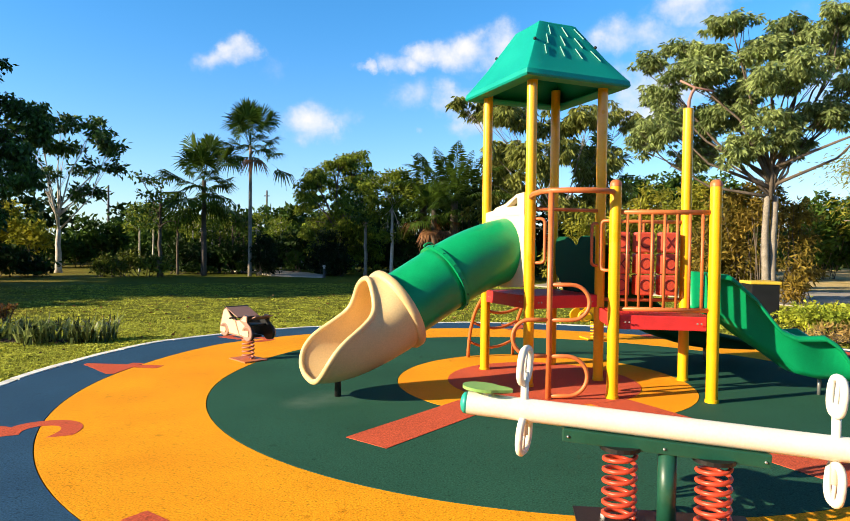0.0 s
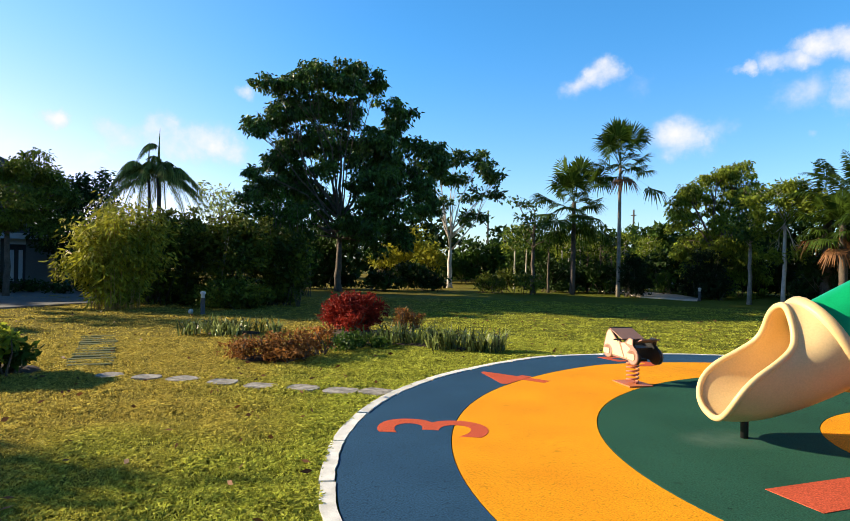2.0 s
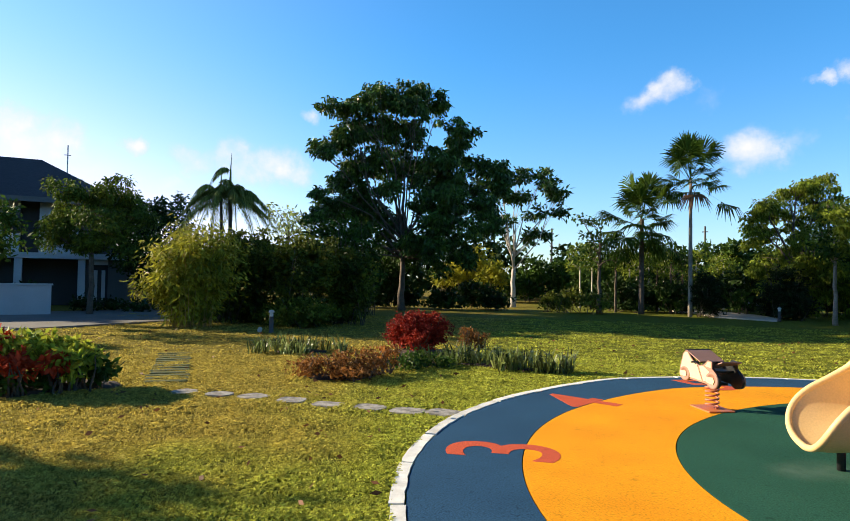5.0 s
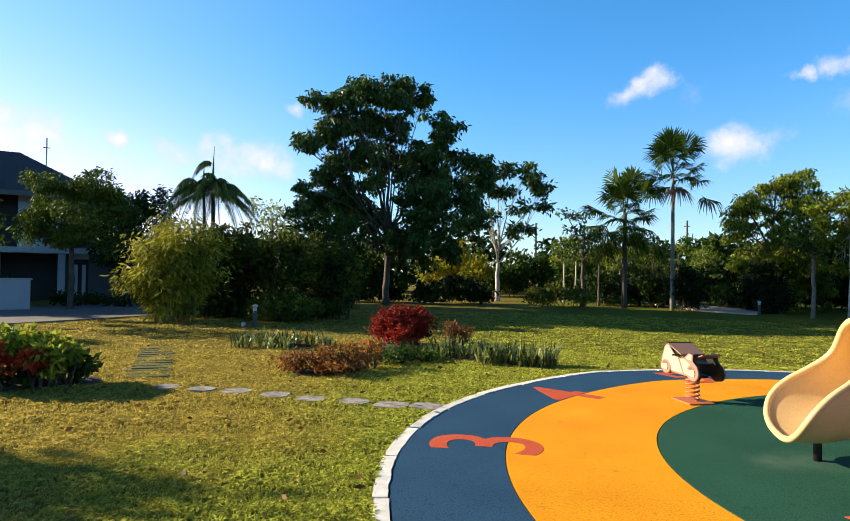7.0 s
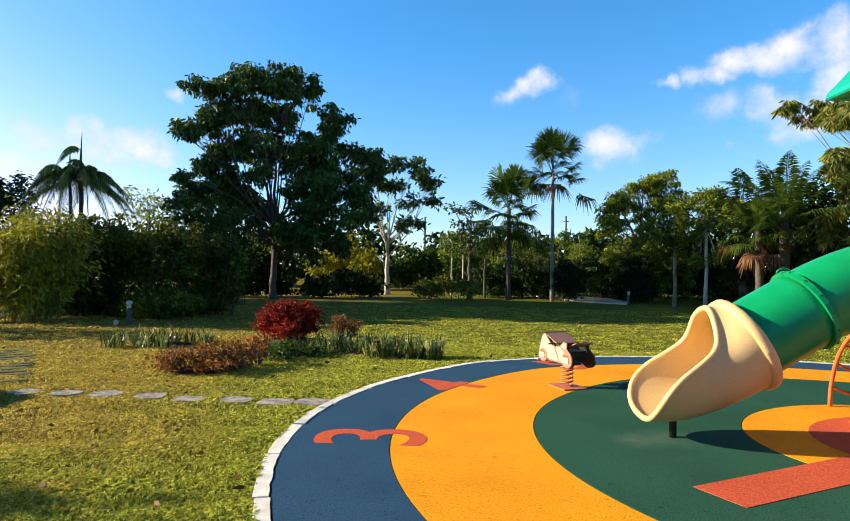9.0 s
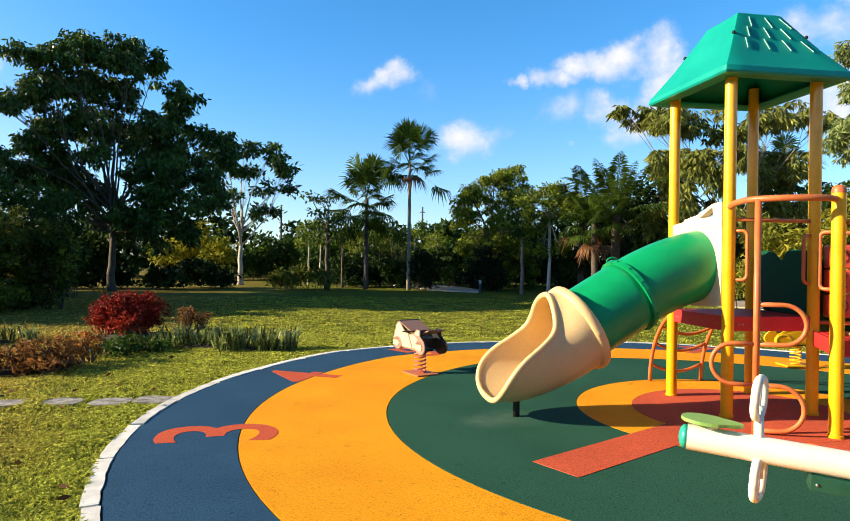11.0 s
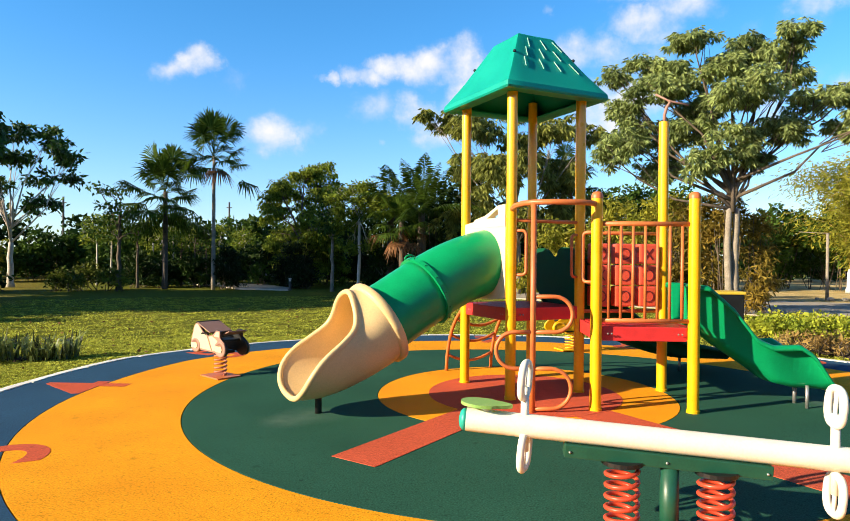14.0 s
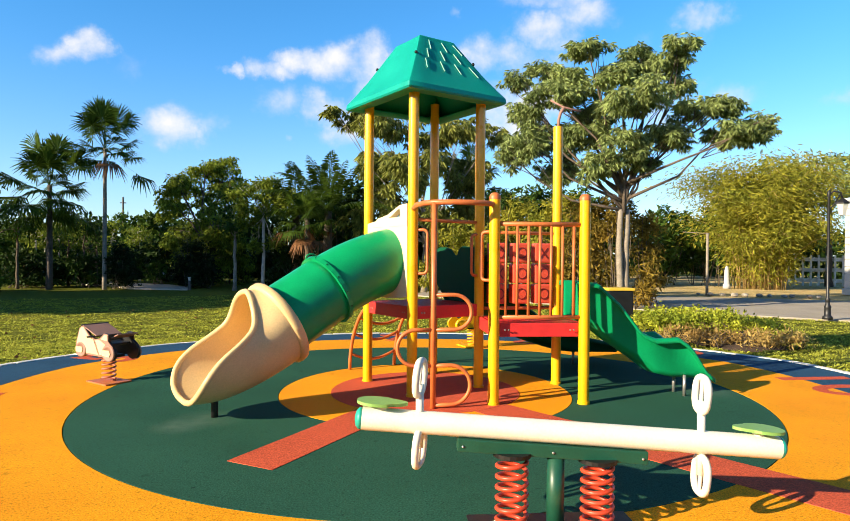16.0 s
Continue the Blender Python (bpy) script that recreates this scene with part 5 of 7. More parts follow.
def palm(name, label, x, y, height, seed, trunk_r=0.16, fan=True, fronds=26, size=1.2, dead=6, lean=(0, 0), base=0.0, sag=0.4, leaflet=0.28, low=-36, hang=0.45, high=82, leaf="leaf_palm", count=26, bark="bark_palm", spear=0.0, young=0):
    """spear: length of the closed young leaf that stands up from the crown; young: small fronds that open half way up it."""
    rng = np.random.default_rng(seed)
    t = thing(name, label, "palm tree", (x, y, base))
    topp = Vector((lean[0], lean[1], height))
    bm = bmesh.new()
    line = [Vector((lean[0] * f * f, lean[1] * f * f, height * f - 0.15 * (1 - f))) for f in np.linspace(0, 1, 12)]
    tube(bm, line, [trunk_r * (1.25 - 0.45 * i / 11) * (1.06 if i % 2 else 1.0) for i in range(12)], 12)
    part("trunk", bm, M[bark], t, smooth=True)
    faces, brown = [], []
    for k in range(fronds + dead):
        a = k * 2.399963 + rng.uniform(-0.2, 0.2)
        f = k / fronds
        old = k >= fronds
        el = radians(rng.uniform(-70, -18)) if old else radians(high - (high - low) * f + rng.uniform(-12, 12))
        way = Vector((math.cos(a) * math.cos(el), math.sin(a) * math.cos(el), math.sin(el)))
        foot = topp + Vector((0, 0, -0.15 * f))
        if fan:
            made = fan_leaf(rng, foot, way, size * rng.uniform(0.4, 1.08), size * rng.uniform(0.46, 0.68), sag=sag * 0.4 + 0.5 * f * f)
        else:
            made = feather_leaf(rng, foot, way, size * rng.uniform(0.85, 1.1), sag + 0.25 * max(f, 0), leaflet=size * leaflet, hang=hang, count=count)
        (brown if old else faces).extend(made)
    if spear:
        bm = bmesh.new()
        tube(bm, [topp - Vector((0, 0, 0.1)), topp + Vector((0, 0, spear * 0.35)), topp + Vector((0.02, 0, spear * 0.72)), topp + Vector((0.03, 0.02, spear))], [trunk_r * 0.8, trunk_r * 0.65, trunk_r * 0.25, 0.006], 8)
        part("spear_leaf", bm, M[leaf], t, "closed young leaf standing upright", True)
        for k in range(young):
            a = radians(205 + 75 * k)
            way = Vector((math.cos(a) * 0.65, math.sin(a) * 0.65, 0.75))
            faces.extend(feather_leaf(rng, topp + Vector((0, 0, spear * 0.6)), way, size * 0.5 / (1 + 0.4 * k), sag + 0.15, leaflet=size * leaflet * 0.75, hang=hang, count=count))
    quads("crown", np.array([[tuple(p) for p in q] for q in faces]), M[leaf], t)
    if brown:
        quads("dead_fronds", np.array([[tuple(p) for p in q] for q in brown]), M["leaf_dead"], t, "hanging brown dead fronds")
    return t


def bamboo(name, label, x, y, culms, height, reach, foot, seed, leaf="leaf_bamboo", per_culm=90, length=0.26, width=0.05, low=0.25, bare=0.03, squash=1.0, loose=0.3, core=0.3):
    """A clump of arching canes from one foot; leaves hang in sprays along each cane."""
    rng = np.random.default_rng(seed)
    t = thing(name, label, "bamboo", (x, y, 0))
    bm = bmesh.new()
    at, way = [], []
    for _ in range(culms):
        a = rng.uniform(0, math.tau)
        out = Vector((math.cos(a), math.sin(a) * squash, 0))
        far = rng.uniform(0.05, 1.0) ** 0.7
        base = out * foot * far + Vector((rng.normal() * 0.1, rng.normal() * 0.1, -0.08))
        h = height * rng.uniform(0.42, 1.0) * (1 - 0.2 * far)
        bend = 1.0 + 0.3 * far
        line = []
        for i in range(8):
            f = i / 7
            line.append(base + out * (reach - foot) * far * f ** 1.9 + Vector((0, 0, h * math.sin(f * math.pi / 2 * bend) / math.sin(math.pi / 2 * min(bend, 1.0)))))
        tube(bm, line, [bare * (1 - 0.11 * i) for i in range(8)], 5)
        for f in low + core * (1 - far) + (1 - low - core * (1 - far)) * rng.uniform(0, 1, per_culm) ** 0.8:
            i = min(int(f * 7), 6)
            p = line[i].lerp(line[i + 1], f * 7 - i)
            spread = np.clip(rng.normal(size=3), -1.5, 1.5) * loose * (0.45 + 0.6 * f)
            at.append((p.x + spread[0], p.y + spread[1], max(p.z + spread[2] * 0.7, 0.1)))
            way.append((spread[0] * 1.5 + rng.normal() * 0.5, spread[1] * 1.5 + rng.normal() * 0.5, rng.normal() * 0.4 - 0.55))
    part("stem_mass", bm, M["cane"], t, "straw coloured canes", True)["kind"] = "stuff"
    quads("leaves", leaf_faces(rng, np.array(at), np.array(way), length, width), M[leaf], t)["kind"] = "stuff"
    return t


# trees and tall shrubs: foot, bearing, then (across, away, height, half width, half height) of each leaf mass
# the layered tree: (across, height, half width, half height) of its tiers from the top down
TIERS = [(-2.83, 9.98, 1.32, 0.36), (-1.65, 10.42, 1.24, 0.55), (-0.41, 10.97, 1.32, 0.66), (1.02, 10.97, 1.15, 0.6), (1.65, 10.28, 0.69, 0.44), (0.55, 9.92, 1.15, 0.38), (-0.96, 9.54, 1.24, 0.44), (-4.4, 8.39, 0.88, 0.3), (-3.38, 8.55, 0.88, 0.33), (-3.93, 7.81, 0.66, 0.25), (2.88, 8.83, 0.93, 0.6), (2.2, 8.17, 1.15, 0.49), (-1.51, 8.77, 1.59, 0.66), (0.08, 8.99, 1.24, 0.66)]
TIERS += [(-2.12, 7.67, 1.7, 0.66), (-0.19, 7.34, 1.7, 0.82), (1.79, 6.98, 1.43, 0.77), (3.65, 7.34, 0.82, 0.49), (-3.05, 6.52, 1.24, 0.55), (-3.65, 5.55, 0.95, 0.33), (-1.65, 5.97, 1.81, 0.82), (0.69, 5.69, 1.92, 0.93), (3.02, 5.89, 1.54, 0.88), (4.53, 6.71, 0.77, 0.6), (-3.43, 5.14, 1.26, 0.47), (-1.51, 4.51, 1.54, 0.71)]
TIERS += [(0.69, 4.15, 1.92, 0.88), (2.88, 4.43, 1.54, 0.88), (4.04, 5.14, 0.99, 0.71), (-4.26, 4.7, 0.77, 0.33), (-0.41, 3.06, 1.51, 0.71), (2.06, 3.06, 1.54, 0.77), (3.57, 3.28, 1.04, 0.71), (-2.61, 3.55, 1.1, 0.6)]
tier_rng = np.random.default_rng(111)
tree("broadleaf_tree", "tall dark broadleaf tree with layered crown", -22.93, 21.73, 47.0, [(u, tier_rng.uniform(-1.5, 1.5), z, ru, rz * 1.25) for u, z, ru, rz in TIERS], 11, bark="bark", leaf="leaf_tall", trunk_r=0.18, density=100, length=0.24, width=0.1, droop=0.85, puff=0.28, pads=6, split_z=2.4, limb=0.3)
tree("broadleaf_tree", "open crowned tree with forked white trunk", -22.36, 30.28, 37.0, [(1.49, 0.00, 7.56, 1.12, 0.46), (0.04, 0.76, 7.86, 1.06, 0.46), (2.42, -0.62, 6.84, 0.86, 0.40), (-0.91, 0.34, 8.16, 0.86, 0.46), (2.64, -0.19, 6.55, 0.59, 0.46), (1.74, 0.00, 5.58, 0.99, 0.40), (1.15, 0.67, 4.19, 0.93, 0.40), (-1.15, -0.62, 6.78, 0.86, 0.59), (0.31, 0.45, 6.62, 1.12, 0.46), (-1.71, -0.21, 7.27, 0.66, 0.46), (-0.63, 0.00, 5.15, 0.86, 0.40)], 12, bark="bark_white", leaf="leaf_tall", trunk_r=0.16, density=50, length=0.3, width=0.12, puff=0.28, pads=6, split_z=2.2, leader_r=0.45, limb=0.3)
tree("broadleaf_tree", "slender young tree with thin pale trunk", -16.25, 29.50, 29.5, [(-0.87, 0.00, 4.87, 0.47, 0.24), (-0.17, 0.47, 4.64, 0.65, 0.27), (0.06, -0.72, 3.78, 1.01, 0.44), (-0.57, 0.43, 2.93, 1.06, 0.59), (0.67, -0.23, 2.79, 0.71, 0.53)], 13, bark="bark", leaf="leaf_mid", trunk_r=0.12, density=30, length=0.24, width=0.1)
palm("palm_tree", "tall fan palm with slender trunk", -11.94, 30.47, 6.55, 21, trunk_r=0.085, fronds=31, size=1.72, dead=1, sag=0.3, low=-34, high=90, bark="bark_pale")
palm("palm_tree", "stout fan palm with drooping leaves", -14.41, 30.46, 4.8, 22, trunk_r=0.12, fronds=35, size=1.9, dead=0, sag=0.38, low=-58, high=90)
tree("broadleaf_tree", "dense bright green tree", -8.27, 34.74, 14.1, [(-0.23, 0.00, 6.23, 1.06, 0.44), (0.80, 0.63, 6.55, 0.88, 0.50), (-1.39, -0.77, 5.50, 1.06, 0.69), (-0.16, 0.58, 4.84, 1.44, 0.88), (-1.53, -0.32, 4.06, 1.00, 0.81), (1.17, 0.00, 5.33, 0.69, 0.75), (-0.84, 0.99, 2.92, 1.38, 1.06), (0.54, -0.81, 3.25, 1.13, 1.25), (-1.38, 0.33, 2.48, 0.81, 0.75), (0.13, -0.50, 1.33, 1.57, 1.10), (1.25, 0.00, 1.63, 1.25, 1.25)], 14, leaf="leaf_bright", trunk_r=0.2, density=130, length=0.2, width=0.075, droop=0.9, puff=0.34, pads=6)
tree("broadleaf_tree", "small tree with crooked white trunk", -4.46, 29.43, 9.5, [(-0.39, 0.00, 4.58, 0.89, 0.47), (0.34, 0.53, 4.78, 0.73, 0.42), (-0.96, -0.49, 3.99, 0.68, 0.57), (0.22, 0.35, 3.95, 0.89, 0.42), (1.07, -0.17, 4.37, 0.52, 0.42), (-0.73, 0.00, 3.25, 0.57, 0.37), (-0.27, 0.38, 2.02, 0.52, 0.21), (0.48, -0.23, 2.20, 0.31, 0.16)], 15, bark="bark_white", leaf="leaf_bright", trunk_r=0.085, density=110, length=0.19, width=0.085, puff=0.28, pads=6, split_z=3.4, leader_r=0.5, limb=0.3)
palm("palm_tree", "dark feather palm in a grove", -1.5, 29.4, 3.7, 23, trunk_r=0.2, fan=False, fronds=18, size=4.9, dead=0, sag=0.34, low=22, high=84, leaflet=0.125, hang=0.25, count=52)
palm("palm_tree", "feather palm with arching fronds", -3.1, 30.6, 3.6, 24, trunk_r=0.2, fan=False, fronds=15, size=4.6, dead=0, sag=0.45, low=25, high=78, leaflet=0.125, hang=0.25, count=50)
palm("palm_tree", "low fan palm with brown dead fronds", -2.3, 28.6, 3.3, 25, trunk_r=0.14, fronds=34, size=1.2, dead=7, sag=0.4, low=-30, lean=(-0.08, -0.01))
palm("palm_tree", "fan palm behind the tower", 5.72, 33.52, 5.82, 26, trunk_r=0.12, fronds=30, size=1.3, dead=2, lean=(-0.05, 0.01))
tree("broadleaf_tree", "tall tree with drooping narrow leaves", 3.04, 29.80, -4.9, [(-4.35, 0.00, 8.55, 0.68, 0.26), (-3.34, 0.75, 8.21, 1.04, 0.42), (-2.19, -0.94, 7.73, 1.30, 0.68), (-0.40, 0.57, 7.63, 1.43, 0.83), (1.66, -0.43, 7.77, 1.36, 0.78), (3.45, 0.00, 7.50, 0.68, 0.42), (-2.44, 0.90, 6.05, 1.25, 0.99), (-0.64, -1.03, 5.57, 1.43, 1.04), (1.68, 0.54, 5.84, 1.36, 0.99), (-2.17, -0.33, 4.26, 1.04, 0.83), (0.15, 0.00, 3.77, 1.30, 0.89), (2.20, 0.83, 4.17, 1.15, 0.89), (-1.64, -0.75, 2.73, 1.04, 0.89), (-3.17, 0.35, 2.96, 0.89, 1.04)], 16, bark="bark_pale", leaf="leaf_olive", trunk_r=0.15, density=105, length=0.32, width=0.075, droop=1.1, puff=0.45, limb=0.3, pads=12, pad_size=0.32, tuft=10)
tree("broadleaf_tree", "spreading tree with pale twin trunk and drooping leaves", 8.20, 18.44, -22.6, [(-3.30, 0.00, 7.28, 0.59, 0.24), (-2.40, 0.53, 7.62, 0.73, 0.31), (-1.10, -0.53, 7.91, 0.73, 0.28), (-1.50, 0.42, 7.07, 1.04, 0.49), (-0.07, -0.32, 7.14, 1.01, 0.45), (1.09, 0.00, 7.39, 0.83, 0.35), (1.53, 0.33, 6.84, 0.45, 0.28), (0.41, -0.88, 6.21, 1.22, 0.52), (2.19, 0.36, 5.99, 0.90, 0.38), (3.39, -0.29, 5.39, 0.90, 0.42), (2.76, 0.00, 6.09, 0.59, 0.28), (-2.70, 0.73, 5.60, 1.01, 0.49), (-3.36, -0.43, 4.77, 0.59, 0.45), (-1.16, 0.46, 5.55, 1.15, 0.56), (-0.04, -0.28, 4.93, 0.87, 0.52), (1.33, 0.00, 5.18, 0.90, 0.42), (-1.95, 0.58, 4.57, 0.80, 0.56), (-0.75, -0.45, 4.38, 0.63, 0.45), (0.51, 0.21, 4.50, 0.52, 0.38)] + [(-2.1, -0.5, 6.55, 0.85, 0.4), (-0.9, 0.6, 6.2, 0.8, 0.4), (1.5, -0.5, 7.75, 0.6, 0.3), (0.4, 0.4, 7.85, 0.6, 0.28), (-3.0, 0.2, 6.3, 0.6, 0.35), (2.9, 0.4, 5.2, 0.7, 0.3), (-2.9, -0.3, 5.1, 0.7, 0.4)], 17, bark="bark_pale", leaf="leaf_pale", trunk_r=0.11, density=235, length=0.18, width=0.046, droop=0.85, puff=0.34, pads=22, pad_size=0.27, tuft=7, twin=True, split_z=3.1, gap=0.075, leader_r=0.6, limb=0.5, limb_bark="bark")
bush("bamboo_thicket", "tall straw green thicket beside the tower", 8.95, 20.30, -22.5, [(-0.98, 0.00, 2.83, 0.84, 1.07), (0.59, 0.52, 2.28, 0.73, 1.15), (-0.19, -0.47, 3.01, 0.65, 0.77), (-0.70, 0.37, 1.10, 0.92, 0.96), (0.69, -0.21, 0.85, 0.65, 0.77), (-1.59, 0.00, 1.55, 0.77, 1.15)], 31, leaf="leaf_thicket", density=170, length=0.2, width=0.045, droop=0.4, puff=0.3)
bush("bamboo_thicket", "sunlit thicket behind the tower", 5.14, 24.50, -10.7, [(-0.87, 0.00, 2.35, 1.13, 0.91), (0.84, 0.75, 2.15, 1.04, 1.30), (2.09, -0.63, 2.37, 0.87, 1.30), (-0.43, 0.52, 1.07, 1.30, 0.87), (1.69, -0.42, 0.88, 1.30, 0.87), (-1.72, 0.00, 1.06, 1.09, 0.87), (1.25, 0.69, 3.21, 0.96, 0.74), (2.70, -0.72, 3.21, 1.00, 0.87), (3.42, 0.35, 2.58, 0.87, 1.09)], 32, leaf="leaf_bamboo", density=120, length=0.22, width=0.055, droop=0.4)
bush("far_shrubs", "dark trees beyond the road", 19.05, 37.68, -26.2, [(-0.34, 0.00, 3.55, 1.46, 1.31), (0.75, 1.16, 2.87, 1.61, 1.83), (-0.96, -1.16, 1.86, 1.61, 1.24), (1.82, 0.58, 2.54, 1.46, 1.68), (2.71, -0.42, 3.19, 1.31, 1.83)], 33, leaf="leaf_mid", density=50, length=0.3, width=0.14, puff=0.5)
bamboo("bamboo_grove", "golden bamboo grove across the road", 22.14, 33.68, 150, 8.0, 5.4, 1.5, 34, per_culm=370, length=0.3, width=0.06, low=0.03, bare=0.022, loose=0.58, core=0.26)
tree("broadleaf_tree", "silvery tree behind the bamboo", 28.50, 36.57, -37.4, [(-0.93, 0.00, 7.32, 1.60, 0.88), (0.48, 1.15, 7.56, 1.60, 1.04), (1.57, -1.15, 6.50, 1.60, 1.60), (-2.69, 0.58, 7.44, 1.44, 0.80), (-0.06, -0.64, 5.94, 2.00, 1.20)], 18, leaf="leaf_pale", density=24, length=0.35, width=0.12)
bamboo("bamboo_clump", "yellow green bamboo clump at the roadside", -18.15, 8.5, 90, 3.55, 1.35, 0.55, 35, leaf="leaf_clump", per_culm=165, length=0.2, width=0.052, low=0.1, bare=0.012, loose=0.27, core=0.0)
bush("hedge", "tall dark clipped hedge", -18.22, 11.51, 58.2, [(-1.40, 0.00, 1.95, 1.05, 1.19), (-0.45, 0.80, 1.95, 1.11, 1.22), (0.70, -0.85, 1.9, 1.19, 1.19), (1.88, 0.42, 1.75, 1.05, 1.19), (2.76, -0.17, 1.4, 0.7, 1.15), (-1.86, 0.00, 1.08, 0.69, 1.26), (-1.04, 0.96, 0.46, 1.34, 0.65), (0.72, -1.10, 0.37, 1.53, 0.65), (2.17, 0.38, 0.47, 0.96, 0.65)], 36, leaf="leaf_hedge", density=300, length=0.13, width=0.065, puff=0.2)
tree("broadleaf_tree", "round crowned street tree by the house", -25.34, 7.87, 72.9, [(-0.25, 0.00, 4.35, 1.3, 0.55), (-0.7, 0.76, 3.55, 1.0, 0.7), (0.6, -0.93, 4.00, 1.4, 0.75), (-0.39, 0.58, 3.05, 1.5, 0.66), (1.3, -0.27, 3.2, 1.0, 0.85), (-1.2, 0.00, 2.95, 0.5, 0.4), (1.7, 0.4, 4.0, 0.9, 0.6)], 19, leaf="leaf_street", trunk_r=0.11, density=190, length=0.15, width=0.06, droop=0.7, puff=0.3, pads=6)
tree("broadleaf_tree", "dark tree beside the house", -29.28, 11.71, 68.4, [(-0.53, 0.00, 4.54, 1.34, 0.67), (0.84, 0.76, 4.70, 1.06, 0.72), (-0.72, -0.92, 3.17, 1.28, 1.11), (0.64, 0.51, 3.22, 1.28, 1.28), (-0.13, -0.39, 1.95, 1.22, 0.83)], 20, leaf="leaf_dark", trunk_r=0.16, density=90, length=0.2, width=0.09)
palm("palm_tree", "slim feather palm with arching fronds and upright spear", -23.39, 12.55, 4.65, 27, trunk_r=0.085, fan=False, fronds=14, size=3.5, dead=0, sag=1.05, leaflet=0.12, low=22, high=72, hang=0.7, leaf="leaf_olive", count=95, lean=(-0.05, -0.09), spear=1.95, young=2)
tree("broadleaf_tree", "thin silvery tree behind the hedge", -31.48, 20.49, 57.2, [(-0.70, 0.00, 5.32, 0.86, 0.59), (0.54, 0.71, 5.05, 0.99, 0.86), (-0.07, -0.86, 4.23, 1.19, 0.73), (1.33, 0.40, 4.76, 0.99, 0.79)], 41, leaf="leaf_pale", density=16, length=0.3, width=0.1, trunk_r=0.1)
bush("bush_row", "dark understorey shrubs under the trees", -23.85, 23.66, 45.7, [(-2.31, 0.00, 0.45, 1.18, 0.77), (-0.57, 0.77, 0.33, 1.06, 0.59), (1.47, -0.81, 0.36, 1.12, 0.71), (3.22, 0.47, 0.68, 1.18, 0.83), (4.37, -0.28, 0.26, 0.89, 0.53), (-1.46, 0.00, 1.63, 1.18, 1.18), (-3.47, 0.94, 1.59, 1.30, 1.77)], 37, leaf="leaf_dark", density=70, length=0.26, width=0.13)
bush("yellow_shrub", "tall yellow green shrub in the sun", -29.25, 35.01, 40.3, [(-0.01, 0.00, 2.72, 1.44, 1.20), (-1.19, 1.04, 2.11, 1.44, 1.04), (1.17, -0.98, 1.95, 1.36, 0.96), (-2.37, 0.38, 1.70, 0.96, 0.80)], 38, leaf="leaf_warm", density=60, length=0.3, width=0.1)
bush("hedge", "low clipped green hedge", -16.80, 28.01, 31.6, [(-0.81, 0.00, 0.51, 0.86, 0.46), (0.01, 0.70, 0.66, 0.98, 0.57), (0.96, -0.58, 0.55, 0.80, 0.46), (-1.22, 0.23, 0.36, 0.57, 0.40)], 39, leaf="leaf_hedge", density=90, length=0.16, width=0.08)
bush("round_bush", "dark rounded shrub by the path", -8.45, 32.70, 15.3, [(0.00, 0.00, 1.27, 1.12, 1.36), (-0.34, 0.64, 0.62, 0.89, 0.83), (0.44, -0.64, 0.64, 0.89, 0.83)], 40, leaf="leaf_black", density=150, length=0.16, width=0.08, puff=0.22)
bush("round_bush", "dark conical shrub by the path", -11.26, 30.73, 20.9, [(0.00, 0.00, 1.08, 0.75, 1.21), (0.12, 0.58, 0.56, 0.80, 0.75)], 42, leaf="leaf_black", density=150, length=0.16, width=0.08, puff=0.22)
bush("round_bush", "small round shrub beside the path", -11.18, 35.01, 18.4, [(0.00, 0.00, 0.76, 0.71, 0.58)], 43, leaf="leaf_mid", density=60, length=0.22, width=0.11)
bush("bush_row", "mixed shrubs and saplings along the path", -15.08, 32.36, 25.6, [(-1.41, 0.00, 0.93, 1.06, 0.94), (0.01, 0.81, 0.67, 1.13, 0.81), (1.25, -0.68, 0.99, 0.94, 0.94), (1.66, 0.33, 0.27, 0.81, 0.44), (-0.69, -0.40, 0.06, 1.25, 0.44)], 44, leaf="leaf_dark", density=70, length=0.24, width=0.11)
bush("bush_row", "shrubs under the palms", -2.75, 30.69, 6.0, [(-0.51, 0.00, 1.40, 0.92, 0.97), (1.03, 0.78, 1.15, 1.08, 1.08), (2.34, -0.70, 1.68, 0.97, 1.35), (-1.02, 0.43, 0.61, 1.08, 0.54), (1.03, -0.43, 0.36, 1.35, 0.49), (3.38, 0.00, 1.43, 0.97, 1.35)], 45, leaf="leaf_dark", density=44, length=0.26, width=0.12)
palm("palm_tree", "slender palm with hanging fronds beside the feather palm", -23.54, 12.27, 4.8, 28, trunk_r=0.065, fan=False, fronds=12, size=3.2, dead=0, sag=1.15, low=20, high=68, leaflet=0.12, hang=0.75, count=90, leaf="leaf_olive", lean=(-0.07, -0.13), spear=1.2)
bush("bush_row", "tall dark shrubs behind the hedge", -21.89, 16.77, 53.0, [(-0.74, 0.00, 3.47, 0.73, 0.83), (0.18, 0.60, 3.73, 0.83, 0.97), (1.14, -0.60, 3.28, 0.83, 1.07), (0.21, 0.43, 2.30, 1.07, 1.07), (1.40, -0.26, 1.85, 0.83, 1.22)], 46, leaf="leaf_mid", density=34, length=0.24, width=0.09)
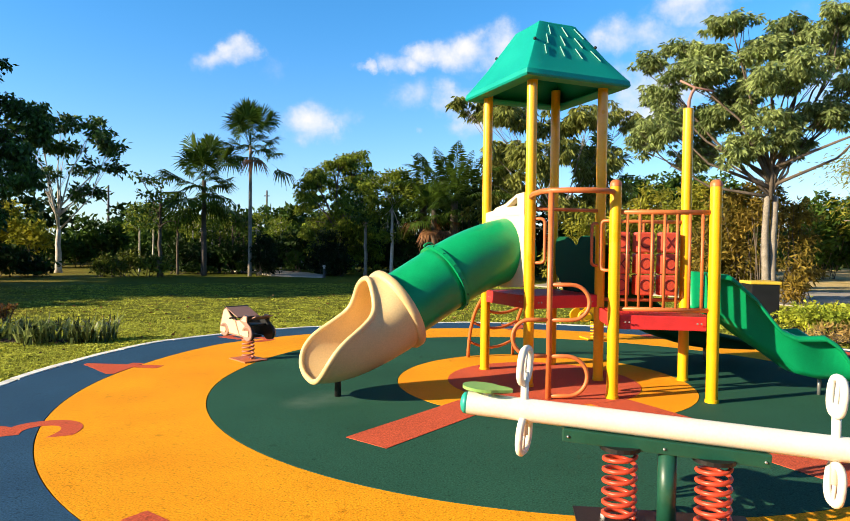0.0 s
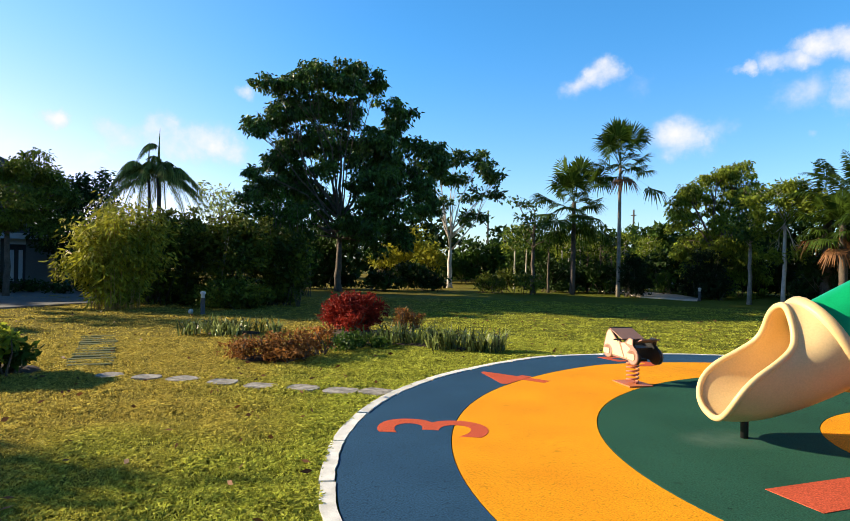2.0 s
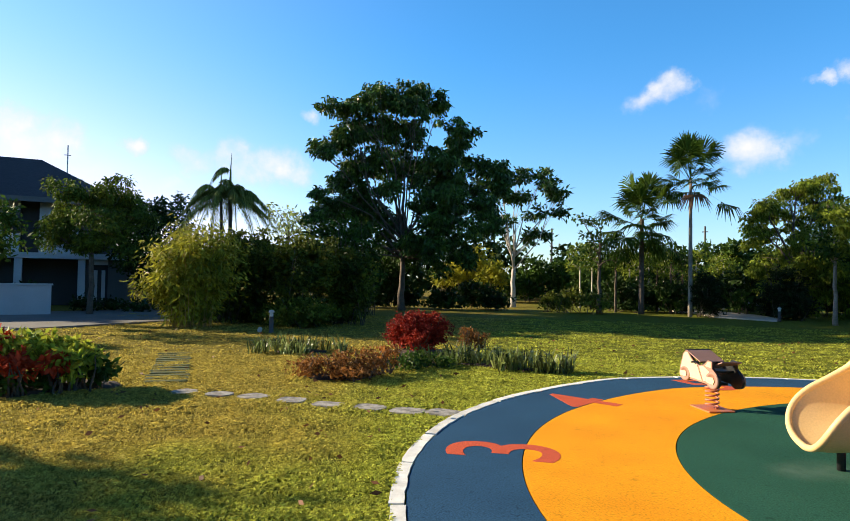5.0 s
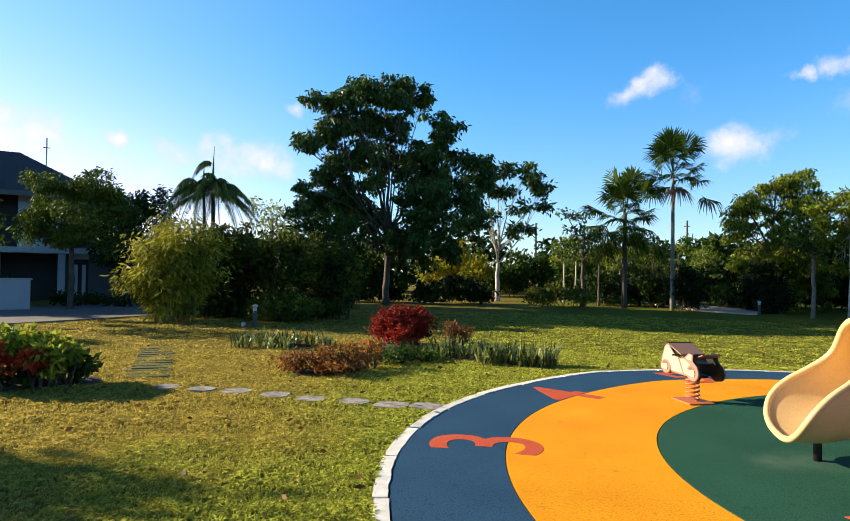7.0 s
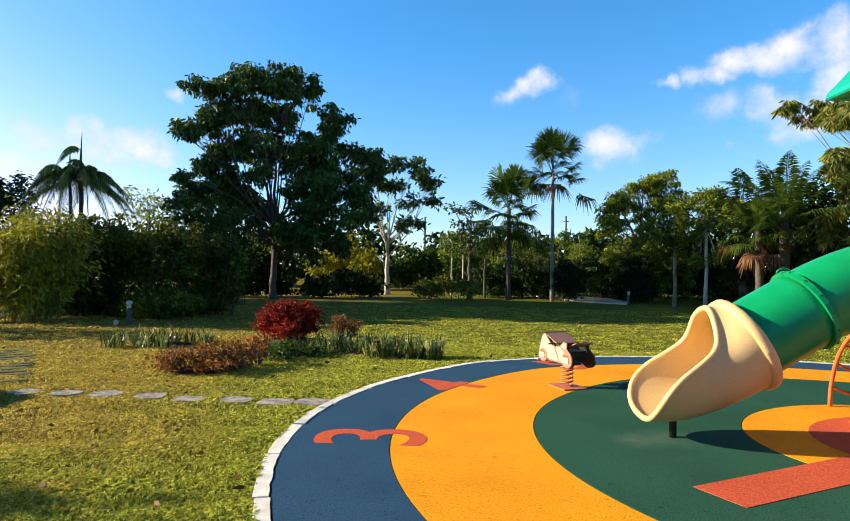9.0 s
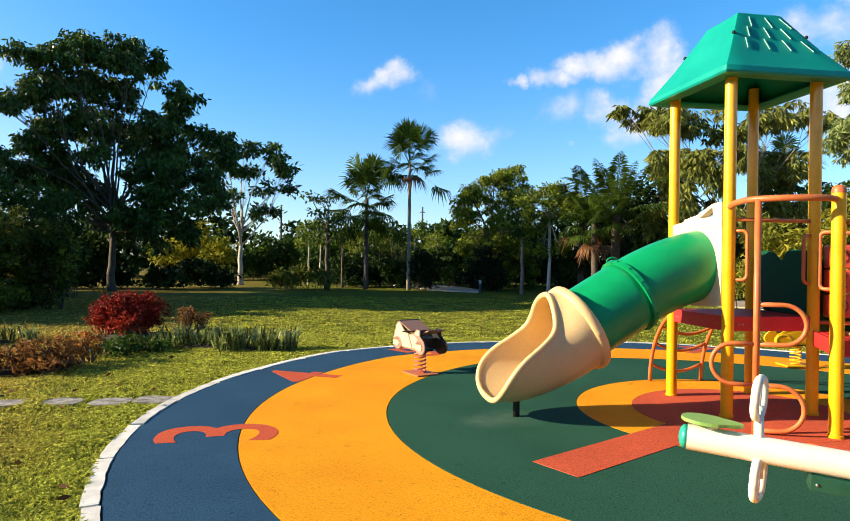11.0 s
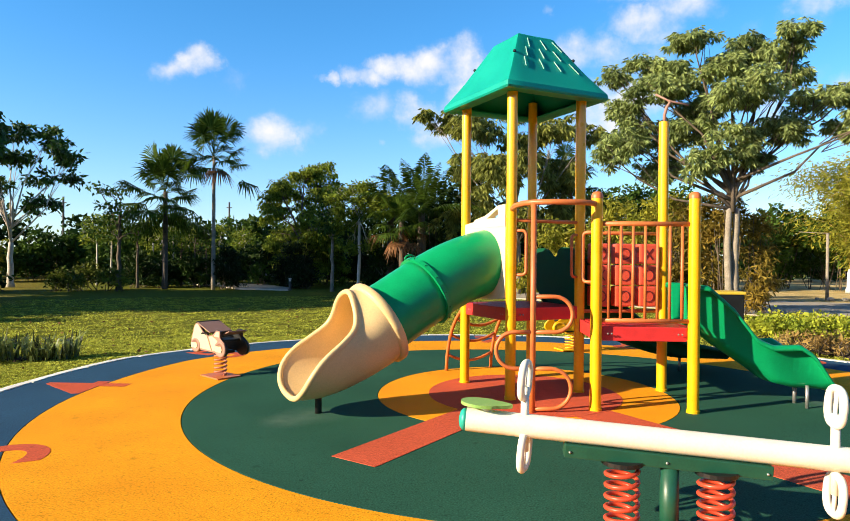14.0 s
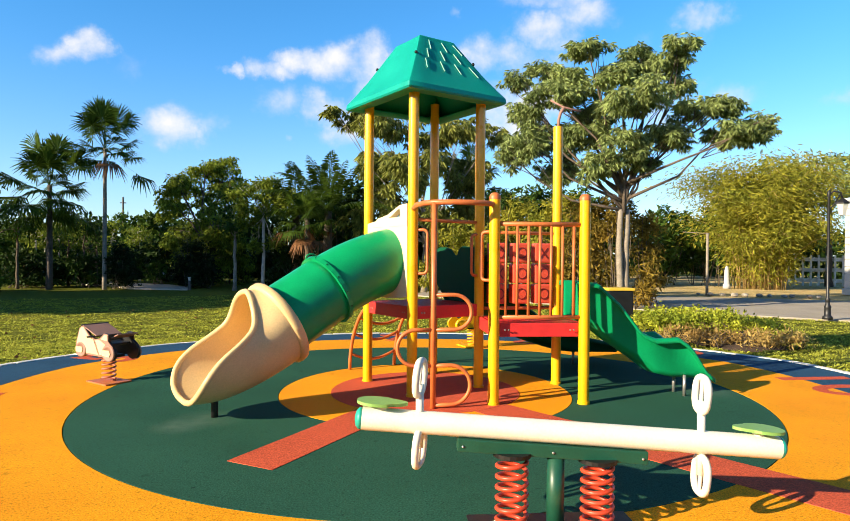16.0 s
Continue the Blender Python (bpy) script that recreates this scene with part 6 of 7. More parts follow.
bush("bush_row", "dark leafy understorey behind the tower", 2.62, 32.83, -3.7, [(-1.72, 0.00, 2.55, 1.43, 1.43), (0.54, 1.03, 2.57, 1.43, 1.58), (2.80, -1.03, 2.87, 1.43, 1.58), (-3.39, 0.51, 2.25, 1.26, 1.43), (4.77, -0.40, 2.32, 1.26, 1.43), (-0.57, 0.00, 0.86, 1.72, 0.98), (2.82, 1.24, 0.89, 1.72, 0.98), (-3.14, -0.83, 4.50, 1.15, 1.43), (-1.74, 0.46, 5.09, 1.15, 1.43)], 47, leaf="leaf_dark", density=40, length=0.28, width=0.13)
bush("bush_row", "dark low shrubs in front of the house", -26.82, 9.75, 70.2, [(-1.53, 0.00, 0.24, 0.76, 0.40), (-0.67, 0.51, 0.12, 0.71, 0.35), (0.32, -0.54, 0.23, 0.76, 0.40), (1.34, 0.30, 0.33, 0.76, 0.55), (-3.60, -0.21, 0.47, 0.66, 0.76)], 48, leaf="leaf_dark", density=80, length=0.16, width=0.08)
tree("broadleaf_tree", "leafy branch of a tree by the house", -21.27, 3.42, 80.8, [(0.58, 0.00, 3.26, 0.57, 0.54), (0.85, 0.39, 2.57, 0.54, 0.46), (0.20, -0.55, 2.85, 0.77, 0.96)], 49, leaf="leaf_mid", trunk_r=0.12, density=90, length=0.18, width=0.08)
tree("young_tree", "staked young tree by the path", -16.00, 30.77, 28.1, [(-0.02, 0.00, 3.56, 0.73, 0.49), (-0.30, 0.57, 2.68, 0.79, 0.49)], 50, bark="bark", leaf="leaf_mid", trunk_r=0.07, density=60, length=0.18, width=0.08)
tree("young_tree", "slender young tree by the path", -13.94, 32.88, 23.6, [(-0.15, 0.00, 3.17, 0.81, 0.56), (0.26, 0.54, 2.30, 0.75, 0.44)], 51, bark="bark", leaf="leaf_mid", trunk_r=0.07, density=60, length=0.18, width=0.08)
tree("young_tree", "young tree with a thin grey trunk", -14.99, 33.51, 24.7, [(-0.01, 0.00, 2.76, 0.71, 0.45), (-0.30, 0.46, 2.16, 0.64, 0.39)], 52, bark="bark", leaf="leaf_mid", trunk_r=0.07, density=60, length=0.18, width=0.08)
tree("young_tree", "young tree beside the tall palm", -13.44, 33.09, 22.8, [(0.07, 0.00, 2.74, 0.63, 0.56), (-0.14, 0.45, 1.87, 0.63, 0.38)], 53, bark="bark", leaf="leaf_mid", trunk_r=0.07, density=60, length=0.18, width=0.08)
tree("broadleaf_tree", "small tree with thin pale trunk in the grove", -5.89, 30.17, 11.9, [(-0.10, 0.00, 4.69, 0.59, 0.49), (0.15, 0.50, 3.68, 0.70, 0.65), (-0.34, -0.47, 2.90, 0.65, 0.54)], 54, bark="bark_pale", leaf="leaf_mid", trunk_r=0.09, density=60, length=0.2, width=0.09)
bush("yellow_shrub", "yellow green shrub among dark trees", -11.07, 38.19, 16.8, [(-0.14, 0.00, 1.95, 0.83, 0.77), (0.41, 0.50, 1.35, 0.70, 0.56)], 55, leaf="leaf_warm", density=70, length=0.24, width=0.09)
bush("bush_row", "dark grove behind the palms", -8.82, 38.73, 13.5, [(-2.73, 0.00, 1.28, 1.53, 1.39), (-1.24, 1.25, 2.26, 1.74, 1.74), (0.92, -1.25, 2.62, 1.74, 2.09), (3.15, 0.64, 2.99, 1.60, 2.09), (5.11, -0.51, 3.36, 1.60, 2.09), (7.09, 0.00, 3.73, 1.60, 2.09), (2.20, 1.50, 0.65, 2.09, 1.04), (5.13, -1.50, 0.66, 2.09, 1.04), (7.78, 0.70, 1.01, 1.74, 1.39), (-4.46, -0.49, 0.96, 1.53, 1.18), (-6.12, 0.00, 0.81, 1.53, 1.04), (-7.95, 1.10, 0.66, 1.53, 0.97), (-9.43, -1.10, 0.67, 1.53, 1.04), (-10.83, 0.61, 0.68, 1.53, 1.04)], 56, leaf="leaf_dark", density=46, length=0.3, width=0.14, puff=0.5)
bush("bush_row", "dark trees in the distance behind the tower", 12.10, 42.39, -15.3, [(-2.63, 0.00, 5.17, 1.76, 1.30), (-0.05, 1.38, 5.16, 1.91, 1.53), (2.48, -1.27, 4.77, 1.76, 1.53), (-0.03, 0.92, 2.93, 2.30, 1.91), (2.86, -0.61, 2.57, 1.91, 1.91)], 57, leaf="leaf_mid", density=46, length=0.3, width=0.14, puff=0.5)
bush("bush_row", "distant dark trees beyond the path", -20.15, 42.13, 26.1, [(-7.25, 0.00, 1.96, 1.39, 1.14), (-5.31, 1.06, 2.19, 1.47, 1.31), (-3.39, -1.06, 1.82, 1.47, 1.14), (-1.50, 0.59, 2.24, 1.47, 1.47), (0.72, -0.47, 2.07, 1.47, 1.23), (2.33, 0.00, 2.47, 1.39, 1.39), (4.43, 1.06, 2.87, 1.47, 1.63), (5.93, -1.06, 3.06, 1.47, 1.55), (7.55, 0.59, 2.70, 1.47, 1.47), (-8.03, -0.65, 1.15, 2.04, 1.06), (-4.14, 0.00, 1.02, 2.45, 0.98), (-0.37, 1.77, 1.09, 2.45, 0.98), (3.23, -1.77, 1.35, 2.45, 1.23)], 58, leaf="leaf_mid", density=34, length=0.34, width=0.17, puff=0.5)
tree("young_tree", "slim young tree with a straight thin trunk", -19.66, 33.29, 31.1, [(-0.03, 0.00, 3.28, 0.61, 0.44), (0.27, 0.39, 2.69, 0.54, 0.37), (-0.28, -0.37, 2.49, 0.51, 0.34)], 80, bark="bark_white", leaf="leaf_bright", trunk_r=0.06, density=60, length=0.2, width=0.09, split_z=2.4)
tree("young_tree", "slim young tree with a straight thin trunk", -20.06, 35.38, 30.1, [(-0.03, 0.00, 3.61, 0.64, 0.46), (0.28, 0.41, 3.00, 0.57, 0.39), (-0.29, -0.39, 2.79, 0.53, 0.36)], 81, bark="bark_white", leaf="leaf_bright", trunk_r=0.06, density=60, length=0.2, width=0.09, split_z=2.4)
tree("young_tree", "slim young tree with a straight thin trunk", -17.65, 35.55, 27.0, [(-0.02, 0.00, 3.44, 0.63, 0.45), (0.27, 0.40, 2.85, 0.56, 0.38), (-0.26, -0.38, 2.64, 0.52, 0.35)], 82, bark="bark_white", leaf="leaf_bright", trunk_r=0.06, density=60, length=0.2, width=0.09, split_z=2.4)
tree("young_tree", "slim young tree with a straight thin trunk", -18.61, 38.43, 26.4, [(-0.02, 0.00, 2.94, 0.67, 0.49), (0.29, 0.43, 2.31, 0.60, 0.41), (-0.28, -0.40, 2.09, 0.56, 0.37)], 83, bark="bark_white", leaf="leaf_bright", trunk_r=0.06, density=60, length=0.2, width=0.09, split_z=2.4)
tree("young_tree", "slim young tree with a straight thin trunk", -17.09, 36.94, 25.4, [(-0.02, 0.00, 3.15, 0.64, 0.46), (0.28, 0.41, 2.55, 0.57, 0.39), (-0.26, -0.39, 2.34, 0.53, 0.36)], 84, bark="bark_white", leaf="leaf_bright", trunk_r=0.06, density=60, length=0.2, width=0.09, split_z=2.4)
tree("young_tree", "slim young tree with a straight thin trunk", -16.70, 38.22, 24.2, [(-0.01, 0.00, 2.99, 0.66, 0.47), (0.29, 0.42, 2.38, 0.58, 0.40), (-0.26, -0.39, 2.17, 0.55, 0.37)], 85, bark="bark_white", leaf="leaf_bright", trunk_r=0.06, density=60, length=0.2, width=0.09, split_z=2.4)
tree("young_tree", "slim young tree with a straight thin trunk", -14.30, 37.06, 21.7, [(-0.01, 0.00, 2.87, 0.63, 0.45), (0.26, 0.40, 2.29, 0.56, 0.38), (-0.24, -0.38, 2.10, 0.52, 0.35)], 86, bark="bark_white", leaf="leaf_bright", trunk_r=0.06, density=60, length=0.2, width=0.09, split_z=2.4)
tree("young_tree", "slim young tree with a straight thin trunk", -13.94, 40.40, 19.6, [(-0.01, 0.00, 3.13, 0.67, 0.49), (0.28, 0.43, 2.53, 0.60, 0.41), (-0.25, -0.40, 2.32, 0.56, 0.37)], 87, bark="bark_white", leaf="leaf_bright", trunk_r=0.06, density=60, length=0.2, width=0.09, split_z=2.4)

# ---- stepping stones, flower beds, grounds ----
def ground_sheet(name, outline, z, mat, label, category):
    bm = bmesh.new()
    prism(bm, outline, z - 0.18, z + crown(outline[1][1]), Matrix())
    bmesh.ops.recalc_face_normals(bm, faces=bm.faces)
    return tagged(part(name, bm, mat), label, category, kind="structure")


ground_sheet("road_1", [(-15.5, -9), (-19.5, 4.2), (-20.6, 9), (-23, 17), (-30.5, 17), (-27.8, 9), (-27.4, 5), (-25, -11)], 0.035, M["asphalt"], "grey asphalt road in front of the house", "road")
ground_sheet("road_2", [(2, 27), (9.4, 19.6), (13.2, 16.5), (26, 4), (36, 12), (19.7, 23.9), (12.6, 27.0), (5, 33)], 0.035, M["road_pale"], "pale grey road across the park", "road")
ground_sheet("dry_ground", [(4, 35), (12.6, 27.05), (19.7, 23.95), (36, 12.1), (60, 30), (52, 62), (20, 56)], 0.03, M["straw"], "dry straw coloured ground beyond the road", "ground")
ground_sheet("path", [(-17.0, 36.5), (-13.0, 33.6), (-11.0, 31.0), (-8.1, 30.3), (-8.5, 32.2), (-10.4, 34.9), (-13.0, 36.8), (-17.0, 38.4)], 0.05, M["path"], "pale concrete garden path", "path")

for i, (sx, sy) in enumerate(((-4.72, 5.42), (-5.06, 5.15), (-5.53, 4.95), (-5.98, 4.66), (-6.52, 4.47), (-7.06, 4.24), (-7.5, 3.98), (-7.95, 3.72))):
    bm = bmesh.new()
    n, rx, ry = 14, random.uniform(0.175, 0.21), random.uniform(0.15, 0.18)
    turn = random.uniform(-0.3, 0.3) + radians(28)
    outline = []
    for k in range(n):
        a = math.tau * k / n
        f = (abs(math.cos(a)) ** 6 + abs(math.sin(a)) ** 6) ** (-1 / 6) * random.uniform(0.94, 1.04)
        outline.append((rx * f * math.cos(a), ry * f * math.sin(a)))
    prism(bm, outline, -0.06, 0.01, Matrix.Translation((sx, sy, crown(sy))) @ Matrix.Rotation(turn, 4, "Z"))
    bmesh.ops.recalc_face_normals(bm, faces=bm.faces)
    tagged(part("stepping_stone", bm, M["stone"]), "flat grey stepping stone sunk in the lawn", "stepping stone", "stepping stones")
# the older path of long slabs
for i in range(13):
    f = i / 12
    sx, sy = -8.9 - 3.1 * f, 3.85 + 1.5 * f
    bm = bmesh.new()
    box(bm, (random.uniform(0.13, 0.18), random.uniform(0.56, 0.68), 0.07), Matrix.Translation((sx, sy, -0.014)) @ Matrix.Rotation(radians(-28 + random.uniform(-7, 7)), 4, "Z"), 0.02)
    tagged(part("stepping_slab", bm, M["moss_stone"]), "worn stone slab half grown over by grass", "stepping stone", "stepping slabs")


def soil_bed(x, y, rx, ry, turn, label):
    bm = bmesh.new()
    lathe(bm, [(1.0, -0.02), (0.93, 0.03), (0.7, 0.05), (0.35, 0.065), (0.0, 0.07)], 36, Matrix.Translation((x, y, 0)) @ Matrix.Rotation(turn, 4, "Z") @ Matrix.Diagonal((rx, ry, 1, 1)))
    for v in bm.verts:
        v.co.z += noise.noise(v.co * 3.1) * 0.02
        v.co.xy += Vector((noise.noise(v.co * 1.3), noise.noise(v.co * 1.3 + Vector((5, 5, 5))))) * 0.12
    return tagged(part("soil_bed", bm, M["soil"], smooth=True), label, "flower bed", kind="structure")


def strap_clump(label, x0, y0, x1, y1, count, width, height, seed):
    """Rows of upright strap leaves; each leaf is bent once and tapers."""
    rng = np.random.default_rng(seed)
    mx, my = (x0 + x1) / 2, (y0 + y1) / 2
    t = thing("lily_clump", label, "border plant", (mx, my, 0), "lily clumps")
    faces = []
    d = np.array([x1 - x0, y1 - y0, 0.0])
    across = np.array([-d[1], d[0], 0]) / np.linalg.norm(d)
    tufts = count // 9
    for _ in range(tufts):
        foot = d * rng.uniform(-0.5, 0.5) + across * rng.normal() * width * 0.5
        for _ in range(9):
            a = rng.uniform(0, math.tau)
            out = np.array([math.cos(a), math.sin(a), 0.0])
            h = height * rng.uniform(0.4, 1.2)
            lean = rng.uniform(0.05, 1.1)
            w = np.array([-out[1], out[0], 0]) * rng.uniform(0.011, 0.022)
            p0 = foot + out * rng.uniform(0.01, 0.13)
            p1 = p0 + out * h * lean * 0.35 + np.array([0, 0, h * 0.6])
            p2 = p1 + out * h * lean * 0.55 + np.array([0, 0, h * (0.4 - 0.35 * lean)])
            faces.append([p0 - w * 0.7, p0 + w * 0.7, p1 + w, p1 - w])
            faces.append([p1 - w, p1 + w, p2 + w * 0.12, p2 - w * 0.12])
    quads("leaves", np.array(faces), M["leaf_lily"], t)["kind"] = "stuff"
    return t


soil_bed(-10.8, 7.5, 0.55, 0.16, radians(50), "dark soil under a row of lilies")
soil_bed(-7.65, 6.25, 0.75, 0.22, radians(70), "dark soil under low rust coloured shrubs")
soil_bed(-9.1, 9.4, 0.9, 0.6, radians(50), "dark soil under the red shrub")
soil_bed(-6.5, 8.9, 1.0, 0.16, radians(14), "dark soil under dark lilies")
soil_bed(-9.6, 2.1, 1.4, 0.6, radians(62), "dark soil of the croton bed")
soil_bed(7.95, 12.6, 2.1, 0.95, radians(75), "dry soil of the bed by the road")
strap_clump("row of green strap leaved lilies in the lawn", -11.5, 6.7, -10.1, 8.3, 340, 0.45, 0.38, 51)
strap_clump("dark strap leaved lilies along the border", -7.7, 8.6, -5.35, 9.15, 480, 0.34, 0.45, 52)
bush("red_shrub", "round dark red leaved shrub", -9.25, 9.45, 44, [(-0.12, 0, 0.52, 0.6, 0.42), (0.3, 0.1, 0.5, 0.45, 0.36), (-0.4, 0, 0.42, 0.35, 0.34), (0.05, -0.2, 0.38, 0.6, 0.3)], 61, leaf="leaf_red", density=900, length=0.055, width=0.034, puff=0.09)
bush("rust_shrub", "small orange brown shrub beside the red one", -9.3, 10.75, 42, [(0.25, 0, 0.3, 0.27, 0.24), (0.5, 0.1, 0.26, 0.24, 0.2)], 62, leaf="leaf_rust", density=500, length=0.06, width=0.026, puff=0.12)
bush("rust_shrub", "low rust brown groundcover shrub", -7.62, 6.05, 52, [(-0.45, 0, 0.2, 0.38, 0.16), (0.0, 0.05, 0.22, 0.42, 0.18), (0.45, 0.1, 0.25, 0.4, 0.2), (0.8, 0.4, 0.3, 0.3, 0.2), (0.2, -0.25, 0.14, 0.5, 0.12)], 63, leaf="leaf_rust", density=620, length=0.055, width=0.024, puff=0.1)
bush("ground_cover", "low dark green groundcover between the shrubs", -7.6, 7.55, 48, [(0, 0, 0.1, 0.5, 0.11), (0.5, 0.2, 0.1, 0.45, 0.11), (0.2, 0.6, 0.12, 0.5, 0.12)], 64, leaf="leaf_mid", density=300, length=0.07, width=0.04, puff=0.12)
bush("croton_shrub", "lime and green leaved croton shrub in a bed", -9.4, 2.5, 72, [(0.1, -0.2, 0.5, 0.4, 0.2), (-0.3, -0.1, 0.58, 0.42, 0.22), (-0.8, 0.0, 0.56, 0.44, 0.24), (0.32, -0.1, 0.4, 0.3, 0.24), (0.3, -0.5, 0.36, 0.3, 0.2)], 65, leaf="leaf_lime", density=330, length=0.12, width=0.055, puff=0.13)
bush("croton_shrub", "red leaved croton shrub in a bed", -8.85, 2.35, 72, [(0.0, 0, 0.36, 0.2, 0.18), (-0.45, 0, 0.36, 0.22, 0.18), (-0.75, 0.5, 0.66, 0.2, 0.12)], 66, leaf="leaf_croton", density=380, length=0.12, width=0.05, puff=0.13)
bush("croton_shrub", "green leaved croton shrub in a bed", -9.1, 2.5, 72, [(0.42, 0, 0.24, 0.24, 0.18), (-0.15, 0, 0.16, 0.34, 0.12), (-0.65, 0, 0.16, 0.36, 0.12)], 67, leaf="leaf_mid", density=330, length=0.12, width=0.05, puff=0.14)
bush("lime_shrub", "low lime green shrub in the bed", 7.55, 12.3, -32, [(-1.0, 0, 0.32, 0.6, 0.24), (-0.3, 0.2, 0.34, 0.6, 0.26), (0.4, 0.2, 0.32, 0.55, 0.24), (0.95, 0.0, 0.28, 0.45, 0.2), (-0.8, 0.9, 0.34, 0.6, 0.26), (0.1, 0.9, 0.34, 0.6, 0.26)], 68, leaf="leaf_lime", density=430, length=0.07, width=0.036, puff=0.13)
bush("rust_shrub", "dry straw and rust coloured border plants", 7.2, 11.1, -32, [(-0.8, 0, 0.16, 0.45, 0.16), (-0.2, 0.0, 0.16, 0.45, 0.16), (0.5, 0.1, 0.16, 0.45, 0.16), (1.05, 0.3, 0.18, 0.35, 0.17)], 69, leaf="leaf_straw", density=520, length=0.1, width=0.018, puff=0.14)


# ---- street furniture ----
def bollard_light(x, y, tall, label):
    t = thing("bollard_light", label, "bollard light", (x, y, 0), "bollard lights")
    bm = bmesh.new()
    lathe(bm, [(0.0, 0), (0.085, 0), (0.085, 0.04), (0.06, 0.06), (0.06, tall * 0.72)], 16)
    part("post", bm, M["bollard"], t, "dark grey bollard post", True)
    bm = bmesh.new()
    lathe(bm, [(0.05, tall * 0.72), (0.05, tall * 0.9)], 16)
    part("lens", bm, M["lantern"], t, "pale light ring", True)
    bm = bmesh.new()
    lathe(bm, [(0.075, tall * 0.88), (0.078, tall * 0.92), (0.06, tall * 0.97), (0.0, tall)], 16)
    part("cap", bm, M["lantern"], t, "pale domed cap", True)
    return t


bollard_light(-14.75, 9.2, 0.66, "grey bollard light on the lawn")
bollard_light(-7.75, 29.4, 0.6, "grey bollard light by the path")
spot = thing("ground_spotlight", "small round spotlight beside the bollard", "spotlight", (-14.95, 9.0, 0))
bm = bmesh.new()
lathe(bm, [(0.0, 0.0), (0.07, 0.0), (0.07, 0.06), (0.06, 0.07), (0.0, 0.06)], 20, Matrix.Translation((0, 0, 0.1)) @ Matrix.Rotation(radians(80), 4, "X"))
part("spot_head", bm, M["lantern"], spot, "", True)
bm = bmesh.new()
tube(bm, [(0, 0, 0), (0, 0, 0.12)], 0.015, 8)
part("spike", bm, M["bollard"], spot)

lamp_post = thing("street_lamp", "black iron street lamp with a hanging lantern", "street lamp", (13.05, 16.2, 0))
bm = bmesh.new()
lathe(bm, [(0, 0), (0.13, 0), (0.13, 0.07), (0.085, 0.11), (0.08, 0.3), (0.095, 0.34), (0.06, 0.4), (0.055, 0.5), (0.075, 0.54), (0.04, 0.6), (0.034, 2.0), (0.034, 3.35), (0.055, 3.4), (0.035, 3.5), (0, 3.55)], 14)
part("post", bm, M["iron"], lamp_post, "", True)
bm = bmesh.new()
tube(bm, [(0, 0, 3.4), (0.1, -0.05, 3.5), (0.24, -0.12, 3.46), (0.28, -0.14, 3.3)], 0.025, 8)
tube(bm, [(0, 0, 3.0), (0.1, -0.05, 3.12), (0.24, -0.12, 3.42)], 0.018, 8)
part("arm", bm, M["iron"], lamp_post, "", True)
bm = bmesh.new()
lathe(bm, [(0.0, 2.82), (0.08, 2.84), (0.15, 3.14), (0.15, 3.16)], 6, Matrix.Translation((0.28, -0.14, 0)))
lantern = part("lantern", bm, M["lantern"], lamp_post, "frosted glass lantern")
bm = bmesh.new()
lathe(bm, [(0.18, 3.15), (0.18, 3.18), (0.06, 3.28), (0.0, 3.32)], 6, Matrix.Translation((0.28, -0.14, 0)))
part("lantern_hood", bm, M["iron"], lantern)

sign = thing("wooden_post", "tall weathered post beside the road", "post", (15.5, 27.0, 0))
bm = bmesh.new()
tube(bm, [(0, 0, 0), (0.0, 0, 1.0), (0, 0, 2.75)], [0.065, 0.06, 0.055], 10)
part("post", bm, M["bark_pale"], sign, "", True)
bm = bmesh.new()
tube(bm, [(-1.1, 0.1, 2.82), (0, 0, 2.76), (0.1, -0.01, 2.75)], 0.014, 8)
part("cross_arm", bm, M["bark_pale"], sign, "", True)

bin_ = thing("litter_bin", "black litter bin with a yellow lid", "litter bin", (6.75, 15.25, 0))
bm = bmesh.new()
box(bm, (0.62, 0.62, 0.82), Matrix.Translation((0, 0, 0.41)), 0.03)
part("body", bm, M["dark"], bin_)
bm = bmesh.new()
box(bm, (0.68, 0.68, 0.07), Matrix.Translation((0, 0, 0.855)), 0.02)
part("lid", bm, M["bin_lid"], bin_, "yellow lid")

gate = thing("gate_pillar", "tall white stone gate pillar", "pillar", (23.12, 27.46, 0))
bm = bmesh.new()
box(bm, (1.0, 1.0, 0.3), Matrix.Translation((0, 0, 0.15)), 0.03)
part("plinth", bm, M["wall_white"], gate)
for i in range(12):
    bm = bmesh.new()
    box(bm, (0.86, 0.86, 0.33), Matrix.Translation((0, 0, 0.3 + 0.17 + i * 0.34)), 0.015)
    part("stone_course", bm, M["wall_white"], gate)
bm = bmesh.new()
box(bm, (1.05, 1.05, 0.14), Matrix.Translation((0, 0, 4.45)), 0.03)
part("cap", bm, M["wall_white"], gate)

statue = thing("white_marker", "white painted marker stone across the road", "marker", (20.0, 33.2, 0))
bm = bmesh.new()
lathe(bm, [(0, 0), (0.2, 0), (0.19, 0.2), (0.14, 0.3), (0.12, 1.0), (0.07, 1.2), (0, 1.25)], 10)
part("stone", bm, M["wall_white"], statue, "", True)

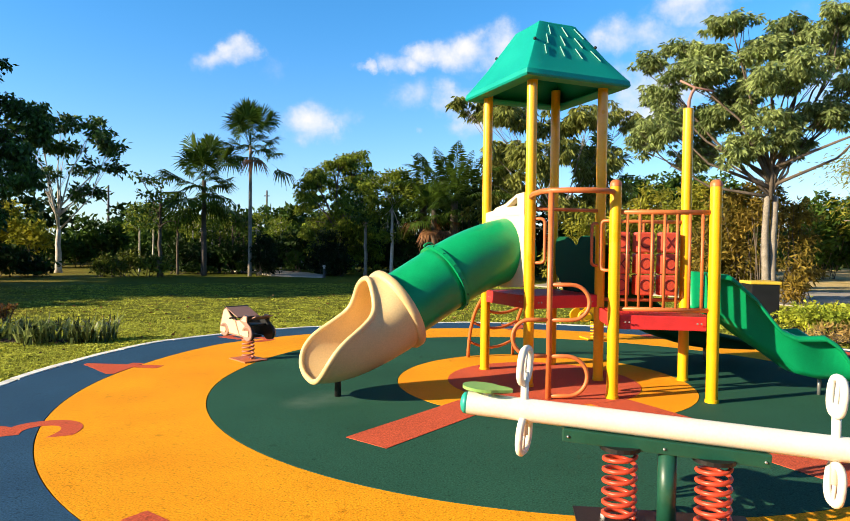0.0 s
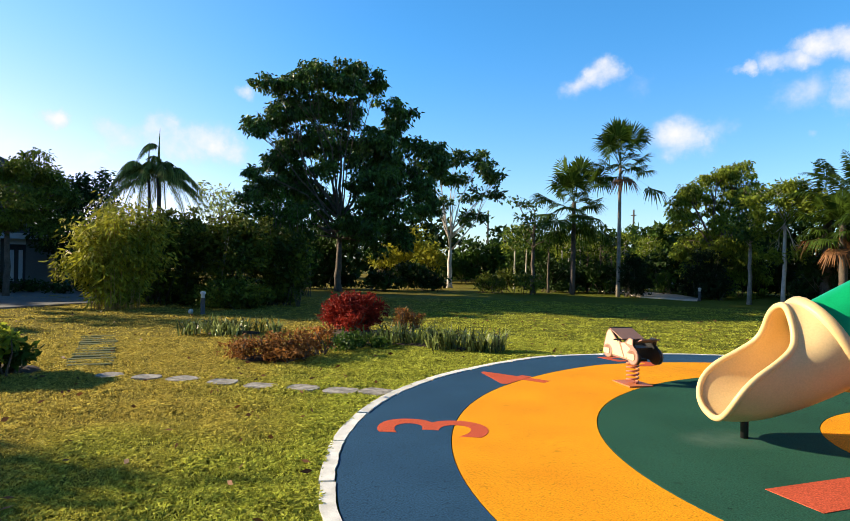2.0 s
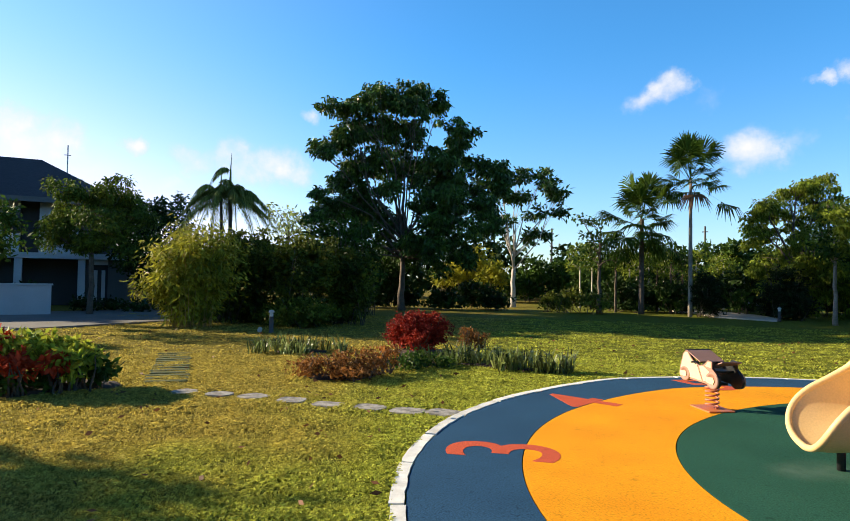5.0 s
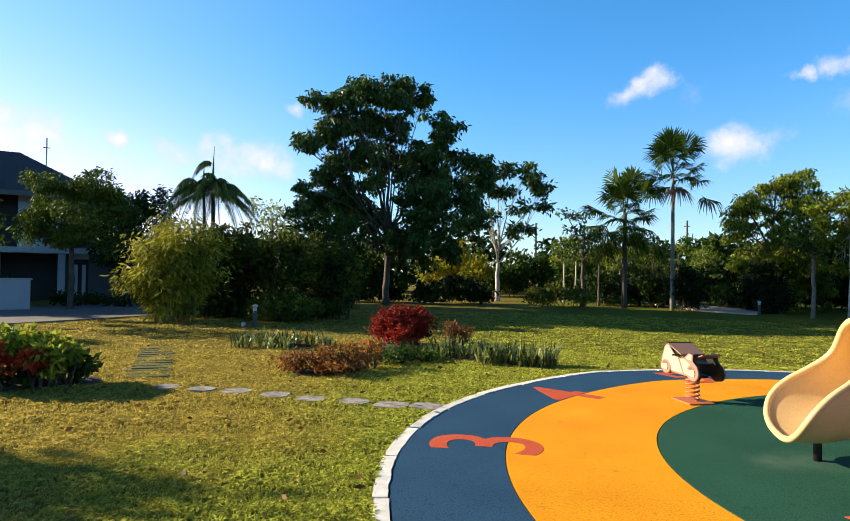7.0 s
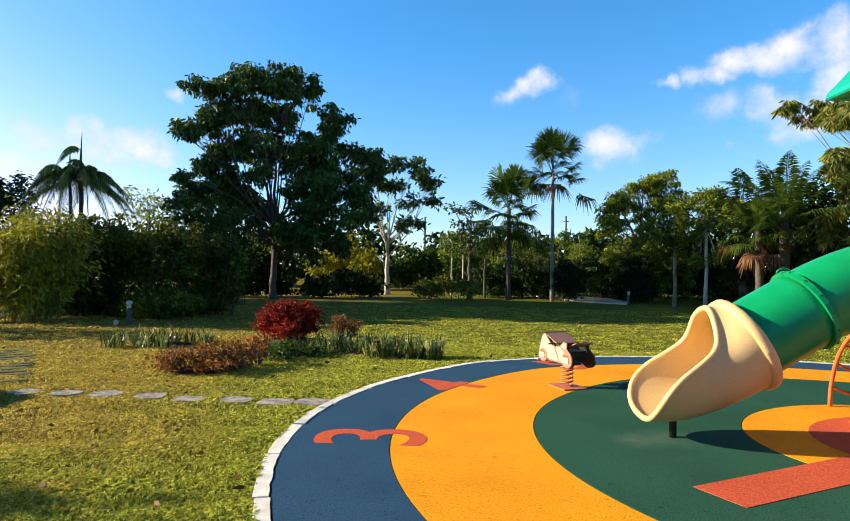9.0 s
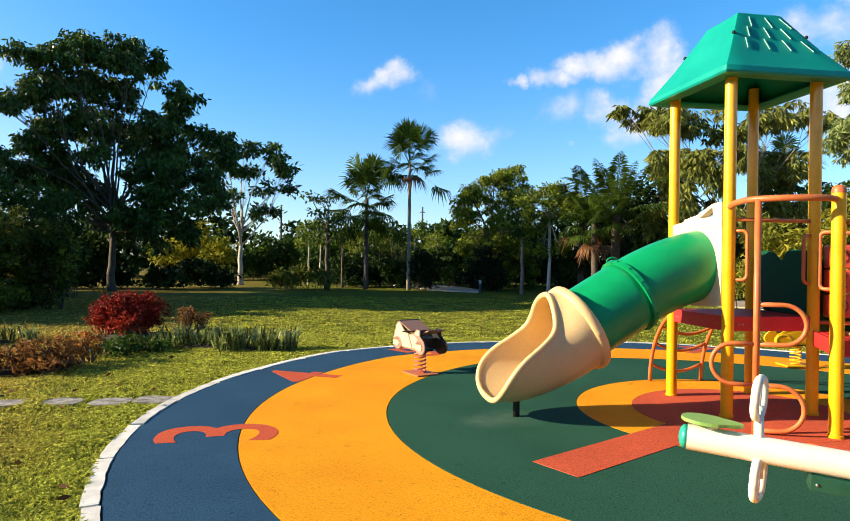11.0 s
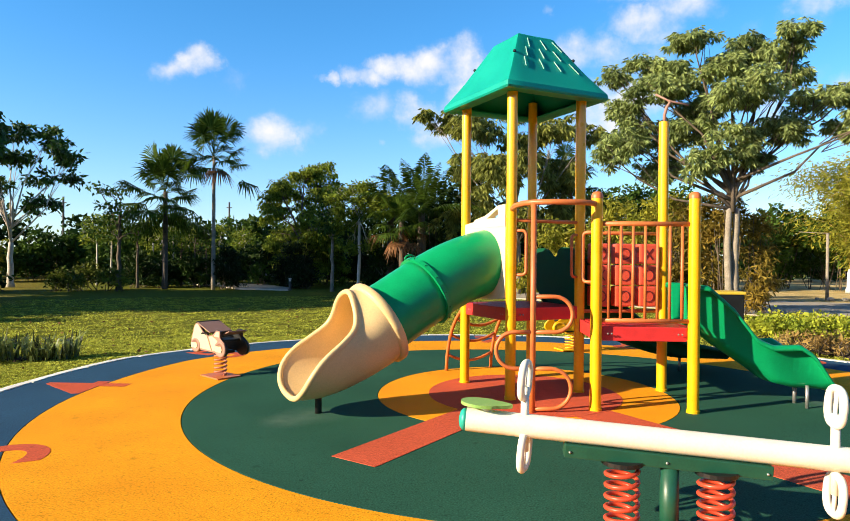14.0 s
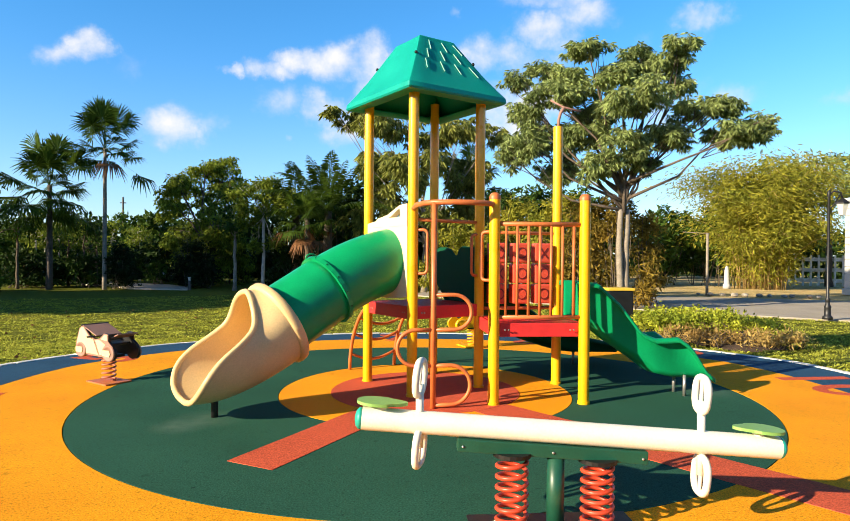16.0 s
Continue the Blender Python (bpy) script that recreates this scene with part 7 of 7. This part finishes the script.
# stones along the far edge of the road
for i in range(11):
    sx, sy = 15.2 + 0.42 * i + random.uniform(-0.12, 0.12), 27.05 - 0.2 * i + random.uniform(-0.1, 0.1)
    bm = bmesh.new()
    bmesh.ops.create_icosphere(bm, subdivisions=2, radius=0.13 * random.uniform(0.6, 1.2))
    for v in bm.verts:
        v.co *= 1 + 0.35 * noise.noise(v.co * 7 + Vector((i * 3.1, 0, 0)))
        v.co.z *= 0.65
    bmesh.ops.transform(bm, matrix=Matrix.Translation((sx, sy, 0.06)), verts=bm.verts)
    tagged(part("edge_stone", bm, M["stone"], smooth=True), "rough grey stone lying at the road edge", "stone", "road edge stones")

# far things: utility poles, a pale garden shelter and a white fence
for x, y, tall in ((-32.7, 49.9, 6.4), (-20.97, 55.9, 6.5)):
    pole_far = thing("utility_pole", "thin dark utility pole beyond the trees", "pole", (x, y, 0), "utility poles")
    part("mast", tube(bmesh.new(), [(0, 0, -0.1), (0, 0, tall)], [0.11, 0.08], 8), M["bollard"], pole_far)
    part("cross_arm", box(bmesh.new(), (0.5, 0.08, 0.08), Matrix.Translation((0, 0, tall - 0.5))), M["bollard"], pole_far)
shelter = thing("garden_shelter", "pale garden shelter with dark openings behind the path", "shelter", Matrix.Translation((-14.1, 45.6, 0)) @ Matrix.Rotation(radians(17), 4, "Z"))
part("roof_slab", box(bmesh.new(), (2.2, 1.6, 0.16), Matrix.Translation((0, 0, 2.02)), 0.02), M["wall_white"], shelter, "pale flat roof")
part("back_panel", box(bmesh.new(), (1.8, 0.1, 1.9), Matrix.Translation((0, 0.6, 0.95))), M["wall_dark"], shelter, "dark back panel")
part("low_wall", box(bmesh.new(), (1.9, 0.12, 0.8), Matrix.Translation((0, -0.55, 0.4)), 0.01), M["wall_white"], shelter)
for dx in (-0.85, -0.3, 0.3, 0.85):
    part("pillar", box(bmesh.new(), (0.16, 0.16, 1.94), Matrix.Translation((dx, -0.62, 0.97)), 0.01), M["wall_white"], shelter)
fence_far = thing("white_fence", "white painted fence behind the bamboo", "fence", Matrix.Translation((28.2, 36.7, 0)) @ Matrix.Rotation(radians(-37), 4, "Z"))
for i in range(10):
    part("fence_post", box(bmesh.new(), (0.12, 0.12, 1.9), Matrix.Translation((-1.9 + i * 0.42, 0, 0.95)), 0.01), M["kerb"], fence_far)
for z in (0.35, 1.0, 1.65):
    part("fence_rail", box(bmesh.new(), (4.1, 0.06, 0.22), Matrix.Translation((0, 0.07, z)), 0.01), M["kerb"], fence_far)

# ---- house across the road ----
HB = radians(72)
hr, ha = Vector((math.cos(HB), math.sin(HB), 0)), Vector((-math.sin(HB), math.cos(HB), 0))
HO = Vector((0.45, -0.12, 0)) + ha * 33.5
house_m = Matrix(((hr.x, ha.x, 0, HO.x), (hr.y, ha.y, 0, HO.y), (0, 0, 1, 0), (0, 0, 0, 1)))
house = thing("house", "white two storey house with dark hipped roof", "house", house_m)


def hbox(name, u0, u1, d0, d1, z0, z1, mat, label="", parent=None, bevel=0.0):
    bm = box(bmesh.new(), (u1 - u0, d1 - d0, z1 - z0), Matrix.Translation(((u0 + u1) / 2, (d0 + d1) / 2, (z0 + z1) / 2)), bevel)
    return part(name, bm, M[mat], parent or house, label)


# upper floor front wall round a window, side walls, lower floor set back
hbox("upper_wall", -12, -3.35, 0, 0.25, 2.45, 3.3, "wall_white", "white rendered wall")
hbox("upper_wall", -12, -3.35, 0, 0.25, 4.35, 4.9, "wall_white", "white rendered wall")
hbox("upper_wall", -12, -4.0, 0, 0.25, 3.3, 4.35, "wall_white", "white rendered wall")
# the recess is coloured dark in place of the shade inside it
hbox("upper_wall", -3.35, -2.6, 0.6, 0.85, 2.45, 4.9, "wall_dark", "recessed wall darkened for its shade")
hbox("upper_wall", -2.6, -1.0, 0, 0.25, 2.45, 4.9, "wall_white", "white rendered wall")
hbox("upper_wall", -1.25, -1.0, 0.25, 8, 2.45, 4.9, "wall_white", "white rendered wall")
# darker colour here also carries the shade of the set-back
hbox("upper_wall", -1.0, 0.6, 1.1, 1.35, 2.6, 4.9, "wall_grey", "grey recessed wall darkened for its shade")
hbox("low_roof", -1.2, 1.7, -0.3, 8.2, 2.46, 2.6, "wall_grey", "flat grey roof over the ground floor")
win = hbox("window", -4.0, -3.35, 0.12, 0.16, 3.3, 4.35, "glass", "dark window")
for u in (-4.0, -3.7, -3.4):
    hbox("window_frame", u, u + 0.06, 0.06, 0.12, 3.3, 4.35, "wall_dark", "", win)
hbox("side_wall", 1.15, 1.4, 0.25, 8, 0, 2.44, "wall_white", "white rendered wall")
hbox("back_wall", -12, -1.0, 8, 8.25, 0, 4.9, "wall_white", "white rendered wall")
hbox("floor_band", -12.1, 1.5, -0.35, 0.6, 2.2, 2.45, "wall_white", "white projecting floor band")
# near-black colour stands in for the shade under the floor band
hbox("lower_wall", -12, -3.4, 1.2, 1.45, 0, 2.2, "wall_dark", "porch wall with its shade in the colour")
hbox("lower_wall", -3.4, -1.0, 1.2, 1.45, 0, 2.2, "wall_dark", "porch wall with its shade in the colour")
hbox("lower_wall", -1.0, -0.55, 0, 0.25, 0, 2.2, "wall_grey", "grey rendered wall")
hbox("lower_wall", 0.25, 1.4, 0, 0.25, 0, 2.2, "wall_grey", "grey rendered wall")
hbox("lower_wall", -0.55, 0.25, 0, 0.25, 1.95, 2.2, "wall_white", "white rendered wall")
door = hbox("door", -0.55, 0.25, 0.12, 0.18, 0, 1.95, "wall_dark", "dark double front door")
for u in (-0.35, -0.02):
    hbox("door_panel", u, u + 0.16, 0.09, 0.12, 0.3, 1.7, "wall_white", "pale glazed door strip", door)
for u in (-5.2, -3.5, -1.0):
    hbox("column", u, u + 0.3, -0.25, 0.05, 0, 2.2, "wall_white", "white porch column")
bm = bmesh.new()
ridge = [(-13.0, -0.9, 4.85), (1.0, -0.9, 4.85), (1.0, 9.1, 4.85), (-13.0, 9.1, 4.85)]
top = [(-8.5, 4.0, 7.3), (-2.9, 4.0, 7.3)]
vv = [bm.verts.new(p) for p in ridge + top]
for f in ((0, 1, 5, 4), (1, 2, 5), (2, 3, 4, 5), (3, 0, 4), (3, 2, 1, 0)):
    bm.faces.new([vv[i] for i in f])
bmesh.ops.recalc_face_normals(bm, faces=bm.faces)
roof_h = part("house_roof", bm, M["roof_tile"], house, "dark tiled hip roof")
hbox("fascia", -13.0, 1.0, -0.95, -0.87, 4.68, 4.9, "wall_grey", "grey fascia", roof_h)
bm = bmesh.new()
tube(bm, [(-1.7, 3, 5.6), (-1.7, 3, 8.0)], 0.03, 6)
tube(bm, [(-1.85, 3, 7.5), (-1.55, 3, 7.5)], 0.02, 6)
part("antenna", bm, M["steel"], roof_h)

garden_wall = thing("garden_wall", "low white rendered garden wall", "wall", house_m @ Matrix.Translation((0, -6.5, 0)))
bm = box(bmesh.new(), (7.0, 0.22, 1.1), Matrix.Translation((-5.15, 0, 0.55)), 0.01)
part("wall_body", bm, M["wall_white"], garden_wall)
bm = box(bmesh.new(), (7.1, 0.3, 0.06), Matrix.Translation((-5.15, 0, 1.13)), 0.01)
part("coping", bm, M["wall_white"], garden_wall)

screen = thing("garden_fence", "green mesh garden fence on posts", "fence", house_m @ Matrix.Translation((2.6, -1.5, 0)))
for i in range(5):
    part("fence_post", tube(bmesh.new(), [(i * 0.9 - 0.9, 0, 0), (i * 0.9 - 0.9, 0, 1.6)], 0.035, 8), M["iron"], screen)
for i in range(4):
    part("fence_panel", box(bmesh.new(), (0.84, 0.03, 1.3), Matrix.Translation((i * 0.9 - 0.45, 0, 0.8))), M["fence"], screen)

# ---- lawn grass and far woods ----
rng = np.random.default_rng(5)


def on_lawn(p):
    """Keeps points off the playground, the beds and the stones."""
    ok = np.hypot(p[:, 0] - CX, p[:, 1] - CY) > 6.19
    for x, y, r in ((-7.6, 6.1, 0.5), (-9.0, 9.3, 0.7), (-9.8, 1.9, 0.9), (-4.72, 5.42, 0.195), (-5.06, 5.15, 0.195), (-5.53, 4.95, 0.195), (-5.98, 4.66, 0.195), (-6.52, 4.47, 0.195), (-7.06, 4.24, 0.195), (-7.5, 3.98, 0.195), (-7.95, 3.72, 0.195)):
        ok &= np.hypot(p[:, 0] - x, p[:, 1] - y) > r
    return ok


def blades(n, r0, r1, a0, a1, length, width):
    """Bent blades in tufts, thinning out away from the playground's near edge."""
    f = rng.uniform(0, 1, n)
    r = r0 + (r1 - r0) * f ** 1.25
    a = np.radians(rng.uniform(a0, a1, n))
    # eleven blades to a tuft
    r, a = np.repeat(r[: n // 11], 11), np.repeat(a[: n // 11], 11)
    n = len(r)
    turn = rng.uniform(0, math.tau, n)
    reach = np.abs(rng.normal(size=n)) * (0.022 + 0.0035 * r)
    foot = np.stack([0.5 - r * np.sin(a) + np.cos(turn) * reach, -0.1 + r * np.cos(a) + np.sin(turn) * reach, np.zeros(n)], axis=1)
    foot[:, 2] = np.interp(foot[:, 1] - CY, (0.0, 1.72, 3.78, 5.15, 6.2), (0.0, 0.025, -0.025, -0.05, -0.057)) - 0.012
    keep = on_lawn(foot)
    foot, turn = foot[keep], turn[keep] + rng.normal(size=n)[keep] * 0.6
    n = len(foot)
    out = np.stack([np.cos(turn), np.sin(turn), np.zeros(n)], axis=1)
    side = np.stack([-np.sin(turn), np.cos(turn), np.zeros(n)], axis=1)
    # tufts: height follows a slow pattern over the lawn
    wave = 0.75 + 0.35 * np.sin(foot[:, 0] * 5.1 + np.sin(foot[:, 1] * 3.7)) * np.sin(foot[:, 1] * 4.3)
    h = (length * wave * rng.uniform(0.5, 1.2, n))[:, None]
    lean = rng.uniform(0.3, 1.3, n)[:, None]
    w = side * (width * rng.uniform(0.6, 1.3, n))[:, None] / 2
    up = np.array([0, 0, 1.0])
    mid = foot + out * h * lean * 0.3 + up * h * 0.6
    tip = foot + out * h * lean * 0.95 + up * h * (0.95 - 0.3 * lean)
    return np.stack([foot - w, foot + w, mid + w * 0.8, tip], axis=1), n


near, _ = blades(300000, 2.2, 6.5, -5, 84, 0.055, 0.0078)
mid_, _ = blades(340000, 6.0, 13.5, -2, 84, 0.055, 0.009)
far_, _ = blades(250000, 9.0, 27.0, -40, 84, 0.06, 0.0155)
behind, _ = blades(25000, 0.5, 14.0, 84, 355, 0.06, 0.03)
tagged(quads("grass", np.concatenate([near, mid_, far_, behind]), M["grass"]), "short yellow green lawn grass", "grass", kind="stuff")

# fallen leaves on the lawn
n = 500
f = rng.uniform(0, 1, n)
r, a = 3 + 17 * f, np.radians(rng.uniform(0, 80, n))
at = np.stack([0.5 - r * np.sin(a), r * np.cos(a), np.full(n, 0.04)], axis=1)
at = at[on_lawn(at)]
way = np.stack([rng.normal(size=len(at)), rng.normal(size=len(at)), rng.normal(size=len(at)) * 0.2], axis=1)
tagged(quads("fallen_leaves", leaf_faces(rng, at, way, 0.08, 0.04), M["leaf_dead"]), "dry fallen leaves scattered on the lawn", "leaves", kind="stuff")

# woods all round, behind everything else; unseen sides added taller to block sky glow
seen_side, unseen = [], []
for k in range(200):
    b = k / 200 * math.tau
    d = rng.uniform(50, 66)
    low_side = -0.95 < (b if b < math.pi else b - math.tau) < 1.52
    # extra height on the unseen sides cuts light from the low sky
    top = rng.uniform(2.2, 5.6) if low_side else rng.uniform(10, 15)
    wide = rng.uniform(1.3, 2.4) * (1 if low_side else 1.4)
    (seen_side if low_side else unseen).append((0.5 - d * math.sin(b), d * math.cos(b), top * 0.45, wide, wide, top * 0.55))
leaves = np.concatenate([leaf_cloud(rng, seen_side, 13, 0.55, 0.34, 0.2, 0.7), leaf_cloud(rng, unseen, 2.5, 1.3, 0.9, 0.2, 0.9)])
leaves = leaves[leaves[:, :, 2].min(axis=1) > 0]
tagged(quads("far_woods", leaves, M["leaf_dark"]), "distant dark woods, taller unseen ones added to block sky glow", "woods", kind="stuff")

# unseen tall trees added to the west to cast shade across the lawn
tree("broadleaf_tree", "unseen tree beside the lawn, added for its shade", -16.8, -8.8, 100, [(-1.5, 0, 5.3, 1.5, 0.9), (1.4, 0.3, 5.4, 1.6, 0.9), (0, -1.2, 5.6, 1.6, 0.9), (0, 1.4, 5.5, 1.6, 0.9), (0, 0, 5.9, 1.6, 0.7), (2.6, 0.6, 5.2, 1.5, 0.9), (-2.6, 0.4, 5.2, 1.5, 0.9)], 71, leaf="leaf_mid", density=110, length=0.26, width=0.14, trunk_r=0.18)
for x, y, label, low, seed in ((-45.0, 1.8, "tall unseen tree beside the house, added for its shade", 8.5, 72), (-48.0, 4.6, "very tall unseen tree beyond the house, added for its shade", 10.0, 74)):
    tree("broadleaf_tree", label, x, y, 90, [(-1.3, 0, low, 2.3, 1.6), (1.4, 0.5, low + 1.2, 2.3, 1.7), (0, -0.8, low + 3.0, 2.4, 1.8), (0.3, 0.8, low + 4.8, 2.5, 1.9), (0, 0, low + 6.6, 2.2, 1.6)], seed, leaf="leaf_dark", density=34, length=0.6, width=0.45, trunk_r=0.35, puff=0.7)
